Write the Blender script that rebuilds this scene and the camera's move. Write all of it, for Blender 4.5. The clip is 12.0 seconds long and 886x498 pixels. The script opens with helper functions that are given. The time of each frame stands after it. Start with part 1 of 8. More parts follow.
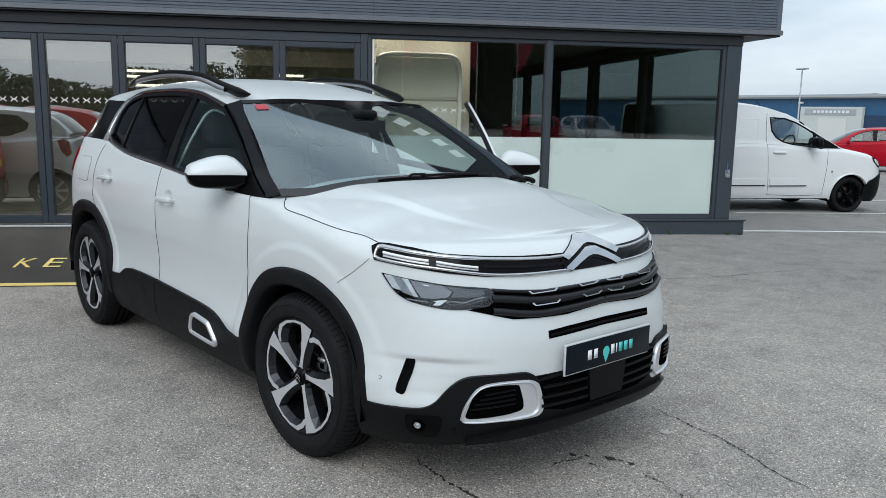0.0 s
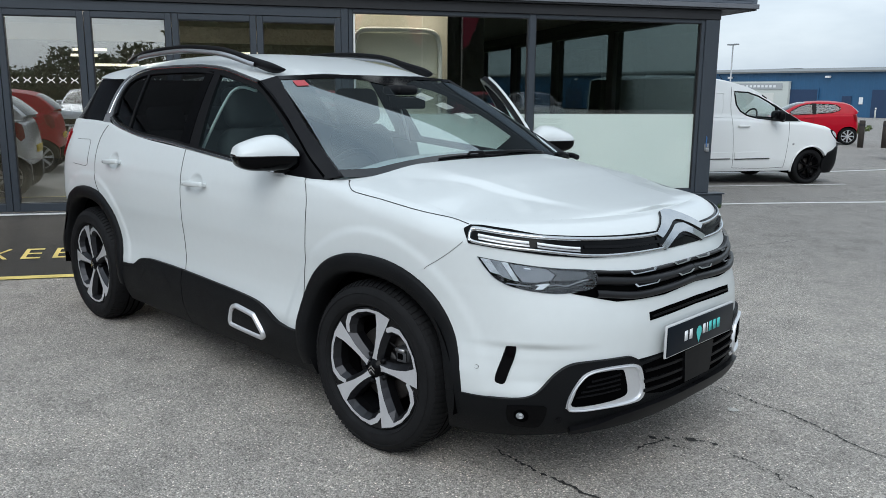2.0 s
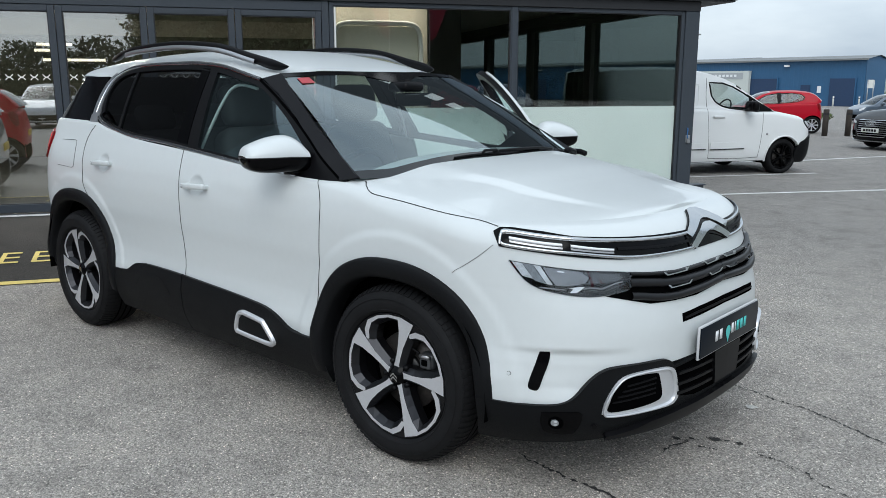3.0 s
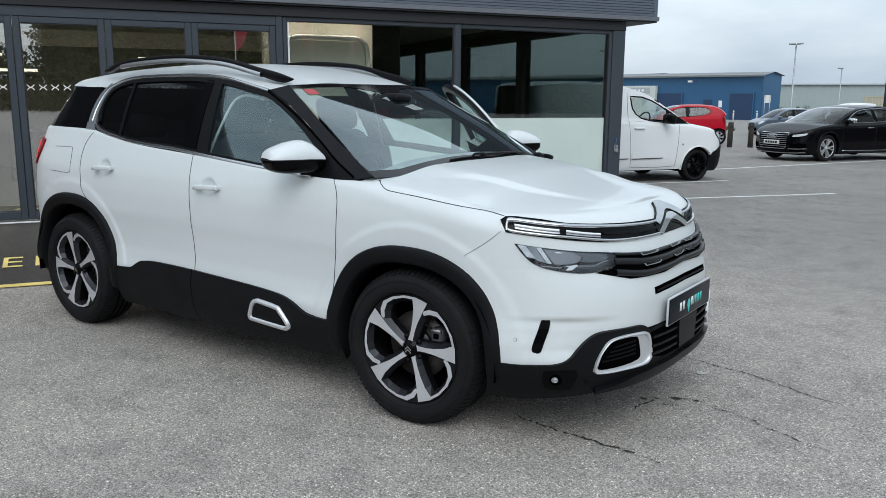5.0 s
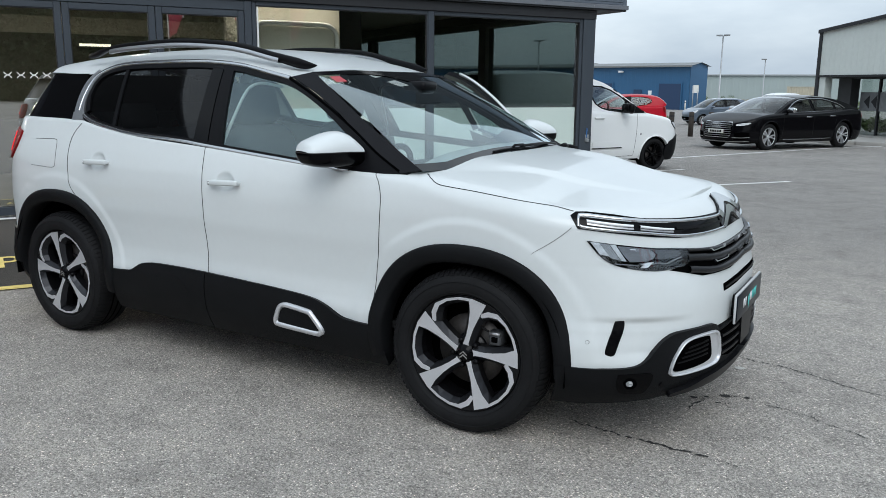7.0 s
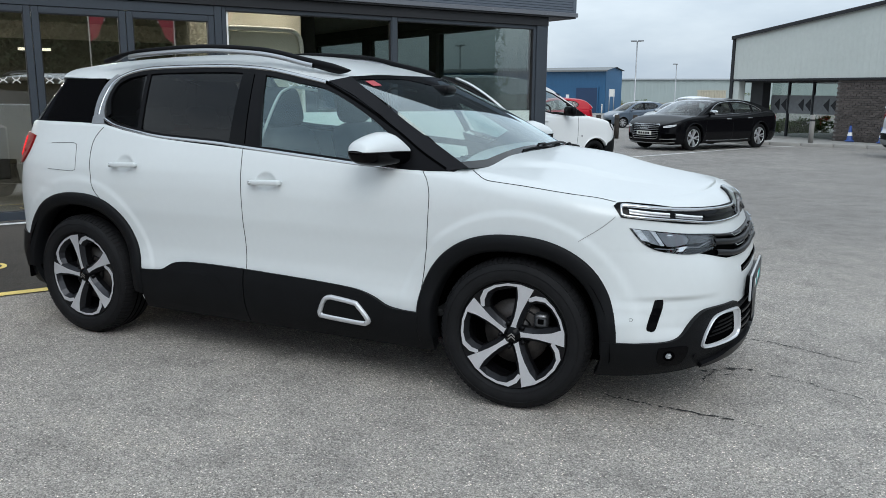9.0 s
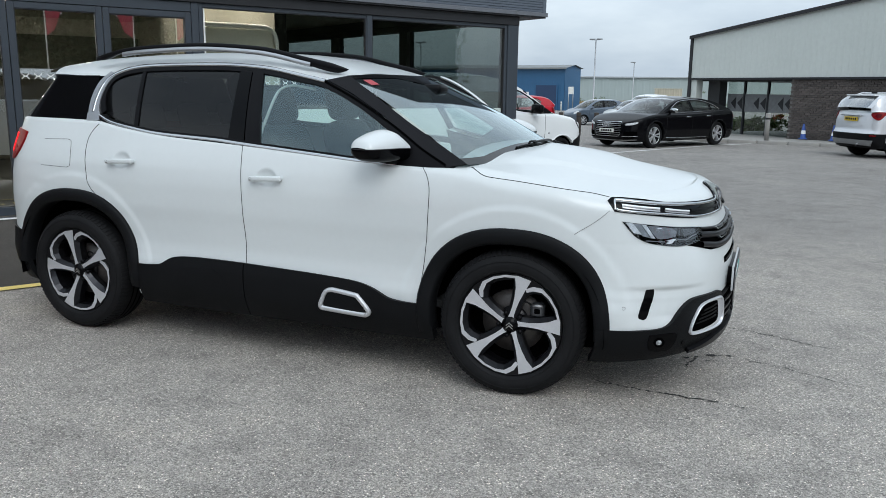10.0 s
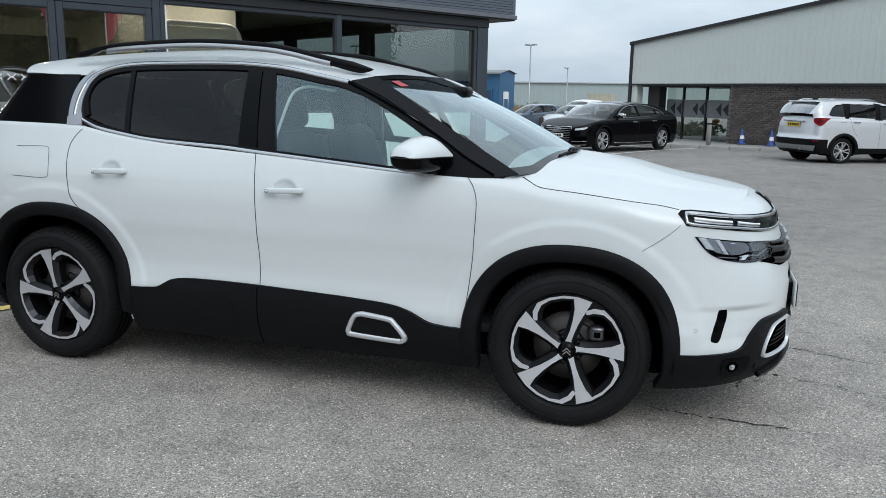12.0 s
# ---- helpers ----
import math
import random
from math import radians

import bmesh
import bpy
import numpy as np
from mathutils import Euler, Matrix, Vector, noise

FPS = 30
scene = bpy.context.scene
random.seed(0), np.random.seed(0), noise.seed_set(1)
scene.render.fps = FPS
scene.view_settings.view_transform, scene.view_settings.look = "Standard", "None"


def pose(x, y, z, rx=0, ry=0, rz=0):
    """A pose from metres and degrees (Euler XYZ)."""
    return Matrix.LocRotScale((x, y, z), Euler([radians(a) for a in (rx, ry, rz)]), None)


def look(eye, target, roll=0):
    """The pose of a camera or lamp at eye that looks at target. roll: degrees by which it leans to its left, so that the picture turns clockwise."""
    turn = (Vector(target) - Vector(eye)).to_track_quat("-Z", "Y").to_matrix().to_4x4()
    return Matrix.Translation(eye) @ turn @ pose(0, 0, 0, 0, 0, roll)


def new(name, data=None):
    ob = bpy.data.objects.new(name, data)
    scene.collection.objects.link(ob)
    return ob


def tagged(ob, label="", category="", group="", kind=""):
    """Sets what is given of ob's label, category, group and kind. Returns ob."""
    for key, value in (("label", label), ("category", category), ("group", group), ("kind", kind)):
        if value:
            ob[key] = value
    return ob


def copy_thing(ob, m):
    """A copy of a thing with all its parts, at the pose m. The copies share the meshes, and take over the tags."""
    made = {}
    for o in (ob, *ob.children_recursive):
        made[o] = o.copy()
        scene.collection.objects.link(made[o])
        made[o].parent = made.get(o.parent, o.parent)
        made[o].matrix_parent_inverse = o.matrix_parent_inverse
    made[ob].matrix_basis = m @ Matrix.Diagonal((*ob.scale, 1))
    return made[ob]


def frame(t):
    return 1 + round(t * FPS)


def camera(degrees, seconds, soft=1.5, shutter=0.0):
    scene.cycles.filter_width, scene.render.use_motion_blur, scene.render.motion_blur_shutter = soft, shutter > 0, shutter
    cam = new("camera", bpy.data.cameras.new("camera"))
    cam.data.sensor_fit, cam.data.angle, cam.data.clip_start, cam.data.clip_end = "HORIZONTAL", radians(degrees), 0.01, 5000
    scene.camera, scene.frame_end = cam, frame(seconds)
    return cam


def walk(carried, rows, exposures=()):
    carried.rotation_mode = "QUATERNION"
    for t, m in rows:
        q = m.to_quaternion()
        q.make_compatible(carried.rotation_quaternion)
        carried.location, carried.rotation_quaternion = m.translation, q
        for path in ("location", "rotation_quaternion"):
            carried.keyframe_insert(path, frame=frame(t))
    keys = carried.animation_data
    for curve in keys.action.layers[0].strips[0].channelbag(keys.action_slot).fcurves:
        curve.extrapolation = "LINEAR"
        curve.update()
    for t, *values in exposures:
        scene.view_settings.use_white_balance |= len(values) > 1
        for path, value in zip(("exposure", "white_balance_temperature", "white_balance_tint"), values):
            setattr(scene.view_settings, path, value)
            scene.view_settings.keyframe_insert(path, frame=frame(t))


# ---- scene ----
cam = camera(57.8, 12.0, soft=.65)
PATH = [
    (0, (2.887, -2.603, 1.485), (1.397, -1.312, 1.147), 1.1),
    (0.5, (2.768, -2.662, 1.478), (1.305, -1.345, 1.121), 1.3),
    (1, (2.644, -2.83, 1.484), (1.213, -1.484, 1.11), 1.1),
    (1.5, (2.537, -2.916, 1.47), (1.135, -1.542, 1.087), 0.9),
    (2, (2.365, -2.915, 1.459), (0.991, -1.514, 1.072), 0.5),
    (2.5, (2.178, -2.909, 1.465), (0.836, -1.479, 1.076), 0.2),
    (2.7, (2.133, -2.929, 1.482), (0.803, -1.49, 1.082), 0.1),
    (4.5, (2.139, -3.502, 1.461), (0.952, -1.937, 1.086), 0.2),
    (5, (2.151, -3.622, 1.474), (1.0, -2.03, 1.099), 0.4),
    (5.5, (2.018, -3.74, 1.486), (0.905, -2.121, 1.11), 0.5),
    (6, (1.865, -3.822, 1.477), (0.79, -2.179, 1.096), 0.5),
    (6.5, (1.754, -3.807, 1.462), (0.714, -2.143, 1.074), 0.5),
    (7, (1.581, -3.724, 1.461), (0.574, -2.042, 1.063), 0.5),
    (7.5, (1.427, -3.72, 1.456), (0.454, -2.02, 1.054), 0.5),
    (7.7, (1.363, -3.755, 1.443), (0.412, -2.041, 1.049), 0.2),
    (9.5, (1.183, -4.38, 1.459), (0.394, -2.584, 1.067), 0.7),
    (10, (1.096, -4.455, 1.464), (0.357, -2.639, 1.071), 0.7),
    (10.5, (0.918, -4.514, 1.461), (0.227, -2.678, 1.069), 0.6),
    (11, (0.776, -4.479, 1.452), (0.125, -2.628, 1.062), 0.6),
    (11.5, (0.621, -4.35, 1.447), (0.005, -2.486, 1.062), 0.7),
    (12, (0.47, -4.273, 1.446), (-0.111, -2.397, 1.066), 1.0),
]
walk(cam, [(t, look(eye, target, roll)) for t, eye, target, roll in PATH])

# ---- sky, sun ----
world = bpy.data.worlds.new("overcast_sky")
scene.world = world
world.use_nodes = True
wn, wl = world.node_tree.nodes, world.node_tree.links
wn.clear()


def wnode(kind, **kw):
    n = wn.new(kind)
    for k, v in kw.items():
        n.inputs[k].default_value = v
    return n


sky = wn.new("ShaderNodeTexSky")
sky.sky_type, sky.sun_disc = "NISHITA", False
sky.sun_elevation, sky.sun_rotation = radians(46), radians(142)
sky.air_density, sky.dust_density, sky.ozone_density = 1.0, 3.0, 1.0
coords = wn.new("ShaderNodeTexCoord")
flat = wn.new("ShaderNodeMapping")
flat.inputs["Scale"].default_value = (1.0, 1.0, 3.2)
wl.new(coords.outputs["Generated"], flat.inputs["Vector"])
cloud = wnode("ShaderNodeTexNoise", Scale=2.2, Detail=6.0, Roughness=0.55)
wl.new(flat.outputs["Vector"], cloud.inputs["Vector"])
ramp = wn.new("ShaderNodeValToRGB")
ramp.color_ramp.elements[0].position, ramp.color_ramp.elements[0].color = 0.34, (4.6, 5.6, 6.7, 1)
ramp.color_ramp.elements[1].position, ramp.color_ramp.elements[1].color = 0.66, (7.8, 8.8, 9.6, 1)
wl.new(cloud.outputs["Fac"], ramp.inputs["Fac"])
# an overcast sky is brighter overhead than at the horizon
split = wn.new("ShaderNodeSeparateXYZ")
wl.new(coords.outputs["Generated"], split.inputs["Vector"])
rise = wn.new("ShaderNodeMapRange")
rise.inputs["From Min"].default_value, rise.inputs["From Max"].default_value = 0.0, 1.0
rise.inputs["To Min"].default_value, rise.inputs["To Max"].default_value = 0.82, 1.30
wl.new(split.outputs["Z"], rise.inputs["Value"])
lift = wn.new("ShaderNodeVectorMath")
lift.operation = "SCALE"
wl.new(ramp.outputs["Color"], lift.inputs[0])
wl.new(rise.outputs["Result"], lift.inputs["Scale"])
blend = wn.new("ShaderNodeMix")
blend.data_type = "RGBA"
blend.inputs["Factor"].default_value = 0.86
wl.new(sky.outputs["Color"], blend.inputs["A"])
wl.new(lift.outputs["Vector"], blend.inputs["B"])
background = wnode("ShaderNodeBackground", Strength=0.137)
wl.new(blend.outputs["Result"], background.inputs["Color"])
out = wn.new("ShaderNodeOutputWorld")
wl.new(background.outputs["Background"], out.inputs["Surface"])

sun_data = bpy.data.lights.new("sun", "SUN")
sun_data.energy, sun_data.angle, sun_data.color = 1.3, radians(40), (0.94, 0.98, 1.0)
sun = new("sun", sun_data)
sun.matrix_world = look((10, -13, 17), (0, 0, 0))


# ---- materials ----
def mat(name, base, rough=0.5, metal=0.0, second=None, scale=8.0, fine=120.0, amount=0.35, bump=0.0, bump_scale=200.0, coat=0.0, spec=0.5, islands=0.0, alpha=1.0):
    """A node material: a base colour varied at two scales, roughness that varies with it, fine relief."""
    m = bpy.data.materials.new(name)
    m.use_nodes = True
    n, l = m.node_tree.nodes, m.node_tree.links
    bs = n["Principled BSDF"]
    bs.inputs["Metallic"].default_value = metal
    bs.inputs["Coat Weight"].default_value = coat
    bs.inputs["Coat Roughness"].default_value = 0.04
    bs.inputs["Specular IOR Level"].default_value = spec
    tc = n.new("ShaderNodeTexCoord")
    big, small = n.new("ShaderNodeTexNoise"), n.new("ShaderNodeTexNoise")
    for t, s, d in ((big, scale, 5.0), (small, fine, 3.0)):
        t.inputs["Scale"].default_value, t.inputs["Detail"].default_value = s, d
        l.new(tc.outputs["Object"], t.inputs["Vector"])
    add = n.new("ShaderNodeMath")
    add.operation = "MULTIPLY_ADD"
    add.inputs[1].default_value, add.inputs[2].default_value = 0.55, 0.0
    l.new(big.outputs["Fac"], add.inputs[0])
    add2 = n.new("ShaderNodeMath")
    add2.operation = "MULTIPLY_ADD"
    add2.inputs[1].default_value = 0.45
    l.new(small.outputs["Fac"], add2.inputs[0])
    l.new(add.outputs[0], add2.inputs[2])
    span = n.new("ShaderNodeMapRange")
    span.inputs["From Min"].default_value, span.inputs["From Max"].default_value = 0.34, 0.66
    l.new(add2.outputs[0], span.inputs["Value"])
    mix = n.new("ShaderNodeMix")
    mix.data_type = "RGBA"
    second = second or tuple(c * (1 - amount) for c in base)
    mix.inputs["A"].default_value, mix.inputs["B"].default_value = (*second, 1), (*base, 1)
    l.new(span.outputs["Result"], mix.inputs["Factor"])
    colour = mix.outputs["Result"]
    if islands:
        info, vary = n.new("ShaderNodeObjectInfo"), n.new("ShaderNodeHueSaturation")
        mr = n.new("ShaderNodeMapRange")
        mr.inputs["To Min"].default_value, mr.inputs["To Max"].default_value = 1 - islands, 1 + islands
        l.new(info.outputs["Random"], mr.inputs["Value"])
        l.new(mr.outputs["Result"], vary.inputs["Value"])
        l.new(colour, vary.inputs["Color"])
        colour = vary.outputs["Color"]
    l.new(colour, bs.inputs["Base Color"])
    rr = n.new("ShaderNodeMapRange")
    rr.inputs["To Min"].default_value, rr.inputs["To Max"].default_value = min(1, rough * 1.12), rough * 0.9
    l.new(big.outputs["Fac"], rr.inputs["Value"])
    l.new(rr.outputs["Result"], bs.inputs["Roughness"])
    if bump:
        t = n.new("ShaderNodeTexNoise")
        t.inputs["Scale"].default_value, t.inputs["Detail"].default_value = bump_scale, 3.0
        l.new(tc.outputs["Object"], t.inputs["Vector"])
        b = n.new("ShaderNodeBump")
        b.inputs["Strength"].default_value, b.inputs["Distance"].default_value = bump, 0.004
        l.new(t.outputs["Fac"], b.inputs["Height"])
        l.new(b.outputs["Normal"], bs.inputs["Normal"])
    return m


def glass(name, tint, gloss=1.0, rough=0.0, sheen=(1, 1, 1), face_on=.04):
    """Thin sheet glass: what lies behind is tinted, and the surface mirrors by Fresnel."""
    m = bpy.data.materials.new(name)
    m.use_nodes = True
    n, l = m.node_tree.nodes, m.node_tree.links
    n.clear()
    clear, shine, fr, mix, o = (n.new(k) for k in ("ShaderNodeBsdfTransparent", "ShaderNodeBsdfGlossy", "ShaderNodeLayerWeight", "ShaderNodeMixShader", "ShaderNodeOutputMaterial"))
    clear.inputs["Color"].default_value = (*tint, 1)
    shine.inputs["Roughness"].default_value = rough
    shine.inputs["Color"].default_value = (*sheen, 1)
    fr.inputs["Blend"].default_value = 0.5
    rise5, base4 = n.new("ShaderNodeMath"), n.new("ShaderNodeMath")
    rise5.operation, base4.operation = "POWER", "MULTIPLY_ADD"
    rise5.inputs[1].default_value, base4.inputs[1].default_value, base4.inputs[2].default_value = 5.0, 1 - face_on, face_on
    l.new(fr.outputs["Facing"], rise5.inputs[0])
    l.new(rise5.outputs[0], base4.inputs[0])
    mul = n.new("ShaderNodeMath")
    mul.operation = "MULTIPLY"
    mul.use_clamp = True
    mul.inputs[1].default_value = gloss
    l.new(base4.outputs[0], mul.inputs[0])
    l.new(mul.outputs[0], mix.inputs["Fac"])
    l.new(clear.outputs[0], mix.inputs[1])
    l.new(shine.outputs[0], mix.inputs[2])
    l.new(mix.outputs[0], o.inputs["Surface"])
    return m


def glow(name, colour, strength):
    m = bpy.data.materials.new(name)
    m.use_nodes = True
    bs = m.node_tree.nodes["Principled BSDF"]
    bs.inputs["Base Color"].default_value = (*colour, 1)
    bs.inputs["Emission Color"].default_value = (*colour, 1)
    bs.inputs["Emission Strength"].default_value = strength
    return m


WHITE = mat("white_paint", (.625, .655, .655), .36, coat=.45, amount=.03, scale=1.5, fine=30)
BLACKP = mat("textured_black_plastic", (.0065, .007, .008), .5, amount=.3, scale=6, fine=300, bump=.25, bump_scale=900, spec=.12)
PILLAR = mat("dark_grey_pillar_foil", (.009, .009, .011), .42, amount=.25, scale=9, fine=240, spec=.18)
GLOSSB = mat("gloss_black", (.002, .002, .0025), .10, amount=.2, spec=.10)
SATINB = mat("satin_black", (.005, .005, .006), .36, amount=.25, fine=200, spec=.11)
# near-black, no sheen: the shade inside wells, slots and grilles as a colour
DARK = mat("recess_shade_black", (.002, .002, .0022), .95, amount=.2, spec=.0)
CHROME = mat("bright_chrome", (.56, .57, .58), .12, metal=1.0, amount=.06)
SILVER = mat("satin_silver", (.48, .49, .51), .30, metal=.85, amount=.08)
RUBBER = mat("tyre_rubber", (.0088, .0090, .0100), .72, amount=.35, scale=14, fine=160, bump=.2, bump_scale=500, spec=.2)
BRIGHTS = mat("bright_satin_silver", (.66, .67, .69), .34, metal=.6, amount=.06)
ALLOY = mat("diamond_cut_alloy", (.70, .71, .74), .34, metal=.6, amount=.08, scale=10)
ALLOYD = mat("anthracite_alloy", (.006, .006, .007), .3, amount=.2, coat=.1, spec=.2)
GUN = mat("gunmetal_lacquer", (.030, .031, .035), .30, metal=.6, amount=.15, scale=14, spec=.35)
ALLOYG = mat("shaded_grey_alloy", (.11, .114, .122), .34, metal=.5, amount=.15, scale=10)
STEELY = mat("bright_steel", (.42, .42, .43), .35, metal=.8, amount=.2, scale=30)
DISC = mat("brake_disc_steel", (.11, .10, .095), .42, metal=.7, amount=.4, scale=20)
CABIN = mat("dark_grey_fabric", (.03, .032, .034), .85, amount=.2, fine=60)
LINER = mat("pale_headliner", (.55, .55, .53), .9, amount=.1)
SEAM = mat("panel_gap", (.012, .012, .013), .8, amount=.1)
CLEAR = glass("clear_car_glass", (.68, .85, .84), 1.5, sheen=(.80, .97, 1.0), face_on=.085)
SCREEN = glass("windscreen_glass", (.56, .67, .66), 1.35, sheen=(.88, .98, 1.0), face_on=.14)
PRIVACY = glass("privacy_glass", (.13, .14, .15), .75)
LENS = glass("lamp_lens", (.90, .92, .94), .8)
REDLENS = mat("red_lamp_lens", (.24, .006, .009), .28, spec=.12, amount=.35, scale=30)
WHITELAMP = mat("white_light_guide", (.82, .84, .86), .25, coat=.5, amount=.05)
TEAL = mat("teal_print", (.08, .55, .52), .5, amount=.05)
INK = mat("white_print", (.82, .83, .84), .5, amount=.05)
PLATE = mat("dark_plate", (.004, .008, .014), .3, amount=.2, spec=.15)


# ---- mesh helpers ----
def part(name, bm, material, parent=None, label="", smooth=True):
    """Links a bmesh, or a mesh, as one object."""
    me = bm
    if isinstance(bm, bmesh.types.BMesh):
        me = bpy.data.meshes.new(name)
        bm.to_mesh(me)
        bm.free()
    if material is not None:
        me.materials.clear()
        me.materials.append(material)
    if smooth:
        me.shade_smooth()
    ob = new(name, me)
    if parent is not None:
        ob.parent = parent
    return tagged(ob, label)


def meshed(verts, faces, name="piece"):
    me = bpy.data.meshes.new(name)
    me.from_pydata([tuple(map(float, v)) for v in verts], [], [tuple(map(int, f)) for f in faces])
    me.update()
    return me


def grid_faces(n, m, close=False, flip=False):
    out = []
    for i in range(n - 1):
        for j in range(m if close else m - 1):
            k = (j + 1) % m
            q = (i * m + j, (i + 1) * m + j, (i + 1) * m + k, i * m + k)
            out.append(q[::-1] if flip else q)
    return out


def box(x0, x1, y0, y1, z0, z1, bevel=0.0, segments=2):
    bm = bmesh.new()
    bmesh.ops.create_cube(bm, size=1, matrix=Matrix.LocRotScale(((x0 + x1) / 2, (y0 + y1) / 2, (z0 + z1) / 2), None, (abs(x1 - x0), abs(y1 - y0), abs(z1 - z0))))
    if bevel:
        bmesh.ops.bevel(bm, geom=bm.edges[:], offset=bevel, segments=segments, profile=.5, affect="EDGES")
    return bm


def cylinder(p, q, r, r2=None, n=16, caps=True):
    p, q = Vector(p), Vector(q)
    bm = bmesh.new()
    m = Matrix.Translation((p + q) / 2) @ (q - p).to_track_quat("Z", "Y").to_matrix().to_4x4()
    bmesh.ops.create_cone(bm, cap_ends=caps, segments=n, radius1=r, radius2=r if r2 is None else r2, depth=(q - p).length, matrix=m)
    return bm


def lathe(profile, n=48, axis="y"):
    """Turns (radius, along) points round an axis through the origin."""
    verts = []
    for r, y in profile:
        for i in range(n):
            t = 2 * math.pi * i / n
            verts.append((r * math.cos(t), y, r * math.sin(t)) if axis == "y" else (r * math.cos(t), r * math.sin(t), y))
    return meshed(verts, grid_faces(len(profile), n, close=True))


def tube(points, r, n=8, close=False):
    """A round bar along a line of points."""
    P = [Vector(p) for p in points]
    verts = []
    for i, p in enumerate(P):
        a, b = (P[i - 1], P[(i + 1) % len(P)]) if close else (P[max(i - 1, 0)], P[min(i + 1, len(P) - 1)])
        d = (b - a).normalized()
        s = d.cross(Vector((0, 0, 1)) if abs(d.z) < .95 else Vector((1, 0, 0))).normalized()
        t = s.cross(d)
        verts += [p + r * (math.cos(2 * math.pi * k / n) * s + math.sin(2 * math.pi * k / n) * t) for k in range(n)]
    if close:
        verts += verts[:n]
    faces = grid_faces(len(verts) // n, n, close=True)
    if not close:
        faces += [tuple(range(n)), tuple(range(len(verts) - n, len(verts)))[::-1]]
    return meshed(verts, faces)


def spline(points, per=6, close=False):
    """A smooth line through points of any dimension."""
    P = [np.asarray(p, float) for p in points]
    n, outp = len(P), []
    for i in range(n if close else n - 1):
        if close:
            p0, p1, p2, p3 = P[i - 1], P[i], P[(i + 1) % n], P[(i + 2) % n]
        else:
            p0, p1, p2, p3 = P[max(i - 1, 0)], P[i], P[i + 1], P[min(i + 2, n - 1)]
        for k in range(per):
            t = k / per
            outp.append(.5 * (2 * p1 + (p2 - p0) * t + (2 * p0 - 5 * p1 + 4 * p2 - p3) * t * t + (3 * p1 - p0 - 3 * p2 + p3) * t ** 3))
    if not close:
        outp.append(P[-1])
    return outp


def patch(poly, surface, lift=.003, depth=.012, du=3.0, dv=.03, mirrored=False):
    """A plate of the outline poly (u, v), laid on surface(u, v) -> x, y, z and standing proud of it by lift."""
    bm = bmesh.new()
    vs = [bm.verts.new((p[0] / du, p[1] / dv, 0)) for p in poly]
    bm.faces.new(vs)
    us, ws = [v.co.x for v in vs], [v.co.y for v in vs]
    for axis, lo, hi in ((0, min(us), max(us)), (1, min(ws), max(ws))):
        for k in range(math.floor(lo) + 1, math.ceil(hi)):
            co, no = [0, 0, 0], [0, 0, 0]
            co[axis], no[axis] = k, 1
            bmesh.ops.bisect_plane(bm, geom=bm.verts[:] + bm.edges[:] + bm.faces[:], dist=1e-5, plane_co=co, plane_no=no)
    bmesh.ops.triangulate(bm, faces=[f for f in bm.faces if len(f.verts) > 4])
    bmesh.ops.recalc_face_normals(bm, faces=bm.faces[:])
    bm.verts.ensure_lookup_table()
    u = np.array([v.co.x * du for v in bm.verts])
    v = np.array([w.co.y * dv for w in bm.verts])
    p = np.stack(surface(u, v), -1)
    e = 1e-3
    pu = np.stack(surface(u + e * du, v), -1) - np.stack(surface(u - e * du, v), -1)
    pv = np.stack(surface(u, v + e * dv), -1) - np.stack(surface(u, v - e * dv), -1)
    nrm = np.cross(pu, pv)
    nrm /= np.linalg.norm(nrm, axis=-1, keepdims=True) + 1e-12
    centre = np.array((-1.3, 0.0, .75))
    nrm *= np.where(np.sum(nrm * (p - centre), -1, keepdims=True) < 0, -1, 1)
    top, bottom = p + nrm * lift, p + nrm * (lift - depth)
    faces = [[w.index for w in f.verts] for f in bm.faces]
    rim = [[w.index for w in ed.verts] for ed in bm.edges if ed.is_boundary]
    bm.free()
    n = len(p)
    verts = np.concatenate((top, bottom))
    if faces:
        f = faces[0]
        if np.dot(np.cross(top[f[1]] - top[f[0]], top[f[2]] - top[f[0]]), nrm[f[0]]) < 0:
            faces = [q[::-1] for q in faces]
    walls = {}
    for q in faces:
        for i in range(len(q)):
            walls[(q[i], q[(i + 1) % len(q)])] = 1
    side = []
    for a, b in rim:
        a, b = (a, b) if (a, b) in walls else (b, a)
        side.append((b, a, a + n, b + n))
    allf = faces + [[i + n for i in q[::-1]] for q in faces] + side
    if depth == 0:
        verts, allf = top, faces
    if mirrored:
        verts = verts * np.array((1, -1, 1))
        allf = [q[::-1] for q in allf]
    me = meshed(verts, allf)
    sharp = np.zeros(len(me.edges), bool)
    edge_of = {tuple(sorted(ed.vertices)): ed.index for ed in me.edges}
    for a, b in rim:
        for q in ((a, b), (a + n, b + n))[:1 if depth == 0 else 2]:
            sharp[edge_of[tuple(sorted(q))]] = True
    att = me.attributes.new("sharp_edge", "BOOLEAN", "EDGE")
    att.data.foreach_set("value", sharp)
    return me


def thing(name, label, category, group="", kind="", at=(0, 0, 0), turn=0.0):
    ob = new(name)
    ob.matrix_world = pose(*at, 0, 0, turn)
    ob.empty_display_size = .2
    return tagged(ob, label, category, group, kind)

# ---- ground: the yard, the ramp to the doors, kerb, painted lines ----
def step(t):
    t = min(max(t, 0.0), 1.0)
    return t * t * (3 - 2 * t)


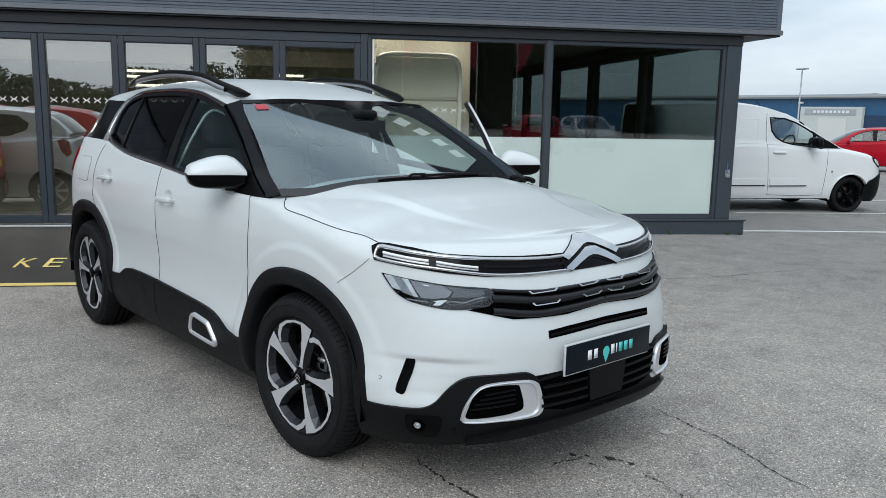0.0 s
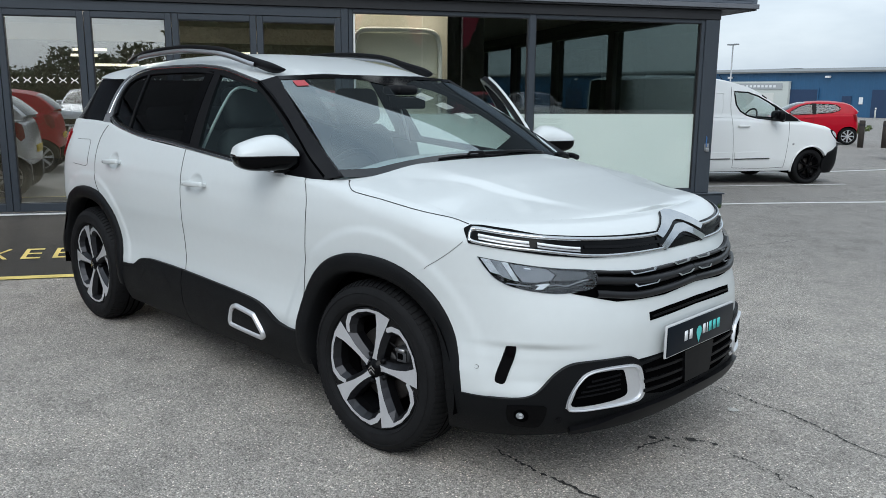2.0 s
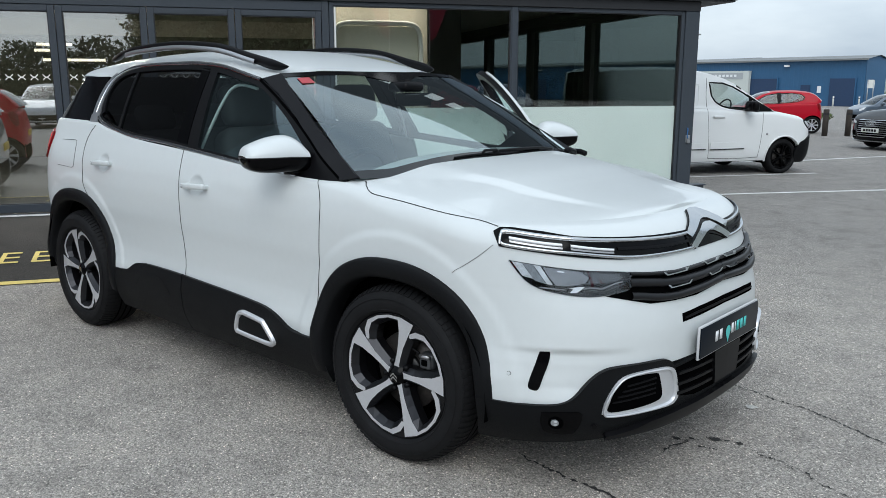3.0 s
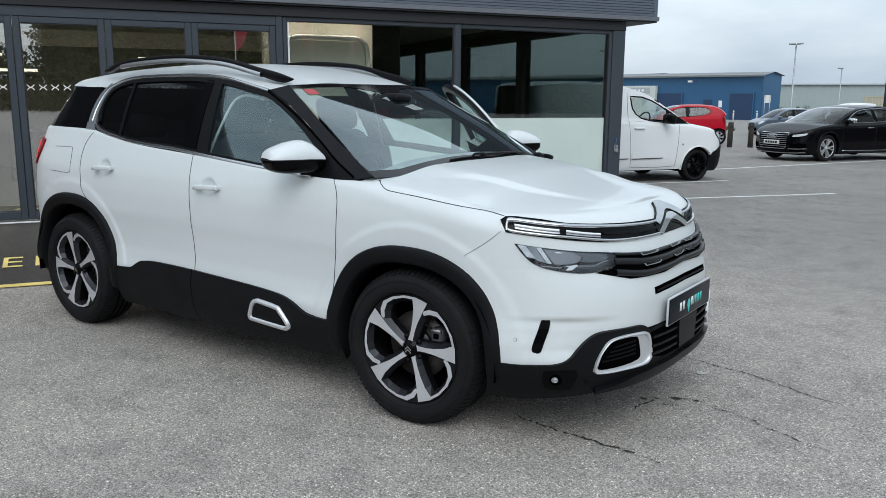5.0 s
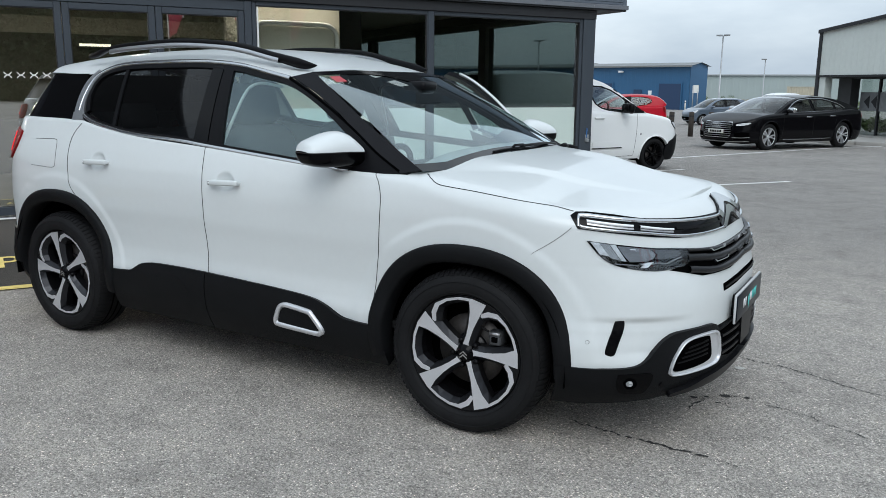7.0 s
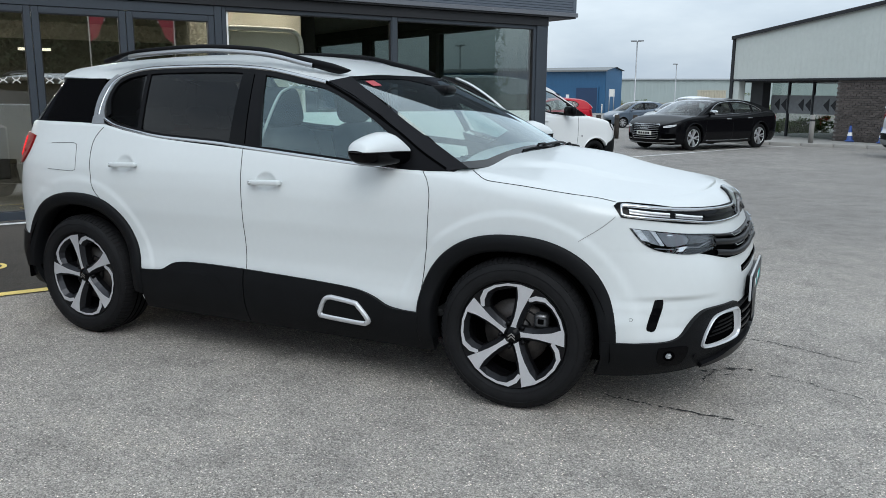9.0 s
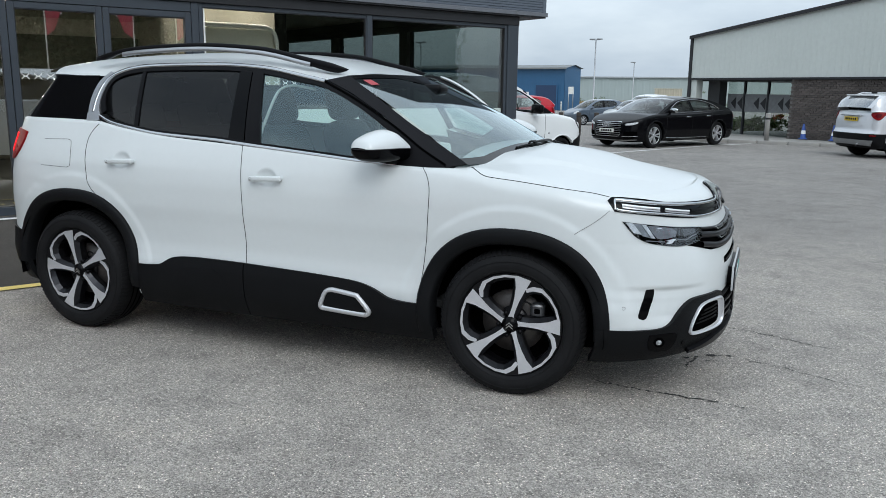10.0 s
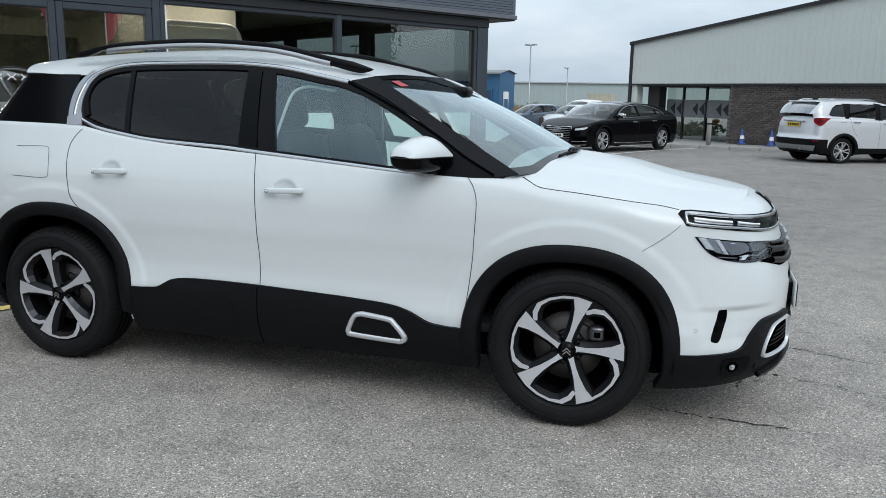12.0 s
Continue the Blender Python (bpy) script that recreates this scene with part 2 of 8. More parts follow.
def across(x, y):
    """Metres out from the showroom's front (0 at the doors, negative inside) and along it."""
    return x * .848 - y * .530, x * .530 + y * .848


def yard(x, y):
    """The yard's height: it falls slowly away, and rises a little to the showroom's doors."""
    u, al = across(x, y)
    z = -.0105 * max(y - 6, 0.0)
    z += .04 * step((-2.7 - u) / 2.5) * (1 - step((al - 4.5) / 5)) * (1 - step((-6 - u) / 3))
    z += .115 * min(max((-2.7 - u) / 2.75, 0), 1) * (1 - step((al + .2) / 1.5)) * (1 - step((-5.6 - u) / 1.5))
    z -= .10 * step((y - 28) / 6) * (1 - step((y - 54) / 8)) * step((-3 - x) / 3)
    return z


def place(u, al):
    return u * .848 + al * .530, -u * .530 + al * .848


ASPHALT = bpy.data.materials.new("worn_asphalt")
ASPHALT.use_nodes = True
an, al_ = ASPHALT.node_tree.nodes, ASPHALT.node_tree.links


def asphalt_nodes(n, l, tone, wet):
    bs = n["Principled BSDF"]
    tc = n.new("ShaderNodeTexCoord")

    def tex(kind, scale, **kw):
        t = n.new(kind)
        t.inputs["Scale"].default_value = scale
        for k, v in kw.items():
            t.inputs[k].default_value = v
        l.new(tc.outputs["Object"], t.inputs["Vector"])
        return t

    def ramp_of(src, stops):
        r = n.new("ShaderNodeValToRGB")
        e = r.color_ramp.elements
        e[0].position, e[0].color = stops[0][0], (*stops[0][1], 1)
        e[1].position, e[1].color = stops[-1][0], (*stops[-1][1], 1)
        for pos, c in stops[1:-1]:
            x = e.new(pos)
            x.color = (*c, 1)
        l.new(src, r.inputs["Fac"])
        return r.outputs["Color"]

    def mixed(a, b, fac, how="MULTIPLY"):
        m = n.new("ShaderNodeMix")
        m.data_type, m.blend_type = "RGBA", how
        for s, v in (("A", a), ("B", b)):
            if isinstance(v, tuple):
                m.inputs[s].default_value = (*v, 1)
            else:
                l.new(v, m.inputs[s])
        if isinstance(fac, float):
            m.inputs["Factor"].default_value = fac
        else:
            l.new(fac, m.inputs["Factor"])
        return m.outputs["Result"]

    chips = tex("ShaderNodeTexVoronoi", 160.0)
    chips.feature = "F1"
    chip = n.new("ShaderNodeSeparateColor")
    l.new(chips.outputs["Color"], chip.inputs["Color"])
    g = lambda v: (v * tone * 1.045, v * tone * .965, v * tone * .88)
    stone = ramp_of(chip.outputs["Red"], ((0, g(.14)), (.25, g(.245)), (.70, g(.335)), (.95, g(.42)), (1, g(.74))))
    gaps = ramp_of(chips.outputs["Distance"], ((.25, (1, 1, 1)), (.80, (.58, .58, .58))))
    col = mixed(stone, gaps, 1.0)
    broad = tex("ShaderNodeTexNoise", .55, Detail=6.0, Roughness=.6)
    col = mixed(col, ramp_of(broad.outputs["Fac"], ((.3, (.86, .86, .855)), (.55, (1.0, 1.0, .99)), (.75, (1.12, 1.11, 1.08)))), 1.0)
    blot = tex("ShaderNodeTexNoise", 3.4, Detail=5.0, Roughness=.65)
    col = mixed(col, ramp_of(blot.outputs["Fac"], ((.28, (.74, .74, .74)), (.5, (1, 1, 1)), (.78, (1.14, 1.13, 1.10)))), 1.0)
    # sparse pale stones worn bare
    stones = tex("ShaderNodeTexVoronoi", 85.0)
    pick = n.new("ShaderNodeSeparateColor")
    l.new(stones.outputs["Color"], pick.inputs["Color"])
    rare = ramp_of(pick.outputs["Green"], ((.925, (0, 0, 0)), (.945, (1, 1, 1))))
    core = ramp_of(stones.outputs["Distance"], ((.10, (1, 1, 1)), (.22, (0, 0, 0))))
    spot = mixed(rare, core, 1.0)
    fac = n.new("ShaderNodeSeparateColor")
    l.new(spot, fac.inputs["Color"])
    col = mixed(col, g(.95), fac.outputs["Red"], "MIX")
    holes = tex("ShaderNodeTexVoronoi", 48.0)
    hole = n.new("ShaderNodeSeparateColor")
    l.new(holes.outputs["Color"], hole.inputs["Color"])
    few = ramp_of(hole.outputs["Blue"], ((.90, (1, 1, 1)), (.93, (0, 0, 0))))
    rim = ramp_of(holes.outputs["Distance"], ((.08, (.38, .37, .36)), (.20, (1, 1, 1))))
    kept = n.new("ShaderNodeSeparateColor")
    l.new(few, kept.inputs["Color"])
    col = mixed(col, mixed(rim, (1.0, 1.0, 1.0), kept.outputs["Red"], "MIX"), 1.0)
    # the drive lane's smoother, darker tarmac, far from the parked car
    sep = n.new("ShaderNodeSeparateXYZ")
    l.new(tc.outputs["Object"], sep.inputs[0])
    wob = n.new("ShaderNodeMath")
    wob.operation = "MULTIPLY_ADD"
    wob.inputs[1].default_value = 2.2
    l.new(broad.outputs["Fac"], wob.inputs[0])
    l.new(sep.outputs["Y"], wob.inputs[2])
    far = n.new("ShaderNodeMapRange")
    far.inputs["From Min"].default_value, far.inputs["From Max"].default_value = 3.6, 6.4
    l.new(wob.outputs[0], far.inputs["Value"])
    col = mixed(col, (.74, .75, .77), far.outputs["Result"])
    l.new(col, bs.inputs["Base Color"])
    bs.inputs["Roughness"].default_value = wet
    bs.inputs["Specular IOR Level"].default_value = .35
    b = n.new("ShaderNodeBump")
    b.inputs["Strength"].default_value, b.inputs["Distance"].default_value = .8, .006
    inv = n.new("ShaderNodeMath")
    inv.operation = "SUBTRACT"
    inv.inputs[0].default_value = 1.0
    l.new(chips.outputs["Distance"], inv.inputs[1])
    l.new(inv.outputs[0], b.inputs["Height"])
    l.new(b.outputs["Normal"], bs.inputs["Normal"])


asphalt_nodes(an, al_, 1.41, .82)
TARMAC = bpy.data.materials.new("dark_new_tarmac")
TARMAC.use_nodes = True
asphalt_nodes(TARMAC.node_tree.nodes, TARMAC.node_tree.links, .165, .8)

xs = np.concatenate(([-700, -300, -120, -60, -35], np.arange(-20, 14.1, .4), [20, 35, 60, 120, 300, 700]))
ys = np.concatenate(([-500, -200, -80, -40, -22], np.arange(-14, 32.1, .4), [34, 36, 40, 46, 52, 56, 60, 64, 90, 150, 300, 800]))
ground_v = [(x, y, yard(x, y)) for x in xs for y in ys]
ground = tagged(part("ground", meshed(ground_v, grid_faces(len(xs), len(ys), flip=False)), ASPHALT), "worn grey asphalt car park yard with cracks", "ground", kind="structure")


def strip(name, line, width, material, lift=.004, depth=.0, label="", n=24):
    """A painted or laid band along a line of (u, along), draped on the yard."""
    pts = []
    for i in range(n + 1):
        t = i / n * (len(line) - 1)
        k = min(int(t), len(line) - 2)
        pts.append(np.array(line[k]) * (1 - t + k) + np.array(line[k + 1]) * (t - k))
    verts = []
    for i, p in enumerate(pts):
        d = pts[min(i + 1, n)] - pts[max(i - 1, 0)]
        d /= np.linalg.norm(d)
        s = np.array((-d[1], d[0])) * width / 2
        for q in (p - s, p + s):
            x, y = place(*q)
            verts.append((x, y, yard(x, y) + lift))
    return part(name, meshed(verts, grid_faces(n + 1, 2)), material, None, label)


LINEW = mat("worn_white_road_paint", (.80, .80, .78), .7, second=(.50, .50, .48), scale=5, fine=60, bump=.2)
LINEY = mat("worn_yellow_road_paint", (.86, .67, .20), .75, second=(.60, .47, .15), scale=5, fine=60, bump=.2)
apron_v, na, nu = [], 34, 14
for i in range(na):
    for j in range(nu):
        al, u = -9 + i * (8.9 / (na - 1)), -3.03 - j * (2.44 / (nu - 1))
        x, y = place(u, al)
        apron_v.append((x, y, yard(x, y) + .005))
tagged(part("pavement", meshed(apron_v, grid_faces(na, nu, flip=True)), TARMAC), "dark newer tarmac apron ramped up to the doors", "pavement", kind="structure")
for line, w in ((((-5.76, 4.72), (-5.92, 8.88)), .10), (((-8.07, 5.9), (-8.22, 8.72)), .10), (((-10.35, 7.0), (-10.47, 10.2), (-12.05, 18.2), (-12.12, 20.2)), .11)):
    tagged(strip("parking_line", line, w, LINEW, label="worn white painted parking bay line on asphalt"), category="parking line", group="parking bay lines")
tagged(strip("yellow_line", ((-3.04, -9), (-3.04, -.2)), .085, LINEY, .009), "worn yellow painted line at the edge of the apron", "road marking")


def lettering(text, size, depth=0.0):
    """A word in the built-in font, as a mesh lying in the x-y plane."""
    cu = bpy.data.curves.new("letters", "FONT")
    cu.body, cu.size, cu.extrude = text, size, depth
    ob = bpy.data.objects.new("letters", cu)
    scene.collection.objects.link(ob)
    bpy.context.view_layer.update()
    me = bpy.data.meshes.new_from_object(ob.evaluated_get(bpy.context.evaluated_depsgraph_get()))
    bpy.data.objects.remove(ob)
    return me


road_word = thing("road_marking", "worn yellow painted words KEEP CLEAR on dark tarmac", "road marking")
for word, start in (("KEEP", -3.35), ("CLEAR", -2.05)):
    for i, ch in enumerate(word):
        me = lettering(ch, 1.0)
        co = np.array([v.co[:] for v in me.vertices])
        co -= (co.min(0) * np.array((1, 1, 0)))
        co[:, 0] *= .15 / co[:, 0].max()
        co[:, 1] *= .33 / co[:, 1].max()
        for v, c in zip(me.vertices, co):
            x, y = place(-3.60 - c[1], start + i * .245 + c[0] - .06 * c[1])
            v.co = (x, y, yard(x, y) + .011)
        part("letter", me, LINEY, road_word, smooth=False)

# cracks and a pale repaired spot in the asphalt beside the car
CRACK = mat("open_crack", (.030, .029, .028), .95, amount=.3)


def crack(points, width, seed, jitter=.012):
    """A ragged open crack along a line of places, thin and thick by turns."""
    rng = random.Random(seed)
    L = np.array(spline(points, 16))
    verts, off = [], 0.0
    for i, p in enumerate(L):
        d = L[min(i + 1, len(L) - 1)] - L[max(i - 1, 0)]
        s = np.array((-d[1], d[0])) / (np.hypot(*d) + 1e-9)
        off = .8 * off + rng.uniform(-1, 1) * jitter * .5
        w = width * rng.choice((.2, .5, .8, 1.0, 1.3)) * rng.uniform(.4, 1.0) * min(1, .1 + 6 * i / len(L), .1 + 6 * (len(L) - 1 - i) / len(L))
        for q in (p + s * (off - w / 2), p + s * (off + w / 2)):
            verts.append((q[0], q[1], yard(q[0], q[1]) + .0035))
    gone = {rng.randrange(len(L)) for _ in range(len(L) // 8)}
    tagged(part("ground_crack", meshed(verts, [q for i, q in enumerate(grid_faces(len(L), 2)) if i not in gone]), CRACK), "thin dark open crack in the asphalt", "crack", "asphalt cracks")

# ---- the showroom behind the car: x along its front, y into it ----
ANTHRA = mat("anthracite_powder_coat", (.045, .055, .068), .42, amount=.12, scale=3, fine=40, spec=.4)
CLADG = mat("grey_blue_metal_cladding", (.115, .135, .165), .38, metal=.25, amount=.1, scale=2, fine=30)
FLASH = mat("grey_flashing", (.17, .18, .20), .4, metal=.3, amount=.15)
SOFFIT = mat("dark_soffit", (.012, .013, .016), .6, amount=.2)
PANE = glass("showroom_glass", (.93, .95, .94), 1.4)
SOLAR = glass("solar_control_glass", (.88, .91, .90), 6.5)
FILM = bpy.data.materials.new("frosted_film")
FILM.use_nodes = True
fb = FILM.node_tree.nodes["Principled BSDF"]
fb.inputs["Base Color"].default_value = (.86, .93, .90, 1)
fn, fl = FILM.node_tree.nodes, FILM.node_tree.links
ftc, fno, fmix = fn.new("ShaderNodeTexCoord"), fn.new("ShaderNodeTexNoise"), fn.new("ShaderNodeMix")
fmix.data_type = "RGBA"
fno.inputs["Scale"].default_value, fno.inputs["Detail"].default_value = 1.6, 5.0
fmix.inputs["A"].default_value, fmix.inputs["B"].default_value = (.76, .84, .81, 1), (.92, .97, .94, 1)
fl.new(ftc.outputs["Object"], fno.inputs["Vector"])
fl.new(fno.outputs["Fac"], fmix.inputs["Factor"])
fl.new(fmix.outputs["Result"], fb.inputs["Base Color"])
fb.inputs["Roughness"].default_value = .55
fb.inputs["Alpha"].default_value = .90
SIDEG = glass("tinted_side_glass", (.36, .40, .395), .8)
CREAM = mat("cream_board", (.60, .57, .45), .7, amount=.08, scale=3)
CREAM2 = mat("cream_frame", (.72, .70, .62), .6, amount=.06)
INWALL = mat("beige_inner_wall", (.50, .46, .37), .85, amount=.12, scale=2)
OLIVE = mat("dark_olive_panel", (.10, .094, .070), .7, amount=.2, scale=2)
INDARK = mat("dark_inner_panel", (.035, .036, .038), .7, amount=.3, scale=2)
TILE = mat("grey_floor_tile", (.065, .065, .062), .35, amount=.2, scale=2)
CEIL = mat("olive_beige_ceiling", (.40, .365, .29), .9, amount=.1, scale=2)
STEEL = mat("galvanised_steel", (.38, .39, .40), .45, metal=.7, amount=.2)
TRANS = mat("white_transfer", (.80, .80, .78), .6, amount=.03)
SHOW = pose(*[round(float(c), 3) for c in (*place(-5.5, 0), 0)], 0, 0, 58)
hall_ob = new("showroom")
hall_ob.matrix_world = SHOW
tagged(hall_ob, "grey-clad car showroom with dark framed glazing", "building")
H = hall_ob
FLOOR, EAVES = .165, 6.4
DOOR_X = (-8.75, -7.90, -7.05, -6.19, -5.33, -4.47, -3.62, -2.81, -1.96, -1.10, -.20)


def sbar(name, x0, x1, y0, y1, z0, z1, material=ANTHRA, bevel=.004, parent=None, label=""):
    return part(name, box(x0, x1, y0, y1, z0, z1, bevel, 1), material, parent or H, label, smooth=False)


# fascia of fine ribbed sheet, with flashing and a dark soffit
def ribbed(x0, x1, y, z0, z1, pitch=.034, along="x"):
    verts, n = [], int((z1 - z0) / pitch)
    for i in range(n):
        z = z0 + i * pitch
        for dz, d in ((0, 0), (pitch * .18, .007), (pitch * .82, .007), (pitch, 0)):
            for x in (x0, x1):
                verts.append((x, y - d, z + dz) if along == "x" else (y + d, x, z + dz))
    return meshed(verts, grid_faces(len(verts) // 2, 2, flip=(along != "x")))


for x0, x1 in ((-12, -5.65), (-5.645, -.06), (-.055, 4.80)):
    part("fascia_panel", ribbed(x0, x1, -.075, 2.52, EAVES), CLADG, H, "fine ribbed grey metal fascia", smooth=False)
part("fascia_panel", ribbed(-.02, 12, 4.815, 2.52, EAVES, along="y"), CLADG, H, smooth=False)
sbar("corner_flashing", 4.78, 4.84, -.088, .0, 2.50, EAVES + .02, CLADG)
sbar("fascia_flashing", -12, 4.865, -.10, .02, 2.465, 2.52, FLASH)
sbar("fascia_flashing", 4.72, 4.865, .025, 12, 2.465, 2.52, FLASH)
sbar("fascia_core", -12, 4.78, -.06, .10, 2.50, EAVES, INDARK)
sbar("fascia_core", 4.60, 4.78, .105, 12, 2.50, EAVES, INDARK)
sbar("soffit", -12, 4.84, -.085, .6, 2.445, 2.463, SOFFIT)
sbar("soffit", 4.2, 4.84, .605, 12, 2.445, 2.463, SOFFIT)
# shadowed recess under the flashing, filled with a near-black bar
sbar("head_beam", -12, 4.40, -.03, .12, 2.33, 2.443, SOFFIT)
for x in (-10.4, -6.3, -4.2, -2.2, -.2, 1.7, 3.4, 4.3):
    part("rivet", cylinder((x, -.103, 2.49), (x, -.098, 2.49), .007, n=8), STEEL, H)
# a smooth dark sign board over the ribbed sheet, its name as plain bars
SIGNB = mat("smooth_dark_sign_board", (.030, .033, .038), .35, amount=.12, scale=1.5, spec=.3)
part("sign_board", box(-9.5, 4.72, -.14, -.086, 3.12, EAVES - .05, .01), SIGNB, H, "smooth dark sign board high on the fascia", smooth=False)
for k in range(14):
    part("sign_mark", box(-3.4 + k * .42 + (.25 if k > 7 else 0), -3.16 + k * .42 + (.25 if k > 7 else 0), -.150, -.141, 4.10, 4.52, .004), TRANS, H, smooth=False)
# roof slab, plinth, corner post, side wall of posts and glass
sbar("roof", -12, 4.8, -.05, 12, EAVES, EAVES + .12, FLASH)
sbar("plinth", -.24, 4.58, -.06, .10, -.02, .205, ANTHRA, .006)
sbar("plinth_cap", -.24, 4.60, -.075, .10, .206, .222, ANTHRA)
sbar("plinth", 4.40, 4.58, .105, 12, -.05, .205, ANTHRA, .006)
sbar("corner_post", 4.21, 4.40, -.02, .17, .222, 2.33, ANTHRA, .006)
for y in (2.6, 5.0, 7.4, 9.8, 11.9):
    sbar("side_post", 4.24, 4.40, y, y + .22, .2, 2.45, INDARK)
sbar("side_head", 4.24, 4.40, .17, 12, 2.36, 2.60, INDARK)
for i, (y0, y1) in enumerate(((.17, 2.6), (2.82, 5.0), (5.22, 7.4), (7.62, 9.8), (10.02, 11.9))):
    part("side_pane", box(4.31, 4.318, y0, y1, .2, 2.36), SIDEG, H, smooth=False).visible_shadow = False
    part("side_film", box(4.300, 4.302, y0, y1, .2, 1.05), FILM, H, smooth=False)


def glazed(name, x0, x1, z0, z1, frame, label, bottom=None, sheet=PANE):
    """A framed pane: stiles and rails round one sheet of glass with its gasket."""
    w = new(name)
    w.parent = H
    tagged(w, label)
    bottom = bottom or frame
    sbar("stile", x0, x0 + frame, .0, .07, z0, z1, parent=w)
    sbar("stile", x1 - frame, x1, .0, .07, z0, z1, parent=w)
    sbar("rail", x0 + frame, x1 - frame, .002, .068, z1 - frame, z1, parent=w)
    sbar("rail", x0 + frame, x1 - frame, .002, .068, z0, z0 + bottom, parent=w)
    g = .008
    for a in ((x0 + frame, x0 + frame + g, z0 + bottom, z1 - frame), (x1 - frame - g, x1 - frame, z0 + bottom, z1 - frame), (x0 + frame + g, x1 - frame - g, z1 - frame - g, z1 - frame), (x0 + frame + g, x1 - frame - g, z0 + bottom, z0 + bottom + g)):
        part("gasket", box(a[0], a[1], .010, .05, a[2], a[3]), SOFFIT, w, smooth=False)
    part("pane", box(x0 + frame, x1 - frame, .030, .036, z0 + bottom, z1 - frame), sheet, w, "clear reflecting glass", smooth=False).visible_shadow = False
    return w


for i in range(len(DOOR_X) - 1):
    glazed("folding_door", DOOR_X[i] + .003, DOOR_X[i + 1] - .003, FLOOR + .02, 2.225, .062, "dark framed glass folding door leaf", .085, SOLAR)
sbar("door_head", -8.75, -.20, -.005, .08, 2.228, 2.328)
part("door_threshold", box(-8.75, -.24, -.045, .10, .12, .172, .004), FLASH, H, "pale metal threshold", smooth=False)
part("threshold_edge", box(-8.75, -.24, -.058, -.047, .10, .172, .002), TRANS, H, smooth=False)
sbar("end_post", -12, -8.755, -.02, .2, .05, 2.33)
sbar("division_post", -.20, -.125, -.012, .10, FLOOR, 2.33)
part("division_strip", box(-.118, -.045, .02, .05, .26, 2.30), TRANS, H, smooth=False)
for x0, x1 in ((-.12, 2.0), (2.0, 4.21)):
    win = glazed("showroom_window", x0, x1, .222, 2.33, .045, "large showroom window with frosted lower part", .055)
    part("frosted_film", box(x0 + .05, x1 - .05, .040, .042, .28, 1.20), FILM, win, "milky frosted film", smooth=False)
sbar("mullion", 1.965, 2.035, -.012, .08, .222, 2.33)
# a row of small white cross-shaped transfers on the glass
def crosses(x0, x1, z, stepx=.112):
    x = x0
    while x < x1:
        arms = []
        for s in (-1, 1):
            arms += [[(x - s * .034, .0285, z - .026), (x - s * .012, .0285, z - .004), (x, .0285, z), (x + s * .012, .0285, z + .004), (x + s * .034, .0285, z + .026)]]
        v, f = [], []
        for pl in arms:
            b = len(v)
            for (px, py, pz) in pl:
                v += [(px, py, pz - .006), (px, py, pz + .006)]
            f += [(b + 2 * k, b + 2 * k + 2, b + 2 * k + 3, b + 2 * k + 1) for k in range(4)]
        part("glass_transfer", meshed(v, f), TRANS, H, smooth=False)
        x += stepx


for i in range(3, len(DOOR_X) - 2):
    crosses(DOOR_X[i] + .12, DOOR_X[i + 1] - .10, 1.53)
crosses(.66, 1.05, 1.50)
# padlock and chain on the corner post
lock = new("padlock")
lock.matrix_world = SHOW @ Matrix.Translation((4.33, -.035, .80))
tagged(lock, "small steel padlock and blue cord hung on the corner post", "padlock")
part("lock_body", box(-.022, .022, -.012, .012, -.06, -.015, .006), STEEL, lock)
part("shackle", tube([(.014 * math.cos(t), 0, .018 * math.sin(t) - .012) for t in np.linspace(0, math.pi, 9)], .004), STEEL, lock)
part("cord", tube(spline([(-.01, 0, 0), (-.02, -.004, .05), (-.012, 0, .10), (-.018, .0, .13)], 5), .006), mat("blue_cord", (.05, .2, .5), .7), lock)
part("bracket", box(-.03, .03, .012, .02, -.05, .04, .003), STEEL, lock)

# inside: floor, ceiling, back wall, boards, banners, lamps
def inside(name, x0, x1, y0, y1, z0, z1, material, label, category, kind="", bevel=.01):
    ob = part(name, box(x0, x1, y0, y1, z0, z1, bevel, 1), material, None, smooth=False)
    ob.matrix_world = SHOW
    return tagged(ob, label, category, kind=kind)


inside("floor", -12, 4.3, .105, 12, .0, .16, TILE, "grey tiled showroom floor", "floor", "structure")
inside("ceiling", -12, 4.55, .13, 11.9, 2.60, 2.70, CEIL, "plain beige showroom ceiling", "ceiling", "structure")
inside("wall_back", -12, 2.4, 7.2, 7.4, .16, 2.6, INWALL, "plain beige inner wall", "wall", "structure")
inside("wall_left", -12.2, -12, -.06, 12, 0, EAVES, INWALL, "plain beige side wall", "wall", "structure")
inside("wall_rear", -12, 4.24, 11.92, 12.1, .0, EAVES, INDARK, "dark rear wall of the showroom", "wall", "structure")
inside("display_wall", -.15, 1.28, 1.15, 1.25, .16, 2.58, INWALL, "beige display wall behind a board", "wall", "structure")
inside("wall_dado", -12, 1.2, 7.10, 7.195, .16, 2.30, OLIVE, "dark olive lower wall panel", "wall panel", "structure")
inside("partition", 1.25, 1.45, 2.2, 7.2, .16, 2.6, INWALL, "plain beige partition wall", "wall", "structure")
inside("dark_panel", 1.5, 2.3, 3.0, 3.1, .16, 2.7, INDARK, "tall dark display panel", "display panel")
board = new("display_board")
board.matrix_world = SHOW
tagged(board, "cream free-standing display board with a rounded pale frame", "display board")
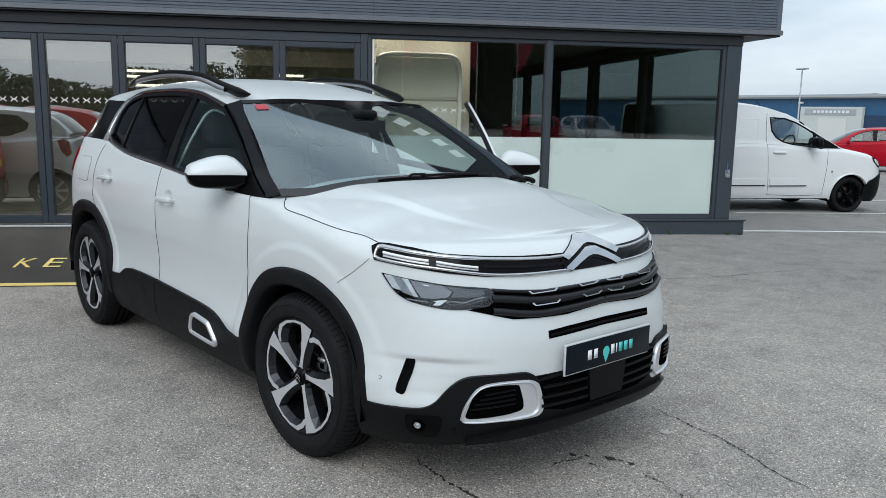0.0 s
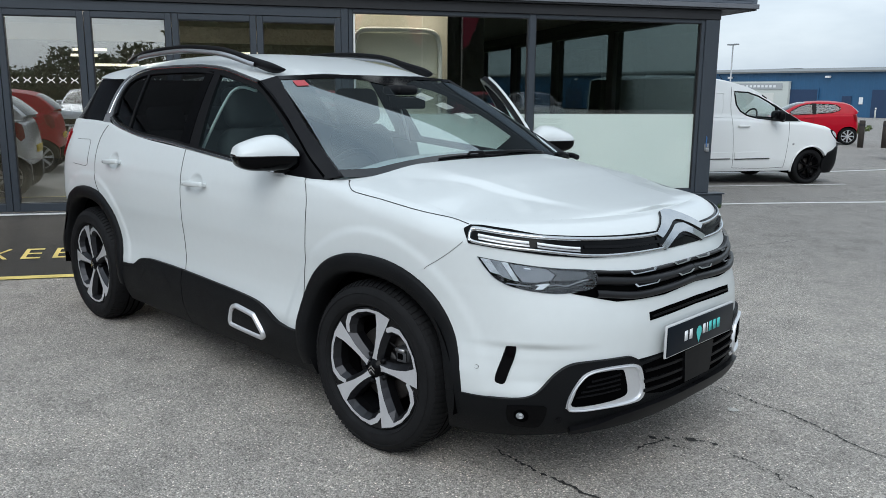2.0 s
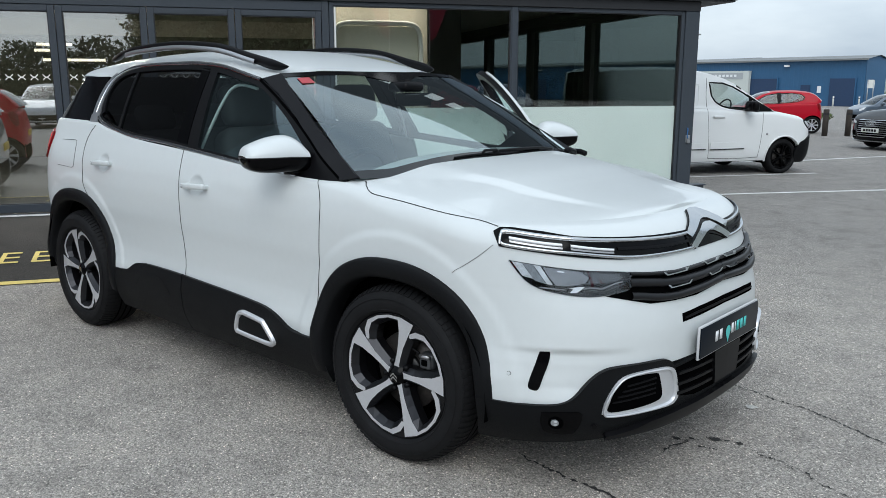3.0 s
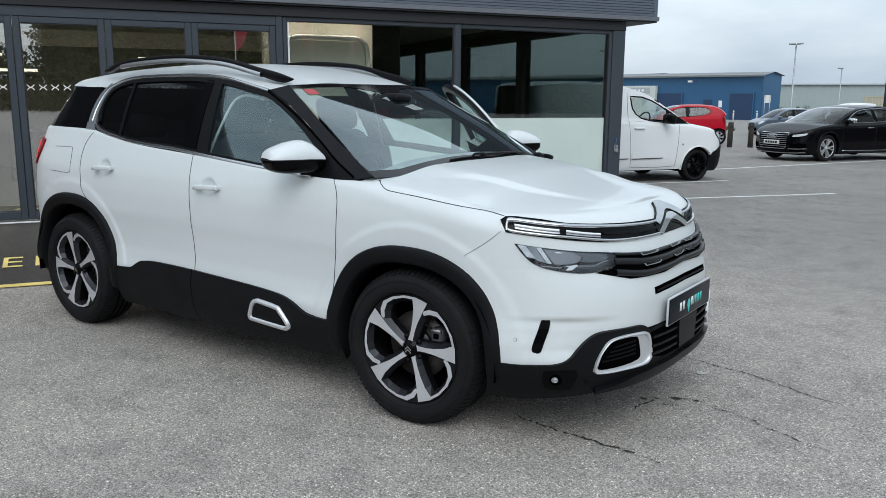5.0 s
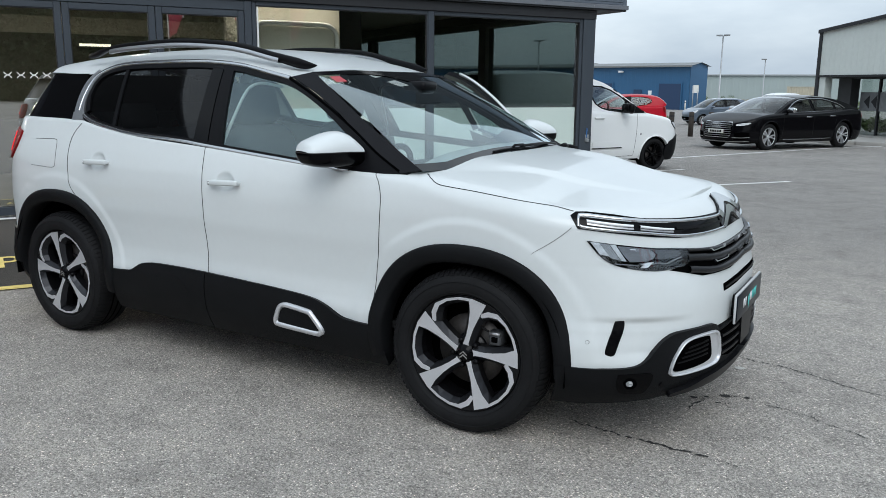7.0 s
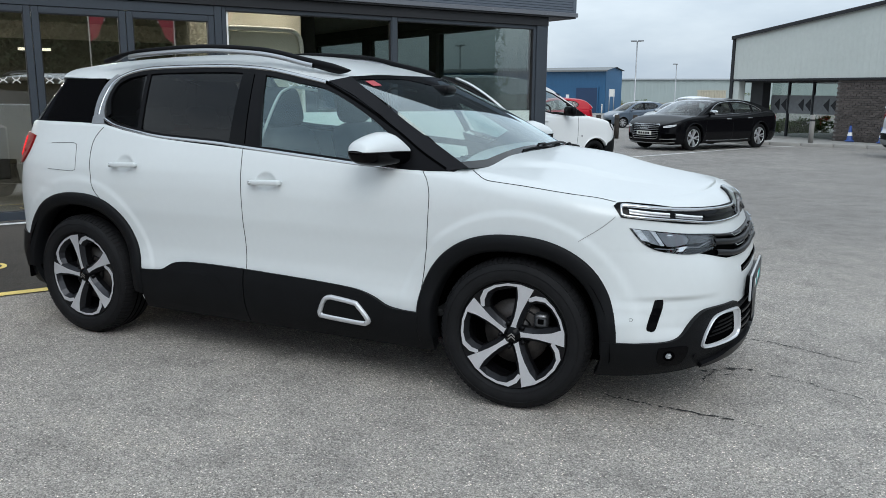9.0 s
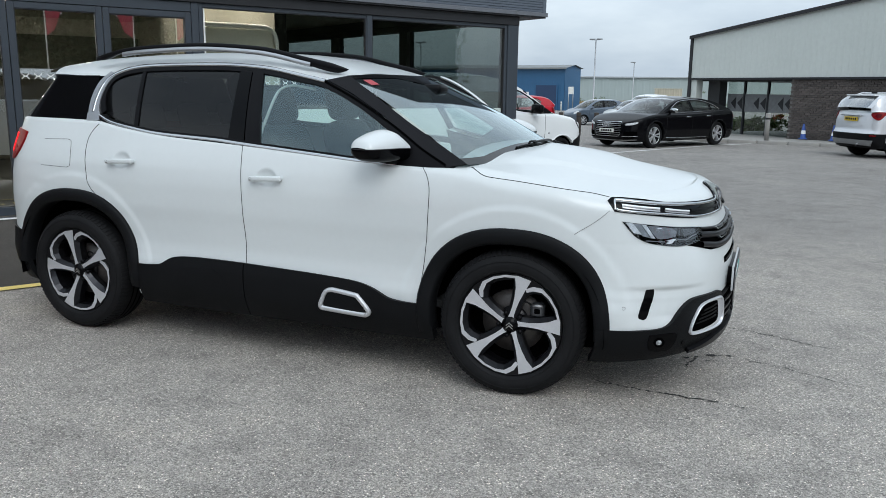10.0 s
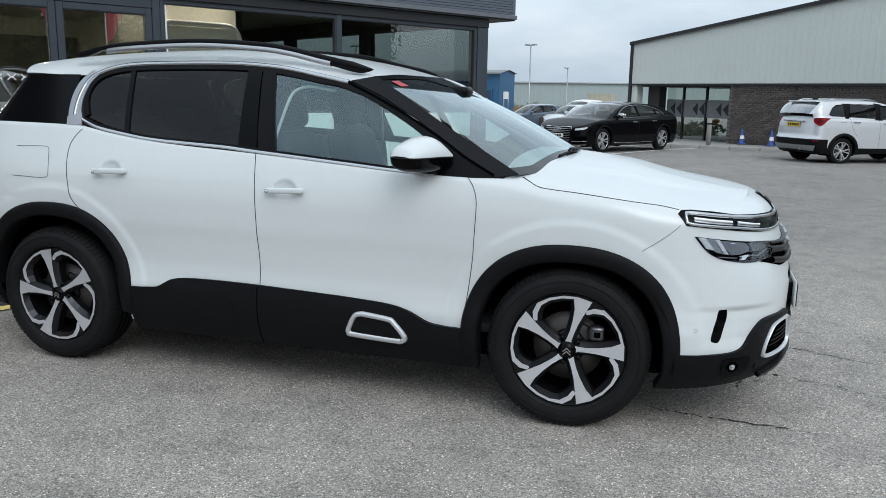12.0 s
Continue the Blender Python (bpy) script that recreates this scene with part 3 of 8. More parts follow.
part("board_face", box(.02, 1.04, .62, .66, .20, 2.14, .03, 3), CREAM, board)
part("board_frame", tube([(.53 + .52 * np.sign(math.cos(t)) * abs(math.cos(t)) ** .25, .60, 1.17 + .99 * np.sign(math.sin(t)) * abs(math.sin(t)) ** .18) for t in np.linspace(0, 2 * math.pi, 65)[:-1]], .028, 8, close=True), CREAM2, board)
part("board_rail", box(.05, 1.02, .60, .63, 1.62, 1.66, .006), INWALL, board)
part("board_foot", box(.0, 1.06, .50, .80, .16, .20, .01), CREAM2, board)
# glow of the added panels that brighten the display board
BOARD_FILL = glow("added_board_fill", (1.0, .95, .86), 46.0)
WARM = glow("warm_strip_white", (1.0, .90, .72), 2.2)
LAMP = glow("ceiling_lamp_white", (1.0, .93, .82), 240.0)
for x in (-6.5, -4.6, -2.7, -.8):
    for y in (3.4,):
        l = new("ceiling_light")
        l.matrix_world = SHOW @ Matrix.Translation((x, y, 2.575))
        tagged(l, "lit strip light on the showroom ceiling", "ceiling light", "ceiling lights")
        part("light_body", box(-.34, .34, -.07, .07, -.02, .02, .008), CEIL, l)
        part("diffuser", box(-.32, .32, -.05, .05, -.034, -.021, .006), LAMP, l)
inside("desk", -3.4, -1.9, 4.4, 5.1, .16, .92, INDARK, "dark reception desk inside the showroom", "desk", bevel=.02)
for x, y, z, w in ((-3.9, 6.6, 2.12, .28), (-4.0, 6.6, 2.02, .22), (-3.6, 6.6, 1.86, .5), (-1.2, 6.6, 2.1, .25)):
    l = new("wall_light")
    l.matrix_world = SHOW @ Matrix.Translation((x, y, z))
    tagged(l, "slim lit strip light before the dark wall", "wall light", "wall lights")
    part("light_body", box(-w, w, .012, .05, -.03, .03, .006), STEEL, l)
    part("diffuser", box(-w, w, -.005, .010, -.022, .022, .004), WARM, l)
    part("bracket", box(-.03, .03, .05, .49, -.02, .02), STEEL, l)

# two fill panels added above the glazing's head, unseen, to brighten the board
for x in (.15, .95):
    l = new("ceiling_light")
    l.matrix_world = SHOW @ Matrix.Translation((x, .72, 2.575))
    tagged(l, "added fill light panel, out of view, over the display board", "ceiling light", "lights over the board")
    part("light_body", box(-.2, .2, -.06, .06, -.02, .02, .008), CEIL, l)
    part("diffuser", box(-.19, .19, -.05, .05, -.034, -.021, .006), BOARD_FILL, l)

# ---- the white family car: its shape ----
XFT = ((.20, .26, .32, .40, .50, .62, .70, .78, .86, .94, 1.02), (.82, .90, .935, .94, .94, .945, .935, .91, .878, .845, .80))
XRT = ((.20, .35, .50, .70, .95, 1.15, 1.26), (-3.40, -3.50, -3.53, -3.53, -3.50, -3.46, -3.44))
WT = ((.20, .28, .36, .45, .52, .60, .70, .80, .90, 1.0, 1.08, 1.15, 1.26), (.805, .85, .875, .88, .869, .861, .864, .871, .870, .860, .839, .812, .767))
ZTT = ((-3.6, -2.9, -2.62, -2.4, -2.1, -1.55, -1.0, -.8, -.5, -.3, -.15, 0, .2, .42, .6, .9), (1.262, 1.258, 1.252, 1.222, 1.188, 1.155, 1.115, 1.10, 1.085, 1.095, 1.085, 1.07, 1.045, 1.005, 1.0, 1.0))
RT = ((-3.6, -.6, -.25, 0, .9), (.012, .012, .06, .09, .075))
FRONT, REAR = .80, .60


def smooth(table, x):
    """Cubic interpolation through a short table."""
    xs, ys = np.asarray(table[0], float), np.asarray(table[1], float)
    x = np.clip(np.asarray(x, float), xs[0], xs[-1])
    d = np.diff(ys) / np.diff(xs)
    m = np.concatenate(([d[0]], np.where(d[1:] * d[:-1] > 0, 2 * d[1:] * d[:-1] / (d[1:] + d[:-1] + 1e-12), 0), [d[-1]]))
    i = np.clip(np.searchsorted(xs, x) - 1, 0, len(xs) - 2)
    h = xs[i + 1] - xs[i]
    t = (x - xs[i]) / h
    return ((1 + 2 * t) * (1 - t) ** 2 * ys[i] + t * (1 - t) ** 2 * h * m[i] + t * t * (3 - 2 * t) * ys[i + 1] + t * t * (t - 1) * h * m[i + 1])


def hull(a, z):
    """The right side of the car's lower body, wrapped from the nose's middle (a = 0) round the corner (90) and along
    the side, 2 cm a unit, to the tail's middle: arrays of x, y, z."""
    a, z = np.broadcast_arrays(np.asarray(a, float), np.asarray(z, float))
    flip = np.where(a < 0, -1.0, 1.0)
    a = np.abs(a)
    ends = 90 + (.05 + 2.93) / .02
    f = np.radians(np.clip(a, 0, 90))
    r = np.radians(np.clip(ends + 90 - a, 0, 90))
    k = np.clip((.78 - z) / .25, 0, 1)
    cf, cr = np.cos(f) ** (2 / (2.8 + .5 * k)), np.cos(r) ** (2 / 3.5)
    xm = np.clip(.05 - (a - 90) * .02, -2.93, .05)
    near = np.where(a < 90, .85 - FRONT * (1 - cf), np.where(a > ends, -3.53 + REAR * (1 - cr), xm))
    top = smooth(ZTT, near)
    rad = smooth(RT, near)
    over = np.clip((z - (top - rad)) / rad, 0, 1)
    inset = rad * (1 - np.sqrt(np.maximum(1 - over ** 2, 0)))
    w = smooth(WT, z) * (1 - .012 * np.clip((near + 1.3) / 1.4, 0, 2) ** 2 - .02 * np.clip(-(near + 1.5) / 1.2, 0, 2) ** 2) - inset
    xf, xr = smooth(XFT, z) - inset, smooth(XRT, z) + inset
    x = np.where(a < 90, xf - (xf - .05) * (1 - cf), np.where(a > ends, xr + (-2.93 - xr) * (1 - cr), xm))
    y = np.where(a < 90, w * np.sin(f) ** (2 / (2.5 + .4 * k)), np.where(a > ends, w * np.sin(r) ** (2 / 3.3), w))
    return x, -y * flip, z * np.ones_like(x)


def top_of(a):
    a = np.abs(np.asarray(a, float))
    ends = 90 + (.05 + 2.93) / .02
    f = np.radians(np.clip(a, 0, 90))
    r = np.radians(np.clip(ends + 90 - a, 0, 90))
    near = np.where(a < 90, .85 - FRONT * (1 - np.cos(f) ** (2 / 2.8)), np.where(a > ends, -3.53 + REAR * (1 - np.cos(r) ** (2 / 3.5)), np.clip(.05 - (a - 90) * .02, -2.93, .05)))
    return smooth(ZTT, near)


def at_x(x):
    """The wrap's a for a place x along the side."""
    return 90 + (.05 - x) / .02


def flank(x, z):
    """The right-hand side of the cabin above the belt line."""
    x, z = np.asarray(x, float), np.asarray(z, float)
    y = (.827 - .40 * (z - 1.08) - .30 * (z - 1.08) ** 2) * (1 - .02 * ((x + 1.5) / 1.15) ** 2)
    return x + 0 * z, -y, z + 0 * x


def side(x, z):
    """The lower body by place along the car and height."""
    return hull(at_x(np.asarray(x, float)), z)


EDGE = ((-3.25, -3.1, -2.73, -2.67, -2.59, -2.48, -2.28, -1.89, -1.69, -1.5, -1.31, -1.13, -1.0), (1.515, 1.522, 1.512, 1.512, 1.539, 1.566, 1.582, 1.588, 1.582, 1.564, 1.531, 1.499, 1.478))
RIDGE = ((-3.25, -2.9, -2.5, -2.0, -1.6, -1.3, -1.0, -.8), (1.592, 1.634, 1.655, 1.665, 1.655, 1.618, 1.552, 1.47))
ARCH_F, ARCH_R = (0.0, .345), (-2.73, .357)
car = thing("car", "white family crossover with black cladding and one front door open", "car", at=(0, -.045, 0))


def panel_mesh(points, faces_keep, n, m, mirrored):
    """One panel cut out of a large point grid, with the whole grid's normals so that panels meet unseen."""
    P = np.asarray(points)
    du = np.gradient(P, axis=0)
    dv = np.gradient(P, axis=1)
    N = np.cross(du, dv).reshape(-1, 3)
    N /= np.linalg.norm(N, axis=-1, keepdims=True) + 1e-12
    flat = P.reshape(-1, 3)
    mid = np.array((-1.3, 0, .6))
    N *= np.where(np.sum(N * (flat - mid), -1, keepdims=True) < 0, -1, 1)
    if mirrored:
        flat, N = flat * (1, -1, 1), N * (1, -1, 1)
    used = sorted({i for f in faces_keep for i in f})
    index = {k: i for i, k in enumerate(used)}
    f0 = faces_keep[len(faces_keep) // 2]
    turn = np.dot(np.cross(flat[f0[1]] - flat[f0[0]], flat[f0[2]] - flat[f0[0]]), N[f0[0]]) < 0
    me = meshed(flat[used], [[index[i] for i in (f[::-1] if turn else f)] for f in faces_keep])
    me.shade_smooth()
    me.normals_split_custom_set_from_vertices([tuple(v) for v in N[used]])
    return me


def arch_lift(x, z):
    """The raised band round each wheel arch."""
    out = 0
    for cx, cz, r in ((*ARCH_F, .575), (*ARCH_R, .585)):
        d = np.hypot(x - cx, z - cz)
        t = np.clip((r + .02 - d) / .04, 0, 1)
        out = out + .006 * t * t * (3 - 2 * t)
    return out


A = np.concatenate((np.arange(0, 90, 1.25), np.arange(90, 239, .5), np.arange(239, 329.1, 3.0)))
V = np.linspace(0, 1, 96) ** .92
AA, VV = np.meshgrid(A, V, indexing="ij")
ZZ = .262 + VV * (top_of(AA) - .262)
BODY = np.stack(hull(AA, ZZ), -1)
lift_n = arch_lift(BODY[..., 0], BODY[..., 2]) * np.clip((AA - 40) / 30, 0, 1) * np.clip((290 - AA) / 30, 0, 1)
BODY[..., 1] -= lift_n
# hollows behind the door handles
for hx_, hz_ in ((-1.358, .990), (-2.353, 1.036)):
    d2 = ((BODY[..., 0] - hx_) / .062) ** 2 + ((BODY[..., 2] - hz_) / .046) ** 2
    BODY[..., 1] += .016 * np.clip(1 - d2, 0, 1) ** .8 * (AA > 90)
# a shallow scoop in the bumper's cheek, below its shoulder
cheek = np.clip(1 - np.abs(AA - 52) / 22, 0, 1) * np.clip((.585 - BODY[..., 2]) / .02, 0, 1) * np.clip((BODY[..., 2] - .40) / .05, 0, 1)
BODY[..., 1] += .016 * cheek * np.sin(np.radians(AA))
BODY[..., 0] -= .016 * cheek * np.cos(np.radians(np.clip(AA, 0, 90)))


def panel_of(a, x, z):
    if a < 68 and z > .985 - .0 * a:
        return "front_wing"
    if x > .30 and z < .80 + (x - .30) * 1.25:
        return "front_bumper"
    if x > .40:
        return "front_bumper"
    if x > -.455:
        return "front_wing"
    if x > -1.51:
        return "front_door"
    if x > -2.6 + .35 * max(0, .62 - z):
        return "rear_door"
    return "rear_wing" if x > -3.2 else "tailgate"


nA, nV = AA.shape
for mirrored in (False, True):
    sets = {}
    for f in grid_faces(nA, nV):
        c = BODY.reshape(-1, 3)[list(f)].mean(0)
        a = AA.reshape(-1)[list(f)].mean()
        if np.hypot(c[0] - ARCH_F[0], c[2] - ARCH_F[1]) < .455 and c[1] < -.5 or np.hypot(c[0] - ARCH_R[0], c[2] - ARCH_R[1]) < .47 and c[1] < -.5:
            continue
        if a < 36 and (.40 < c[2] < .50) and a < 19:
            continue
        sets.setdefault(panel_of(a, c[0], c[2]), []).append(f)
    for name, keep in sets.items():
        if mirrored and name == "front_door":
            continue
        part(name, panel_mesh(BODY, keep, nA, nV, mirrored), WHITE, car, smooth=False)
DOOR_FACES = [f for f in grid_faces(nA, nV) if panel_of(AA.reshape(-1)[list(f)].mean(), *BODY.reshape(-1, 3)[list(f)].mean(0)[[0, 2]]) == "front_door" and np.hypot(BODY.reshape(-1, 3)[list(f)].mean(0)[0], BODY.reshape(-1, 3)[list(f)].mean(0)[2] - ARCH_F[1]) > .455]

# bonnet: from edge to edge at each station, with a raised middle between two soft creases
ab = np.concatenate((np.arange(0, 90, 1.5), np.arange(90, at_x(-.345), .75)))
ex, ey, ez = hull(ab, top_of(ab))
cols = np.linspace(-1, 1, 121)
BON = np.zeros((len(ab), len(cols), 3))
for i in range(len(ab)):
    y = ey[i] * np.abs(cols) ** .9 * np.sign(-cols)
    t = np.abs(cols)
    rise = .060 * np.clip((.83 - ex[i]) / .50, 0, 1) ** .8
    crown = rise * (1 - t ** 2.2)
    wide = .055 + .30 * np.clip((.12 - ex[i]) / .40, 0, 1)
    k = np.clip((np.abs(y) - (.30 + .26 * np.clip((.70 - ex[i]) / .95, 0, 1)) + wide * .4) / wide, 0, 1)
    raised = .015 * np.clip((.66 - ex[i]) / .35, 0, 1) * (1 - k * k * (3 - 2 * k))
    BON[i, :, 0], BON[i, :, 1], BON[i, :, 2] = ex[i], -y, ez[i] + crown + raised * (t < .98)
part("bonnet", panel_mesh(BON, grid_faces(*BON.shape[:2]), *BON.shape[:2], False), WHITE, car, smooth=False)

# roof, from the windscreen to the spoiler's lip
yr = np.linspace(-1, 1, 49)
br = np.linspace(0, 1, 90)
ROOF = np.zeros((90, 49, 3))
for i, b in enumerate(br):
    for j, t in enumerate(yr):
        x = (-.945 - .14 * t * t) * (1 - b) + (-3.20 + .10 * t ** 4) * b
        ze, zr = float(smooth(EDGE, x)), float(smooth(RIDGE, x))
        ye = -float(flank(x, ze)[1])
        s = np.sign(t) * abs(t) ** .85
        ROOF[i, j] = x, ye * s, zr - (zr - ze) * abs(s) ** 3.4
part("roof", panel_mesh(ROOF, grid_faces(90, 49), 90, 49, False), WHITE, car, smooth=False)
lip = [(ROOF[-1, j, 0], ROOF[-1, j, 1], ROOF[-1, j, 2]) for j in range(49)]
lv = [p for q in lip for p in (q, (q[0] - .006, q[1], q[2] - .028), (q[0] + .10, q[1] * .97, q[2] - .045))]
part("spoiler", meshed(lv, grid_faces(49, 3)), WHITE, car)

# windscreen and the dark glass round the tail
SCR = np.zeros((30, 41, 3))
for i, b in enumerate(np.linspace(0, 1, 30)):
    for j, t in enumerate(np.linspace(-1, 1, 41)):
        lo = np.array((-.03 - .235 * t * t, t * .80, 1.100 + .008 * (1 - t * t)))
        hi = np.array((-.940 - .075 * t * t, t * .597, 1.533 - .012 * abs(t) ** 3))
        p = lo * (1 - b) + hi * b
        p += np.array((.35, 0, .9)) * .026 * math.sin(math.pi * b) * (1 - .3 * t * t)
        SCR[i, j] = p
band_v = []
for j in range(41):
    low = 27.6 - 3.4 * math.exp(-((j - 20) / 4.5) ** 2)
    for r in (low, (low + 29) / 2, 29):
        i = min(int(r), 28)
        band_v.append(SCR[i, j] * (1 - r + i) + SCR[i + 1, j] * (r - i) + np.array((.0012, 0, .0022)))
part("screen_band", meshed(band_v, grid_faces(41, 3)), GLOSSB, car, "black printed band at the screen's top")
part("windscreen", panel_mesh(SCR, grid_faces(30, 41), 30, 41, False), SCREEN, car, "raked windscreen", smooth=False).visible_shadow = False
at = np.concatenate((np.arange(at_x(-2.69), 239, 1.0), np.arange(239, 329.1, 3.0)))
tx, ty, tz = hull(at, top_of(at))
TAIL = np.zeros((len(at), 12, 3))
for i, a in enumerate(at):
    f = i / (len(at) - 1)
    g = min(1, f / .55)
    hx = -2.72 * (1 - g) + -3.12 * g
    hy = float(flank(hx, 1.51)[1]) * (1 - max(0, (f - .45) / .55) ** 1.6)
    for j, b in enumerate(np.linspace(0, 1, 12)):
        p = np.array((tx[i], ty[i], tz[i])) * (1 - b) + np.array((hx, hy, 1.515)) * b
        TAIL[i, j] = p
for mirrored in (False, True):
    part("rear_glass", panel_mesh(TAIL, grid_faces(len(at), 12), len(at), 12, mirrored), GLOSSB, car, "black wrap-round rear glass", smooth=False)

# ---- trim laid on the shell ----
def trim(name, poly, surface, material, lift=.003, depth=.012, label="", parent=None, du=.06, dv=.04, left=True, right=True):
    made = []
    for mirrored in ((False,) if right else ()) + ((True,) if left else ()):
        made.append(part(name, patch(poly, surface, lift, depth, du, dv, mirrored), material, parent or car, label))
    return made


def band(upper, lower):
    return list(upper) + list(lower)[::-1]


def ribbon(line, width, per=5):
    """The outline of a strip of that width along a smooth line."""
    L = spline(line, per)
    a, b = [], []
    for i, p in enumerate(L):
        d = L[min(i + 1, len(L) - 1)] - L[max(i - 1, 0)]
        s = np.array((-d[1], d[0])) / (np.hypot(*d) + 1e-9) * width / 2
        a.append(tuple(p + s))
        b.append(tuple(p - s))
    return a + b[::-1]


def bead(line, width, surface, lift=.004, height=.008, per=5, close=False, mirrored=False, aspect=None):
    """A rounded moulding along a line on a surface: a half-round section that stands on it. aspect: metres per unit of u."""
    L = np.array(spline(line, per, close))
    n, k = len(L), 9
    scale = np.array((aspect or 1.0, 1.0))
    verts = np.zeros((n, k, 3))
    for j, t in enumerate(np.linspace(-1, 1, k)):
        nxt, prv = (np.roll(L, -1, 0), np.roll(L, 1, 0)) if close else (np.vstack((L[1:], L[-1:])), np.vstack((L[:1], L[:-1])))
        d = (nxt - prv) * scale
        d /= np.hypot(d[:, 0], d[:, 1])[:, None] + 1e-9
        q = L + np.stack((-d[:, 1], d[:, 0]), -1) * t * width / 2 / scale
        p = np.stack(surface(q[:, 0], q[:, 1]), -1)
        e = 1e-3
        pu = np.stack(surface(q[:, 0] + e, q[:, 1]), -1) - np.stack(surface(q[:, 0] - e, q[:, 1]), -1)
        pv = np.stack(surface(q[:, 0], q[:, 1] + e), -1) - np.stack(surface(q[:, 0], q[:, 1] - e), -1)
        nr = np.cross(pu, pv)
        nr /= np.linalg.norm(nr, axis=-1, keepdims=True) + 1e-12
        nr *= np.where(np.sum(nr * (p - np.array((-1.3, 0.0, .75))), -1, keepdims=True) < 0, -1, 1)
        verts[:, j] = p + nr * (lift + height * (math.sqrt(max(0.0, 1 - t * t)) if abs(t) < 1 else -1.0))
    if mirrored:
        verts = verts * np.array((1, -1, 1))
    flat = list(verts.reshape(-1, 3))
    if close:
        flat += flat[:k]
    return meshed(flat, grid_faces(len(flat) // k, k, flip=mirrored))


def beads(name, line, width, surface, material, lift=.004, height=.008, label="", per=5, close=False, aspect=None):
    for mirrored in (False, True):
        part(name, bead(line, width, surface, lift, height, per, close, mirrored, aspect), material, car, label)


def sinewy(points, per=5):
    return [tuple(p) for p in spline(points, per)]


# windows
quarter = sinewy(((-2.585, 1.30), (-2.605, 1.38), (-2.60, 1.45), (-2.56, 1.495)), 4) + [(-2.40, 1.532), (-2.325, 1.232)] + sinewy(((-2.36, 1.238), (-2.47, 1.262), (-2.585, 1.30)), 3)[:-1]
rear_w = [(-2.375, 1.537), (-2.10, 1.548), (-1.80, 1.545), (-1.70, 1.538), (-1.645, 1.183), (-2.0, 1.197), (-2.295, 1.226)]
front_w = [(-1.545, 1.525)] + sinewy(((-1.45, 1.525), (-1.30, 1.508), (-1.12, 1.463), (-.94, 1.392), (-.76, 1.292), (-.60, 1.19)), 3) + [(-.56, 1.10), (-.82, 1.112), (-1.435, 1.158)]
for poly, material, label in ((quarter, PRIVACY, "dark tinted quarter window"), (rear_w, PRIVACY, "dark tinted rear door window"), (front_w, CLEAR, "clear front door window")):
    for ob in trim("side_window", poly, flank, material, -.004, 0, label, left=(poly is quarter)):
        ob.visible_shadow = False
# black frames between and round them
top_line = ((-2.585, 1.300), (-2.625, 1.38), (-2.625, 1.45), (-2.585, 1.505), (-2.48, 1.541), (-2.28, 1.558), (-1.89, 1.563), (-1.69, 1.557), (-1.5, 1.541), (-1.31, 1.508), (-1.13, 1.476), (-.95, 1.405), (-.76, 1.305), (-.56, 1.175))
trim("window_frame", ribbon(top_line, .032, 4), flank, SATINB, .004, .02, "black window surround")
trim("window_divider", [(-2.40, 1.545), (-2.375, 1.545), (-2.295, 1.222), (-2.325, 1.226)], flank, SATINB, .003, .015)
trim("centre_pillar", [(-1.70, 1.553), (-1.622, 1.55), (-1.542, 1.17), (-1.645, 1.178)], flank, GLOSSB, .004, .02, "gloss black door pillar")
trim("centre_pillar", [(-1.615, 1.55), (-1.545, 1.545), (-1.435, 1.158), (-1.534, 1.166)], flank, SATINB, .004, .02)
trim("mirror_sail", [(-.83, 1.100), (-.60, 1.230), (-.48, 1.185), (-.31, 1.095), (-.33, 1.072), (-.55, 1.072)], flank, SATINB, .003, .02)
# the screen pillar
pillar = [(-1.125, 1.497), (-.95, 1.428), (-.76, 1.33), (-.59, 1.226), (-.42, 1.125), (-.35, 1.088), (-.255, 1.108), (-.43, 1.205), (-.60, 1.295), (-.78, 1.398), (-1.0, 1.52)]
trim("screen_pillar", pillar, flank, PILLAR, .007, .018, "dark grey screen pillar")
trim("pillar_gap", ribbon(((-1.135, 1.488), (-.972, 1.421), (-.797, 1.338), (-.629, 1.247), (-.50, 1.168), (-.36, 1.096)), .010, 4), flank, DARK, .0078, .015)
# chrome round the side windows
belt = ((-.62, 1.088), (-.84, 1.098), (-1.03, 1.113), (-1.55, 1.154), (-1.73, 1.169), (-2.12, 1.189), (-2.33, 1.214), (-2.50, 1.242), (-2.60, 1.276))
trim("window_seal", ribbon(belt, .036, 5), flank, SATINB, .010, .016)
beads("belt_chrome", belt, .017, flank, CHROME, .012, .005, "polished chrome window line")
over = ((-2.665, 1.30), (-2.672, 1.38), (-2.655, 1.47), (-2.60, 1.52), (-2.48, 1.558), (-2.28, 1.574), (-1.89, 1.579), (-1.69, 1.573), (-1.5, 1.556), (-1.31, 1.523), (-1.135, 1.491))
trim("roof_seal", ribbon(over, .05, 5), flank, SATINB, -.012, .004)
beads("roof_chrome", over, .02, flank, CHROME, .006, .007)
trim("rear_pillar_trim", sinewy(((-2.60, 1.278), (-2.63, 1.33), (-2.64, 1.40), (-2.625, 1.47), (-2.585, 1.52)), 4) + sinewy(((-2.64, 1.535), (-2.695, 1.48), (-2.715, 1.40), (-2.705, 1.31), (-2.68, 1.25)), 4), flank, SILVER, .009, .02, "satin silver rear pillar trim")
trim("corner_badge", [(-2.69, 1.245), (-2.70, 1.29), (-2.61, 1.282), (-2.59, 1.25)], flank, SILVER, .014, .02)

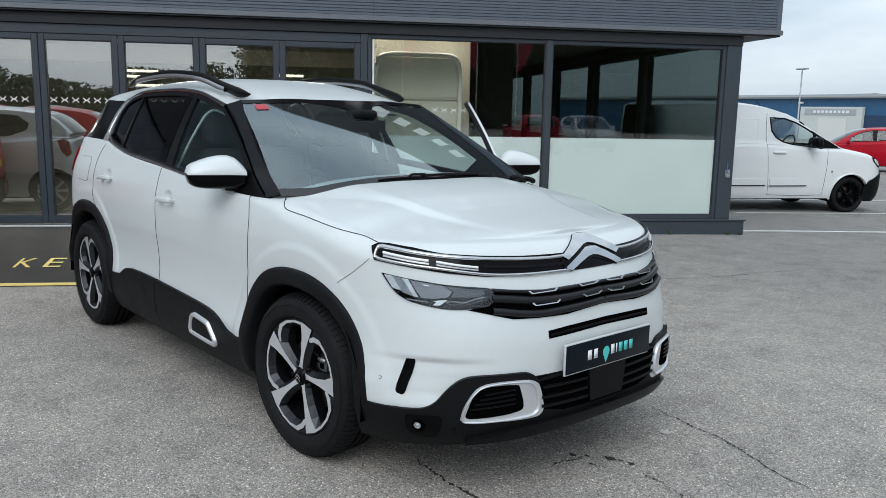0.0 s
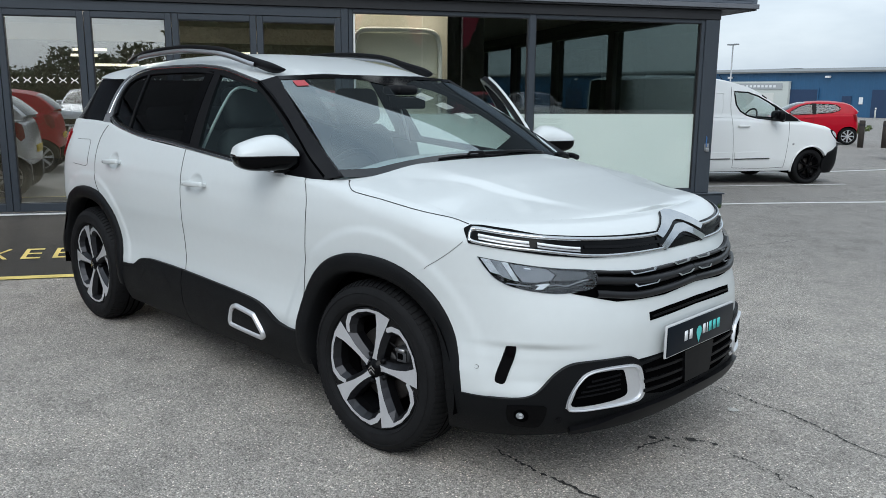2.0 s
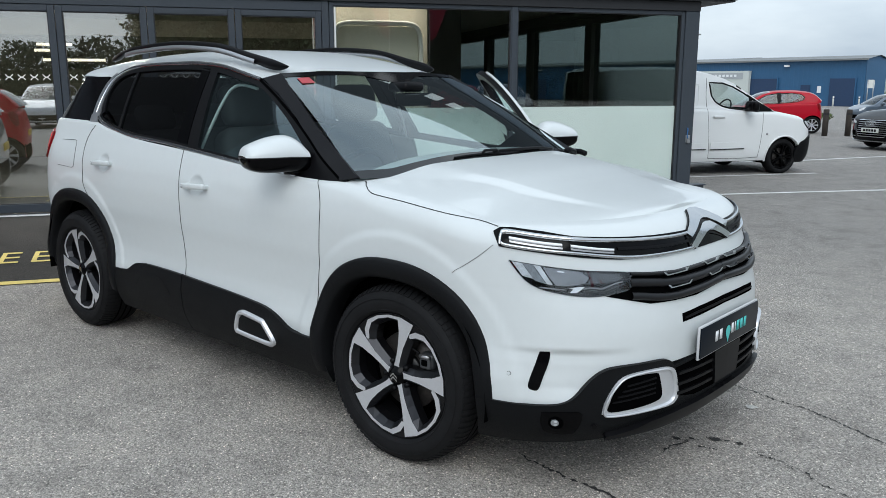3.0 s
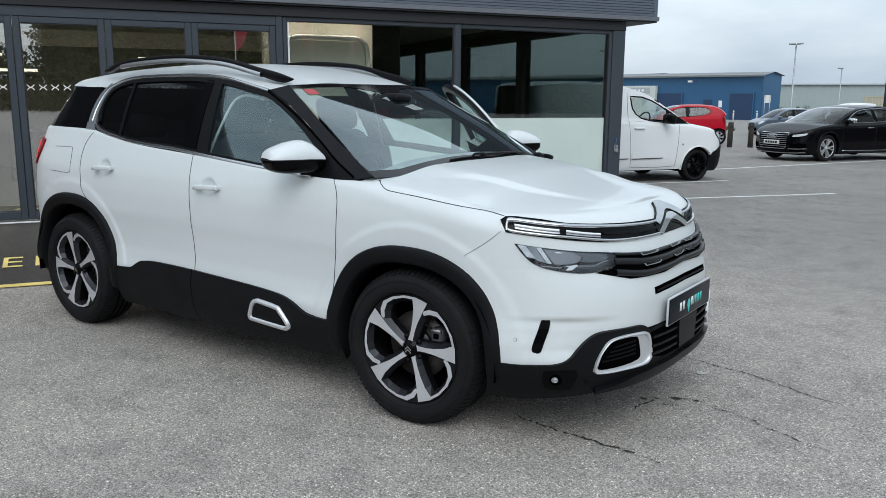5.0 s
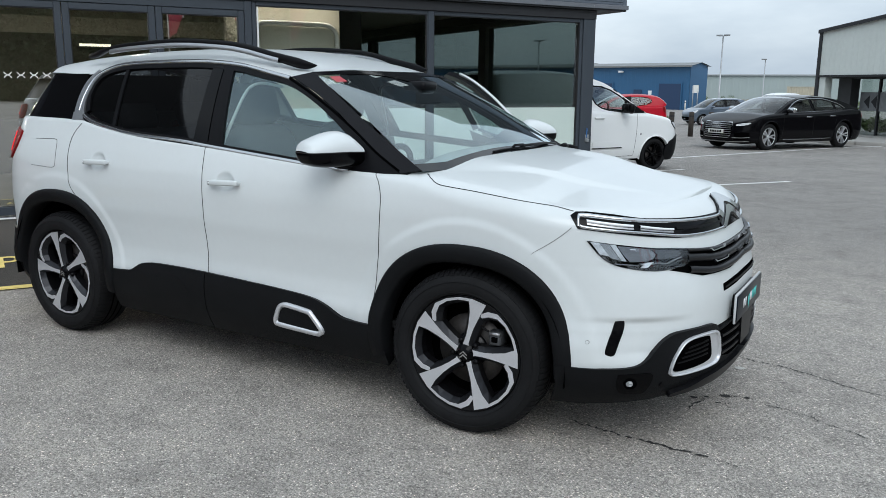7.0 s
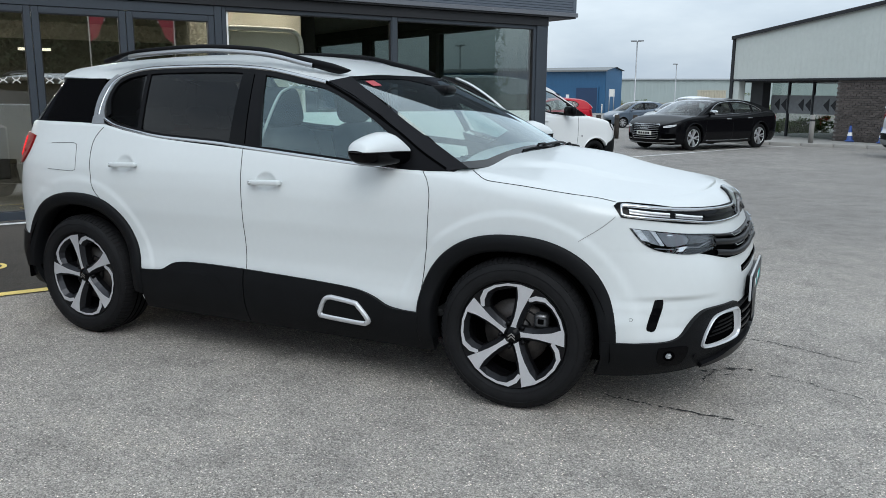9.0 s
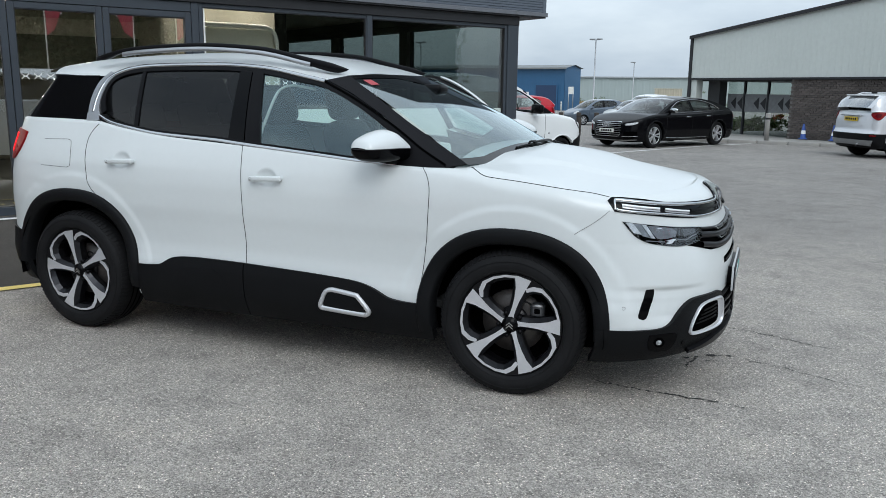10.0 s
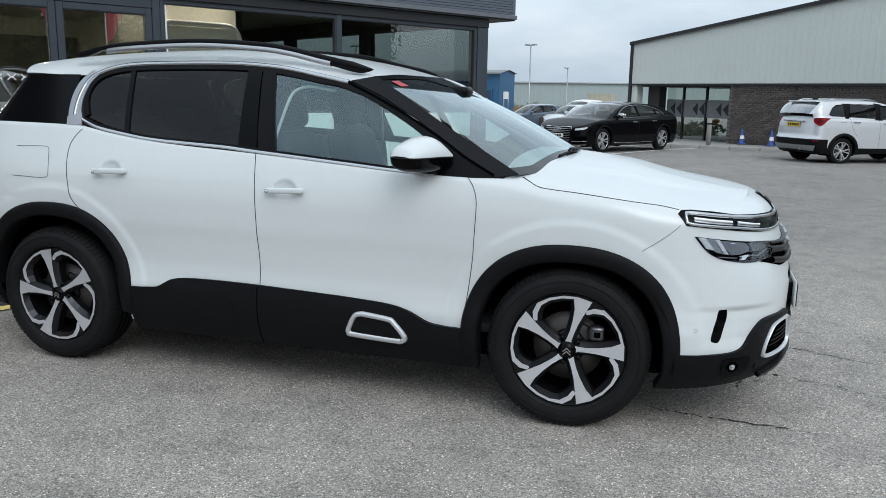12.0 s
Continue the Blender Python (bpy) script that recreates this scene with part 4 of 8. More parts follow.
# cladding
def clad_arch(centre, r_in, r_out, a0, a1, n=56):
    """A wheel-arch moulding: a rolled inner lip and a flat outer face, set on the side."""
    verts = []
    ring = ((r_in, -.07), (r_in, .012), (r_in + .012, .022), (r_out - .010, .024), (r_out, .012), (r_out + .002, -.01))
    for i in range(n + 1):
        t = radians(a0 + (a1 - a0) * i / n)
        c, s = math.cos(t), math.sin(t)
        k = (abs(c) ** 2.35 + abs(s) ** 2.35) ** (-1 / 2.35)
        for r, h in ring:
            x, z = centre[0] + r * k * c, centre[1] + r * k * s
            p = side(np.array(x), np.array(max(z, .25)))
            verts.append((x, float(p[1]) - h - float(arch_lift(x, z)) * .9, z))
    return verts, grid_faces(n + 1, len(ring))


for centre, ri, ro, a0, a1 in ((ARCH_F, .402, .478, -2, 188), (ARCH_R, .425, .497, -4, 176)):
    v, f = clad_arch(centre, ri, ro, a0 - 2, a1 + 2)
    part("wheel_arch", meshed(v, f[::1]), BLACKP, car, "textured black wheel-arch moulding")
    part("wheel_arch", meshed([(x, -y, z) for x, y, z in v], [q[::-1] for q in f]), BLACKP, car, "textured black wheel-arch moulding")
    # wheel-well liner; the arch's inner shade is put into its near-black colour
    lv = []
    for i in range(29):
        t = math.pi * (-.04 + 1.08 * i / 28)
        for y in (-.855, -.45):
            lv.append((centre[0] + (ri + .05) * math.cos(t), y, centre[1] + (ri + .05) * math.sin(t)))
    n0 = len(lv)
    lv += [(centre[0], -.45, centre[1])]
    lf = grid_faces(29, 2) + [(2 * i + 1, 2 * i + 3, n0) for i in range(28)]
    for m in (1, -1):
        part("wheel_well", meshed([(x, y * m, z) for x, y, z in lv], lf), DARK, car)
sill_top = sinewy(((-2.235, .452), (-2.16, .455), (-2.07, .465), (-1.99, .505), (-1.90, .520), (-1.70, .523), (-1.505, .520)), 4)
sill_front = sinewy(((-1.497, .520), (-1.25, .512), (-1.01, .503), (-.82, .49), (-.72, .466), (-.63, .425), (-.55, .416), (-.462, .414)), 4)
trim("sill_cladding", [(-2.25, .228)] + sill_top + [(-1.503, .228)], side, BLACKP, .020, .05, "textured black door cladding", du=.05, dv=.03)
trim("sill_cladding", [(-1.497, .228)] + sill_front + [(-.40, .30), (-.40, .228)], side, BLACKP, .020, .05, "textured black door cladding", du=.05, dv=.03)
bump_i = [(-1.004, .348), (-.962, .425), (-.818, .416), (-.752, .342)]
bump_mid = [(-1.020, .346), (-1.012, .375), (-.986, .424), (-.955, .436), (-.93, .436), (-.818, .424), (-.795, .412), (-.741, .350), (-.752, .333), (-.785, .329), (-.99, .338)]
beads("airbump_bezel", bump_mid, .026, side, BRIGHTS, .024, .012, "satin silver bezel in the door cladding", 4, True)
trim("airbump_pad", sinewy(bump_i + bump_i[:1], 3)[:-1], side, BLACKP, .027, .02, du=.05, dv=.03)
trim("sill_pad", sinewy(((-2.02, .40), (-1.93, .47), (-1.85, .482), (-1.70, .47), (-1.62, .41), (-1.64, .40), (-1.72, .45), (-1.85, .462), (-1.92, .452), (-1.99, .39), (-2.02, .40)), 3)[:-1], side, BLACKP, .0212, .015, du=.05, dv=.03)
CLAD_A = dict(du=3.0, dv=.03)
trim("rear_cladding", [(249, .26), (251, .50), (256, .565), (275, .585), (300, .585), (328, .585), (328, .28)], hull, BLACKP, .012, .03, "black rear bumper cladding", **CLAD_A)
trim("tail_light", sinewy(((252, 1.171), (257, 1.180), (264, 1.185), (278, 1.185), (290, 1.175), (290, 1.03), (276, 1.005), (265, 1.003), (258, 1.04), (253.5, 1.10), (252, 1.171)), 3)[:-1], hull, REDLENS, .012, .03, "dark red tail light with a lit red bar", **CLAD_A)
LITRED = glow("lit_red_bar", (.9, .008, .012), .8)
trim("tail_light_bar", [(263.5, 1.16), (267.5, 1.162), (269.5, 1.05), (266, 1.045)], hull, LITRED, .016, .02, **CLAD_A)

# the nose: lamp band, chevron emblem, head lamps, grille
half = [(0, .942), (9, .943), (20, .946), (33, .953), (45, .961), (54, .976), (63, .985), (66.5, .984), (68.4, .972)] + [(67, .926), (55.5, .910), (44, .893), (33, .880), (20, .875), (9, .875), (0, .875)]
trim("lamp_band", half, hull, GLOSSB, .004, .02, "gloss black strip holding chrome lines and running lights", **CLAD_A)
beads("upper_chrome_line", ((66.6, .934), (66.2, .962), (64.5, .972), (54.5, .961), (45, .951), (33, .942), (21, .935), (11, .931), (6, .934)), .0125, hull, CHROME, .006, .007, aspect=.013)
beads("lower_chrome_line", ((66.2, .938), (64.6, .931), (55, .919), (45.5, .908), (31.5, .887), (20, .881), (9, .880), (6, .880)), .0125, hull, CHROME, .006, .007, aspect=.013)
for g in (((63.9, .953), (56, .942), (49.2, .9345)), ((46.9, .932), (40, .921), (34.4, .9135))):
    beads("running_light", g, .0095, hull, WHITELAMP, .006, .006, "white daytime running light bar", aspect=.013)
    trim("light_bar_tray", ribbon([(a, z - .0095) for a, z in g], .006, 4), hull, STEELY, .006, .006, **CLAD_A)
trim("grille_blade", ribbon(((33, .917), (20, .908), (8, .906)), .010, 4), hull, SATINB, .009, .01, **CLAD_A)
trim("emblem_back", [(0, .9942), (1.25, .9922), (8.45, .931), (8.4, .915), (8.1, .8875), (6.25, .8715), (0, .912)], hull, GLOSSB, .008, .02, **CLAD_A)
trim("emblem", [(0, .993), (1.2, .991), (8.2, .930), (6.6, .915), (1.0, .958), (0, .962)], hull, CHROME, .014, .03, "polished chevron emblem", **CLAD_A)
trim("emblem", [(0, .950), (1.0, .948), (7.8, .888), (6.2, .874), (.9, .918), (0, .922)], hull, CHROME, .014, .03, "polished chevron emblem", **CLAD_A)
lamp = sinewy(((64.8, .882), (54.5, .866), (44, .851), (34, .841), (31.6, .832), (31.8, .80), (33.4, .776), (37, .768), (44.8, .762), (54, .776), (59.5, .80), (62.3, .832), (64.8, .882)), 3)[:-1]
trim("head_lamp", lamp, hull, GLOSSB, .003, .02, "clear head lamp with faceted silver reflectors", **CLAD_A)
lamps = [o for o in car.children if o.name.startswith("head_lamp")]
# reflector tones: gleam and shade of the lamp bowls are put into these colours
REFLECT = mat("lamp_reflector", (.80, .82, .84), .25, metal=.1, amount=.45, scale=25, fine=60)
GREYLAMP = mat("dim_reflector_grey", (.34, .36, .38), .28, metal=.2, amount=.35, scale=20)
BOWL = mat("lamp_bowl_grey", (.30, .31, .33), .25, metal=.3, amount=.35, scale=18)
SHADEBOWL = mat("shaded_lamp_bowl", (.11, .115, .12), .2, metal=.3, amount=.3, scale=18)
facets = [([(55.8, .8625), (52, .8575), (45.5, .8465), (43.5, .826), (45, .808), (49, .800), (53.0, .801), (54.6, .83)], BOWL, .0055),
          ([(45.0, .8455), (39, .8375), (34.5, .833), (33.8, .818), (36, .808), (41, .806), (44.4, .808), (43.0, .826)], SHADEBOWL, .0055),
          ([(52.2, .851), (50.4, .849), (50.0, .8445), (51.8, .8465)], WHITELAMP, .0075),
          ([(49.8, .792), (47.0, .797), (45.4, .797), (48.0, .776), (50.0, .776), (48.6, .790)], WHITELAMP, .013),
          ([(57.5, .797), (50.8, .789), (51.2, .786), (58.0, .793)], BOWL, .010)]
# outer facets: the reflector's bright-to-grey gradient painted in steps
facets += [([(63.9, .8785), (61.2, .8745), (58.9, .823), (61.6, .831)], REFLECT, .0085), ([(61.0, .8740), (58.4, .8698), (55.8, .807), (58.6, .8165)], GREYLAMP, .0070),
           ([(58.2, .8695), (56.4, .8668), (54.0, .804), (55.5, .806)], REFLECT, .0095)]
wave = [(46, .789), (43.5, .793), (41, .788), (38.4, .796), (36, .804), (34.2, .806)]
facets_inner = [(ribbon(wave, .0045, 4), BOWL, .010), (ribbon([(a - .3, z - .009) for a, z in wave], .0035, 4), SHADEBOWL, .011)]
for poly, material, lift in facets + facets_inner:
    for i, mirrored in enumerate((False, True)):
        part("reflector", patch(poly, hull, lift, .012, 3.0, .03, mirrored), material, lamps[i])
for i, mirrored in enumerate((False, True)):
    part("lens", patch(lamp, hull, .017, .002, 3.0, .03, mirrored), LENS, lamps[i]).visible_shadow = False
grille_half = [(0, .824), (9, .823), (16, .821), (25, .829), (31.5, .838), (32.2, .80), (33.5, .776), (40, .762), (36, .752), (31, .738), (26.5, .725), (19, .722), (10, .721), (0, .735)]
# a plate on the hull, its near-black standing for the grille's shaded depth
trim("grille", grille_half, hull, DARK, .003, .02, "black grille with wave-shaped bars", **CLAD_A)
grilles = [o for o in car.children if o.name.startswith("grille") and "blade" not in o.name]
BAR = mat("grille_bar_black", (.010, .010, .0115), .36, amount=.2, fine=200, spec=.3)
bars = ((((32.5, .757), (29, .752), (24, .743), (18, .738), (9, .741), (0, .750)), .030), (((32.2, .801), (28, .797), (20, .786), (10, .782), (0, .788)), .036), (((31.6, .829), (25, .822), (17, .814), (9, .815), (0, .817)), .016))
for line, wide in bars:
    for i, mirrored in enumerate((False, True)):
        part("bar", bead(line, wide, hull, .004, .016, 5, False, mirrored, .013), BAR, grilles[i])
for a0, z0, w in ((17, .806, 4.6), (3.3, .810, 3.0), (16.8, .762, 4.4), (3.0, .770, 2.7)):
    for i, mirrored in enumerate((False, True)):
        tray = [(a0 + w, z0 + .011), (a0 + w - .9, z0), (a0 - w + .9, z0 + .003), (a0 - w, z0 + .014), (a0 - w + .4, z0 + .015), (a0 - w + 1.3, z0 + .0065), (a0 + w - 1.3, z0 + .0035), (a0 + w - .5, z0 + .013)]
        part("bar_insert", patch(tray, hull, .026, .01, 3.0, .03, mirrored), CHROME, grilles[i], "chrome insert")
# the slot isn't cut: a near-black plate gives its inner shade
trim("bumper_slot", [(0, .683), (9, .678), (15.6, .670), (15.2, .640), (8, .646), (0, .652)], hull, DARK, .002, .02, "black slot in the bumper", **CLAD_A)
trim("slot_blade", [(0, .668), (9, .664), (14.8, .657), (14.6, .650), (9, .656), (0, .66)], hull, SATINB, .006, .01, **CLAD_A)
# number plate: a dark dealer plate with its name as plain shapes
GREYWHITE = mat("pale_plate_edge", (.55, .56, .57), .4, amount=.05)
plate = thing("number_plate", "", "")
plate.parent = car
part("plate_bracket", box(.92, .960, -.20, .20, .51, .60, .004), SATINB, plate)
part("plate_frame", box(.960, .970, -.27, .27, .490, .617, .004), GREYWHITE, plate)
part("plate_face", box(.9702, .975, -.266, .266, .497, .611, .002), PLATE, plate)
for y0, y1, m in ((-.140, -.117, INK), (-.102, -.080, INK), (.006, .026, INK), (.038, .044, INK), (.056, .078, TEAL), (.090, .113, TEAL), (.125, .147, TEAL)):
    part("printed_bar", box(.9745, .9762, y0, y1, .534, .573), m, plate)
pin = [(.9764, -.027 + .021 * math.cos(t), .551 + .022 * math.sin(t)) for t in np.linspace(-.4, math.pi + .4, 14)] + [(.9764, -.027, .505)]
part("printed_pin", meshed(pin, [tuple(range(len(pin)))]), TEAL, plate, smooth=False)
# bumper: black lower apron, silver-framed vents, side slots, lamps
apron = sinewy(((77, .383), (67.5, .384), (58, .390), (53, .402), (49.5, .428), (45.2, .485), (41, .516), (36, .525), (28, .527), (21, .524), (18.2, .506), (17.2, .49)), 4) + [(12, .496), (0, .500), (0, .285), (14.5, .285), (36, .262), (52, .240), (66, .222), (77, .214)]
trim("bumper_apron", apron, hull, BLACKP, .014, .04, "textured black lower bumper", **CLAD_A)
trim("lower_grille", [(0, .492), (9, .490), (16.6, .482), (15.4, .372), (9, .350), (0, .345)], hull, DARK, .016, .01, **CLAD_A)
for z in (.375, .41, .45):
    trim("grille_slat", [(3, z), (16, z + .004), (16, z + .015), (3, z + .011)], hull, SATINB, .024, .012, **CLAD_A)
trim("radar_cover", [(0, .49), (3.2, .487), (2.6, .36), (0, .36)], hull, SATINB, .03, .02, **CLAD_A)
trim("front_lip", [(0, .327), (14.5, .327), (26, .318), (34, .300), (40, .288), (40, .272), (30, .280), (15, .287), (0, .290)], hull, SATINB, .034, .05, "satin black front lip", **CLAD_A)
vent_o = sinewy(((41.8, .362), (41, .40), (38.6, .452), (35.6, .488), (30, .500), (22, .499), (18.4, .488), (16.6, .46), (15.4, .385), (16.2, .356), (19, .346), (30, .348), (38.5, .350), (41.8, .362)), 3)[:-1]
vent_i = sinewy(((40.2, .378), (37.8, .446), (34.8, .479), (29.5, .487), (25, .485), (23.2, .474), (21.8, .400), (24, .380), (30.5, .371), (38.8, .367), (40.2, .378)), 3)[:-1]
vent_line = ((41.2, .367), (39.8, .42), (37.2, .464), (34.6, .486), (29.5, .4955), (22.5, .494), (19.4, .483), (17.9, .455), (17.0, .392), (18.4, .363), (22, .356), (30, .355), (38.8, .355))
trim("vent_tray", vent_o, hull, BRIGHTS, .018, .03, "satin silver vent surround", **CLAD_A)
beads("vent_frame", vent_line, .011, hull, BRIGHTS, .016, .012, "satin silver vent frame", 4, True, .013)
# shaded depth of the vent, painted as a near-black plate
trim("vent_core", vent_i, hull, DARK, .0195, .02, **CLAD_A)
for k, z in enumerate((.402, .420, .438, .456)):
    l = 38.6 - k * 1.5
    trim("vent_slat", [(24.5, z + .010), (l, z - .002), (l, z + .004), (24.5, z + .016)], hull, SATINB, .024, .01, **CLAD_A)
trim("air_slot", sinewy(((58.6, .592), (60.4, .588), (62.2, .53), (63.6, .455), (62.8, .436), (60.6, .440), (59.4, .49), (58.0, .56), (58.6, .592)), 4)[:-1], hull, GLOSSB, -.006, .02, "black air slot", **CLAD_A)
trim("fog_recess", sinewy(((59.5, .366), (52, .372), (47.6, .364), (49.5, .300), (52, .286), (58, .290), (59.8, .32), (59.5, .366)), 3)[:-1], hull, GLOSSB, .017, .01, **CLAD_A)
trim("fog_lamp_cup", [(55.4 + 2.2 * math.cos(t), .332 + .021 * math.sin(t)) for t in np.linspace(0, 6.0, 18)], hull, DARK, .0205, .01, **CLAD_A)
trim("fog_lamp", [(55.7 + 1.15 * math.cos(t), .334 + .0115 * math.sin(t)) for t in np.linspace(0, 6.0, 18)], hull, GREYLAMP, .0225, .01, "clear fog lamp in a black cup", **CLAD_A)
# two pale ovals, the fog lamp's glints painted on
for dz in (.0055, -.006):
    trim("fog_lamp_facet", [(55.5 + .5 * math.cos(t), .334 + dz + .0032 * math.sin(t)) for t in np.linspace(0, 6.0, 14)], hull, REFLECT, .0245, .006, **CLAD_A)
trim("parking_sensor", [(69.0 + .50 * math.cos(t), .487 + .0062 * math.sin(t)) for t in np.linspace(0, 6.0, 14)], hull, WHITE, .004, .006, **CLAD_A)
trim("sensor_ring", [(69.0 + .62 * math.cos(t), .487 + .0076 * math.sin(t)) for t in np.linspace(0, 6.0, 14)], hull, SEAM, .0022, .004, **CLAD_A)
trim("parking_sensor", [(44.0 + .8 * math.cos(t), .318 + .010 * math.sin(t)) for t in np.linspace(0, 6.0, 14)], hull, SATINB, .018, .006, **CLAD_A)


# panel gaps
def gap(points, surface, r=.0015, both=True, name="panel_gap"):
    L = np.array(spline(points, 8))
    P = np.stack(surface(L[:, 0], L[:, 1]), -1)
    P[:, 1] -= arch_lift(P[:, 0], P[:, 2])
    for m in ((1, -1) if both else (1,)):
        part(name, tube(P * np.array((1, m, 1)) - np.array((0, .0012 * m, 0)), r, 6), SEAM, car)


gap(((-.475, 1.085), (-.445, 1.05), (-.425, .98), (-.428, .85), (-.437, .70), (-.458, .53), (-.472, .415)), side)
gap(((-1.535, 1.152), (-1.525, 1.08), (-1.515, .95), (-1.505, .75), (-1.497, .60), (-1.50, .27)), side)
gap(((-2.575, 1.235), (-2.615, 1.19), (-2.635, 1.13), (-2.625, 1.0), (-2.59, .88), (-2.50, .80)), side, .0016)
bon_line = np.array([(-.24, -.782, 1.096), (-.205, -.79, 1.08), (-.165, -.803, 1.062), (-.12, -.806, 1.053), (.02, -.806, 1.040), (.15, -.80, 1.026), (.28, -.785, 1.010), (.36, -.772, .999), (.425, -.758, .987)])
L = np.array(spline([tuple(p) for p in bon_line], 6))
for m in (1, -1):
    pts = []
    for x, y, z in L:
        aa = np.linspace(40, 110, 700)
        hx, hy, hz = hull(aa, np.minimum(z, top_of(aa) - .0005))
        k = int(np.argmin(np.abs(hx - x)))
        pts.append((hx[k], hy[k] * m, hz[k]))
    part("bonnet_gap", tube(pts, .0021, 6), SEAM, car)
gap(((68.6, .930), (73, .885), (78.8, .83), (80, .815)), hull, .0008)
gap(((-2.95, 1.136), (-2.83, 1.140), (-2.785, 1.138), (-2.762, 1.118), (-2.748, 1.005), (-2.762, .983), (-2.80, .978), (-2.95, .982)), side, .0011)

# door handles with their cups
for x, z in ((-1.35, .988), (-2.345, 1.034)):
    for m in (1, -1):
        if m == -1 and x > -2:
            continue
        h = thing("door_handle", "", "")
        h.parent = car
        yy = float(side(x, z)[1]) - .026
        bm = box(-.100, .100, -.010, .010, -.0165, .0165, .0095, 4)
        for v in bm.verts:
            bow = 1 - (v.co.x / .100) ** 2
            v.co = (v.co.x, v.co.y - .008 * bow, v.co.z * (.78 + .22 * bow))
        bmesh.ops.transform(bm, matrix=Matrix.LocRotScale((x, m * yy, z), Euler((0, radians(-2.5), 0)), (1, m, 1)), verts=bm.verts[:])
        bmesh.ops.recalc_face_normals(bm, faces=bm.faces[:])
        part("handle_bar", bm, WHITE, h)
        part("lock_ring", cylinder((x - .085, m * (yy - .004), z - .004), (x - .085, m * (yy - .0115), z - .004), .0085, n=16), SEAM, h)
        part("lock_cover", cylinder((x - .085, m * (yy - .004), z - .004), (x - .085, m * (yy - .0130), z - .004), .0070, n=16), WHITE, h)
        for dx in (-.080, .080):
            part("handle_foot", box(x + dx - .012, x + dx + .012, m * (yy + .002), m * (yy + .030), z - .009, z + .009, .003), WHITE, h)


# mirrors
def door_mirror(parent):
    """Right-hand mirror about its inner end: a white cap over a gloss black shell, swept back, on a black arm."""
    n1, n2 = 26, 32
    verts = []
    for i in range(n1 + 1):
        f = i / n1
        y = .035 - .26 * f
        k = (max(1 - max(0, (f - .45) / .55) ** 3.0, 0.0)) ** .42 if f > .45 else .93 + .07 * f / .45
        k = max(k, .05)
        crown = float(np.interp(f, (0, .06, .16, .28, .42, .6, .8, 1), (.040, .062, .082, .090, .088, .079, .066, .060)))
        for j in range(n2):
            t = 2 * math.pi * j / n2
            c, s = math.cos(t), math.sin(t)
            sx = np.sign(c) * abs(c) ** .62 * (.088 if c > 0 else .062)
            sz = abs(s) ** .72 * crown * (1 - .36 * max(c, 0)) if s > 0 else -abs(s) ** .5 * .068 * (1 - .12 * max(-c, 0))
            verts.append((sx * (.6 + .4 * k) - .030 * f, y, .016 + sz * k ** .7 - .010 * max(0, .3 - f)))
    cap, shell = [], [tuple(range(n2)), tuple(range(n1 * n2, (n1 + 1) * n2))[::-1]]
    for i in range(n1):
        for j in range(n2):
            q = (i * n2 + j, (i + 1) * n2 + j, (i + 1) * n2 + (j + 1) % n2, i * n2 + (j + 1) % n2)
            (cap if j < n2 // 2 else shell).append(q)
    part("mirror_cap", meshed(verts, cap), WHITE, parent)
    part("mirror_shell", meshed(verts, shell), GLOSSB, parent)
    part("cap_seam", tube([verts[i * n2] for i in range(n1 + 1)] + [verts[i * n2 + n2 // 2] for i in range(n1, -1, -1)], .0025, 6), SEAM, parent)
    part("mirror_glass", box(-.068, -.064, -.17, .0, -.035, .045, .01), CHROME, parent)
    arm = [(.0, -.05, -.040), (.012, .0, -.046), (.035, .06, -.054), (.06, .11, -.062), (.085, .15, -.066)]
    part("mirror_arm", tube(arm, .022, 10), SATINB, parent)


m_r = thing("door_mirror", "", "")
m_r.parent = car
m_r.matrix_local = pose(-.645, -.81, 1.158, 0, 0, -14)
door_mirror(m_r)

# the far front door, standing open on its hinge
door = thing("open_front_door", "", "")
door.parent = car
HINGE = np.array((-.46, .80, 0))
door.matrix_local = Matrix.Translation(HINGE) @ pose(0, 0, 0, 0, 0, -43)


def leaf(me):
    """Mirrors a right-hand door piece to the far side, about that door's hinge."""
    for v in me.vertices:
        v.co = (v.co.x - HINGE[0], -v.co.y - HINGE[1], v.co.z)
    me.flip_normals()
    return me


part("door_skin", leaf(meshed(BODY.reshape(-1, 3), DOOR_FACES)), WHITE, door)
inner = BODY.reshape(-1, 3) + np.array((0, .09, 0))
part("door_card", leaf(meshed(inner, DOOR_FACES)), CABIN, door)
part("door_window", leaf(patch(front_w, flank, -.004, 0, .06, .04)), CLEAR, door).visible_shadow = False
frame_line = ((-1.535, 1.16), (-1.59, 1.38), (-1.605, 1.50), (-1.56, 1.535), (-1.45, 1.535), (-1.30, 1.515), (-1.12, 1.47), (-.94, 1.40), (-.76, 1.30), (-.56, 1.165))
part("door_frame", leaf(patch(ribbon(frame_line, .038, 4), flank, .004, .035, .06, .04)), SATINB, door)
part("door_frame_edge", leaf(patch(ribbon(((-1.30, 1.54), (-1.12, 1.497), (-.94, 1.425), (-.76, 1.325), (-.56, 1.19)), .016, 4), flank, .010, .014, .06, .04)), WHITE, door)
part("door_belt", leaf(patch(ribbon(((-.62, 1.088), (-1.03, 1.113), (-1.53, 1.152)), .016, 4), flank, .010, .012, .06, .04)), CHROME, door)
mir = thing("door_mirror", "", "")
mir.parent = door
